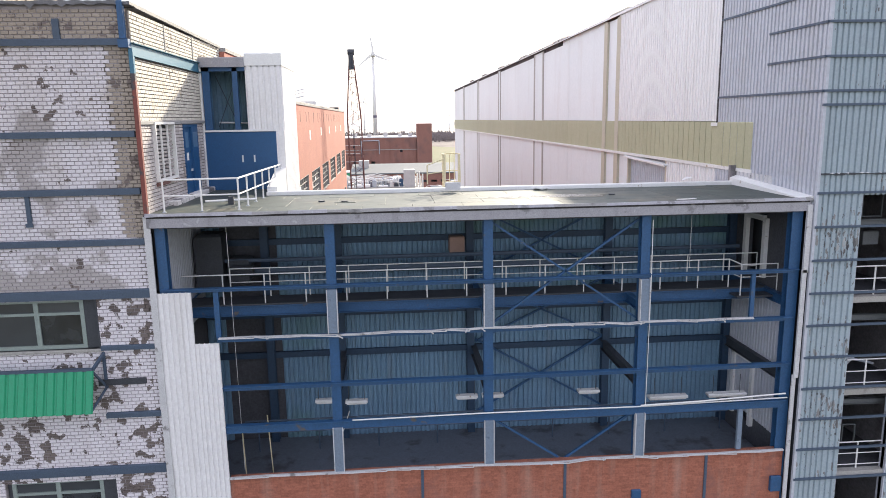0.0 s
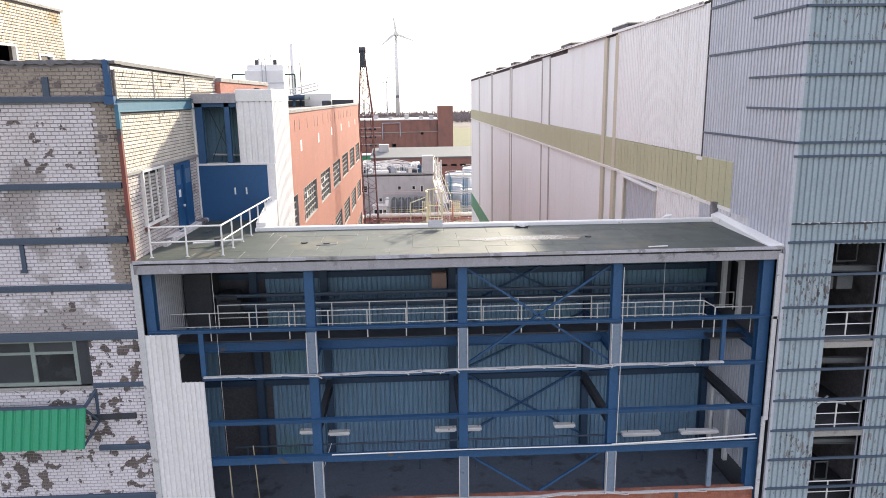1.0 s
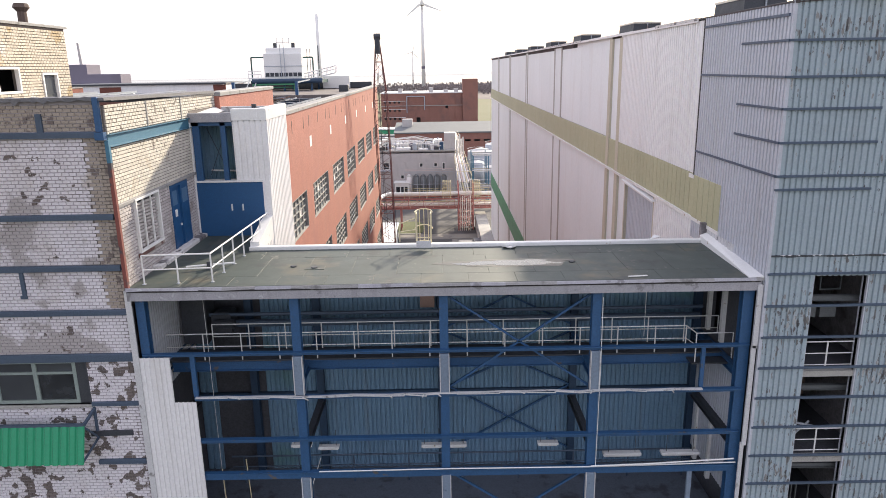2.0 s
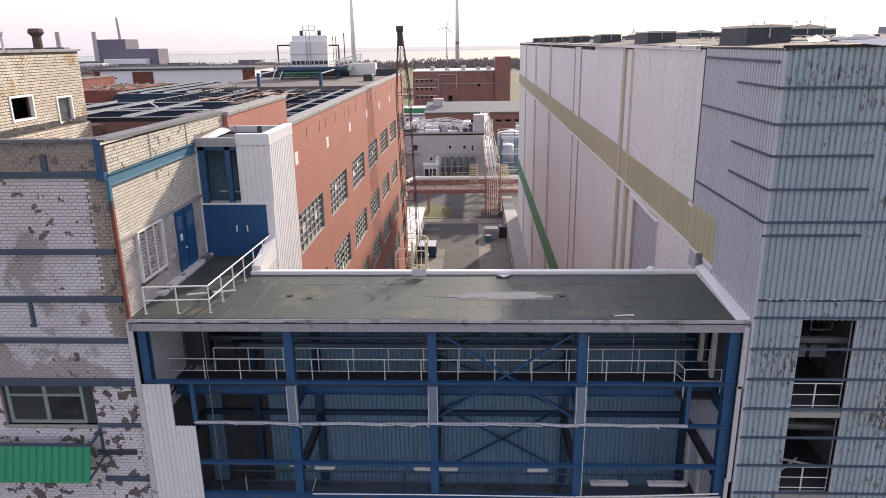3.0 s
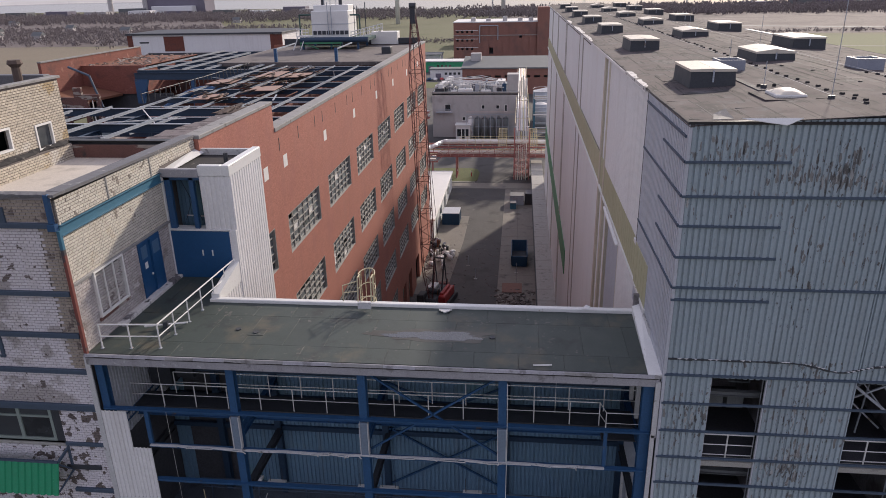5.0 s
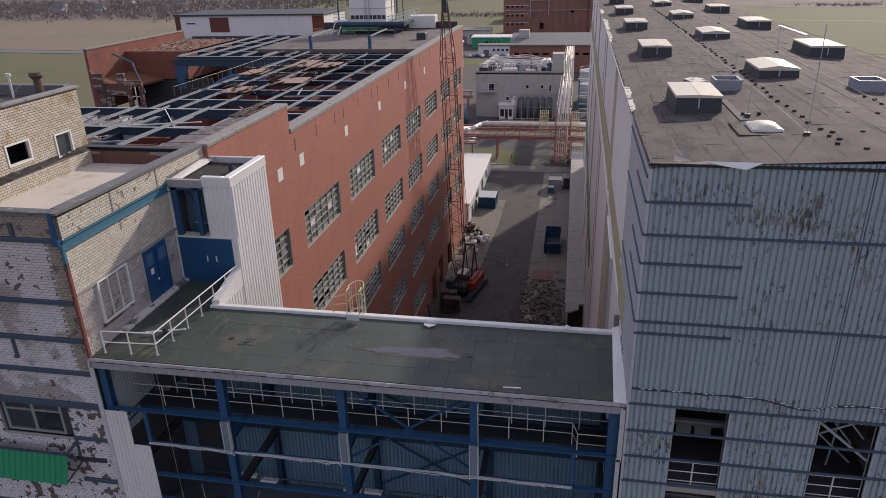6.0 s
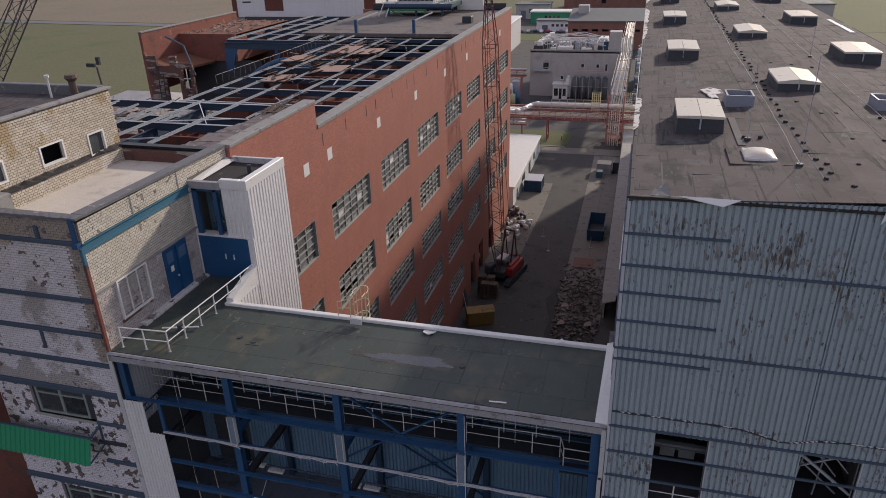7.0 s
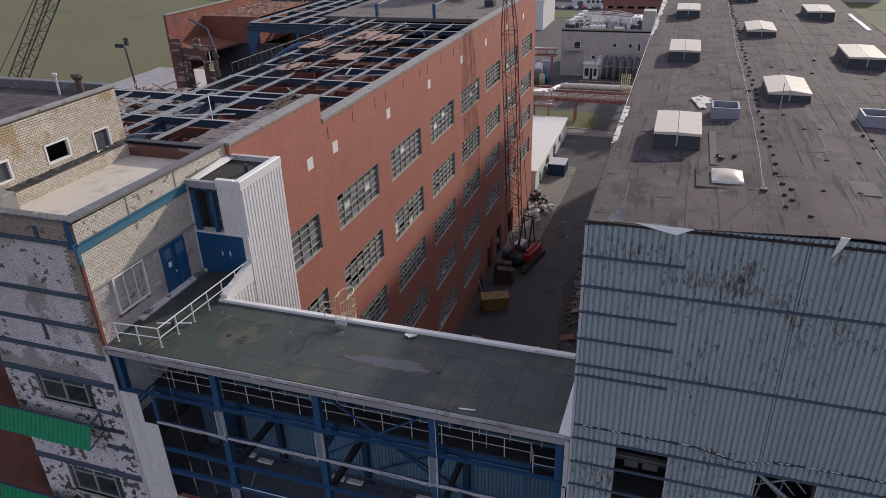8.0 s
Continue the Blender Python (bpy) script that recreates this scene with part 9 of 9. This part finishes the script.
turbine(-40, 1250, 68, 1.4, 20, 15, "small white wind turbine")
turbine(388, 1750, 62, 1.6, 22, -18, "small white wind turbine")
turbine(150, 1700, 46, 1.0, 14, 30, "small white wind turbine")
ch = thing("chimney", "slender white works chimney", "chimney", (-161, 1000, 0))
smooth(part("shaft", MB().tube((-161, 1000, 0), (-161, 1000, 115), 3.2, 16, 2.2), M["white_paint"], ch))
ps = thing("power_station", "dark power station block with tall chimneys on the river bank", "power station", (-715, 1500, 0))
part("boiler_house", MB().soft(-790, -728, 1500, 1560, 0, 60, 1), M["far_dark"], ps)
part("turbine_hall", MB().soft(-728, -660, 1500, 1550, 0, 40, 1), M["far_dark"], ps)
part("annex", MB().soft(-770, -680, 1480, 1500, 0, 20, 1), M["white_sheet"], ps)
part("annex", MB().soft(-850, -790, 1490, 1530, 0, 16, 1), M["far_roof"], ps)
part("chimney_shaft", MB().tube((-872, 1500, 0), (-872, 1500, 77), 5.5, 12, 4.5), M["process_wall"], ps)
part("chimney_shaft", MB().tube((-793, 1500, 0), (-793, 1500, 76), 5.5, 12, 4.5), M["process_wall"], ps)
part("chimney_shaft", MB().tube((-748, 1520, 60), (-750, 1520, 104), 3, 12, 2.2), M["process_wall"], ps)
for k in range(14):
    x = -1150 + 60 * k
    blk_ = thing("harbour_shed", "low distant harbour shed", "building", (x, 1420, 0), "harbour sheds")
    part("body", MB().box(x, x + 48, 1420 + (k % 3) * 40, 1450 + (k % 3) * 40, 0, 7 + (k * 5) % 8), M[("process_wall", "far_roof", "white_sheet", "far_dark")[k % 4]], blk_)
rng = random.Random(60)
for k in range(16):
    x, y = 430 + 52 * k + rng.uniform(-10, 10), 1350 + rng.uniform(0, 120)
    h = rng.uniform(7, 20)
    blk_ = thing("harbour_building", "distant grey harbour works block", "building", (x, y, 0), "harbour blocks")
    part("body", MB().soft(x, x + rng.uniform(30, 62), y, y + 40, 0, h, 0.5), M[rng.choice(("process_wall", "far_roof", "far_roof", "far_dark"))], blk_)
    if k % 3 == 0:
        part("chimney_shaft", MB().tube((x + 10, y + 10, 0), (x + 10, y + 10, h + rng.uniform(10, 26)), 1.4, 8), M["process_wall"], blk_)
for x in (640, 665, 735, 765):
    cr = thing("harbour_crane", "distant slewing harbour crane", "crane", (x, 1650, 0), "harbour cranes")
    part("tower", MB().beam((x - 5, 1650, 0), (x, 1650, 45), 1.6).beam((x + 5, 1650, 0), (x, 1650, 45), 1.6), M["far_dark"], cr)
    part("jib", MB().beam((x, 1650, 40), (x - 13, 1650, 78), 1.3), M["far_dark"], cr)
    part("tie", MB().beam((x, 1650, 62), (x - 13, 1650, 78), 0.5).beam((x, 1650, 40), (x, 1650, 62), 0.8), M["far_dark"], cr)
# a second demolition crane beyond the wing
c2 = thing("lattice_crane", "grey lattice crane boom leaning beyond the buildings", "crane", (-112, 92, 0))
foot, tip = Vector((-112, 92, 2)), Vector((-58, 92, 64))
ax = (tip - foot).normalized()
sx, sy = Vector((0, 1, 0)), ax.cross(Vector((0, 1, 0))).normalized()
lat, prev = MB(), None
for k in range(41):
    c = foot + (tip - foot) * k / 40
    ring = [c + sx * a * 1.0 + sy * b * 1.0 for a, b in ((-1, -1), (1, -1), (1, 1), (-1, 1))]
    if prev:
        for i in range(4):
            lat.beam(prev[i], ring[i], 0.16)
            lat.beam(prev[i] if k % 2 else prev[(i + 1) % 4], ring[(i + 1) % 4] if k % 2 else ring[i], 0.09)
    prev = ring
part("boom", lat, M["crane_brown"], c2, "grey lattice boom")
part("base", MB().soft(-118, -108, 88, 96, 0, 3.5, 0.3), M["crane_red"], c2)
part("rope", MB().tube((-58, 92, 64), (-108, 92, 14), 0.06, 5), M["dark_steel"], c2)
fl = thing("floodlight_mast", "thin mast with two floodlights", "lamp", (-67, 96, 0))
part("mast", MB().tube((-67.0, 96, 0), (-69.4, 96, 32.6), 0.16, 8), M["crane_brown"], fl)
part("lamp_head", MB().box(-71.2, -69.6, 95.8, 96.2, 32.6, 33.2), M["dark_steel"], fl)
part("lamp_head", MB().box(-69.2, -68.6, 95.8, 96.2, 33.0, 34.2), M["dark_steel"], fl)

# ---- woods and far shore ----
rng = random.Random(70)


def wood(name, label, spots):
    """Bare trees as a spray of small clumps over short stems, uneven along the top."""
    mb = MB()
    for x, y, n, sx_, sy_, h in spots:
        for k in range(n * 6):
            px, py = x + rng.gauss(0, sx_), y + rng.gauss(0, sy_)
            top = h * rng.uniform(0.4, 1.0)
            for q in range(6):
                f = rng.uniform(0.15, 0.95)
                r = top * rng.uniform(0.07, 0.17) * (1.3 - f * 0.6)
                mb.blob((px + rng.gauss(0, top * 0.32), py + rng.gauss(0, top * 0.32), top * f), r * rng.uniform(0.5, 1.1), r * 0.8, r * rng.uniform(0.9, 2.2), rng, 4, 0.6)
    single(name, mb, M["woods"], label, "woods", kind="stuff")


wood("woods", "dark bare winter woods along the river bank", [(-1500 + 58 * k, 1180 + 90 * q + 35 * math.sin(2 * k + q), 9, 42, 34, 12) for k in range(24) for q in range(4)] + [(-60 + 50 * k, 1190 + 75 * q + 30 * math.sin(k * 1.7 + q), 9, 36, 28, 14) for k in range(18) for q in range(4)] + [(840 + 70 * k, 1200 + 90 * q, 9, 44, 34, 12) for k in range(14) for q in range(3)])
wood("hedges", "dark scrub and hedges between the works and the fields", [(-1300 + 52 * k, 690 + 62 * q + 12 * math.sin(1.7 * k + q), 8, 34, 22, 7) for k in range(20) for q in range(5)] + [(250 + 40 * k, 735 + 8 * math.sin(k), 8, 22, 5, 4) for k in range(14)] + [(-95 + 18 * k, 660, 5, 12, 8, 4) for k in range(5)])
for k in range(16):
    x, y = -1150 + 48 * k + rng.uniform(-20, 20), 880 + rng.uniform(-160, 260)
    hb_ = thing("distant_house", "small distant pale house among the bare trees", "house", (x, y, 0), "distant houses")
    a_ = rng.uniform(5, 9)
    part("wall", MB().box(x - a_, x + a_, y - 5, y + 5, 0, 4.5), M["process_wall"], hb_)
    part("roof", MB().prism([(x - a_ - 0.4, y - 5.4, 4.4), (x - a_ - 0.4, y + 5.4, 4.4), (x - a_ - 0.4, y, 8.2)], (2 * a_ + 0.8, 0, 0)), M["far_roof"], hb_)
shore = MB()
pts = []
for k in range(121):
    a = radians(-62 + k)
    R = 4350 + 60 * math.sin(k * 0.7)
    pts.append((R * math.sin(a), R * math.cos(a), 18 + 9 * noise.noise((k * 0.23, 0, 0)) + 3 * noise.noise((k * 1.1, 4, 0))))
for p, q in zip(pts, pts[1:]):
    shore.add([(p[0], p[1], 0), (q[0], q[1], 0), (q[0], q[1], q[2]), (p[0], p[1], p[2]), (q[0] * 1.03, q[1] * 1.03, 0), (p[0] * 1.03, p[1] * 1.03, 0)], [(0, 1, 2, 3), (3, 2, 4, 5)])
# backdrop strip lit by its own emission instead of real haze
single("backdrop", shore, M["far_shore_haze"], "low wooded far shore of the river, glowing pale like haze", kind="structure")
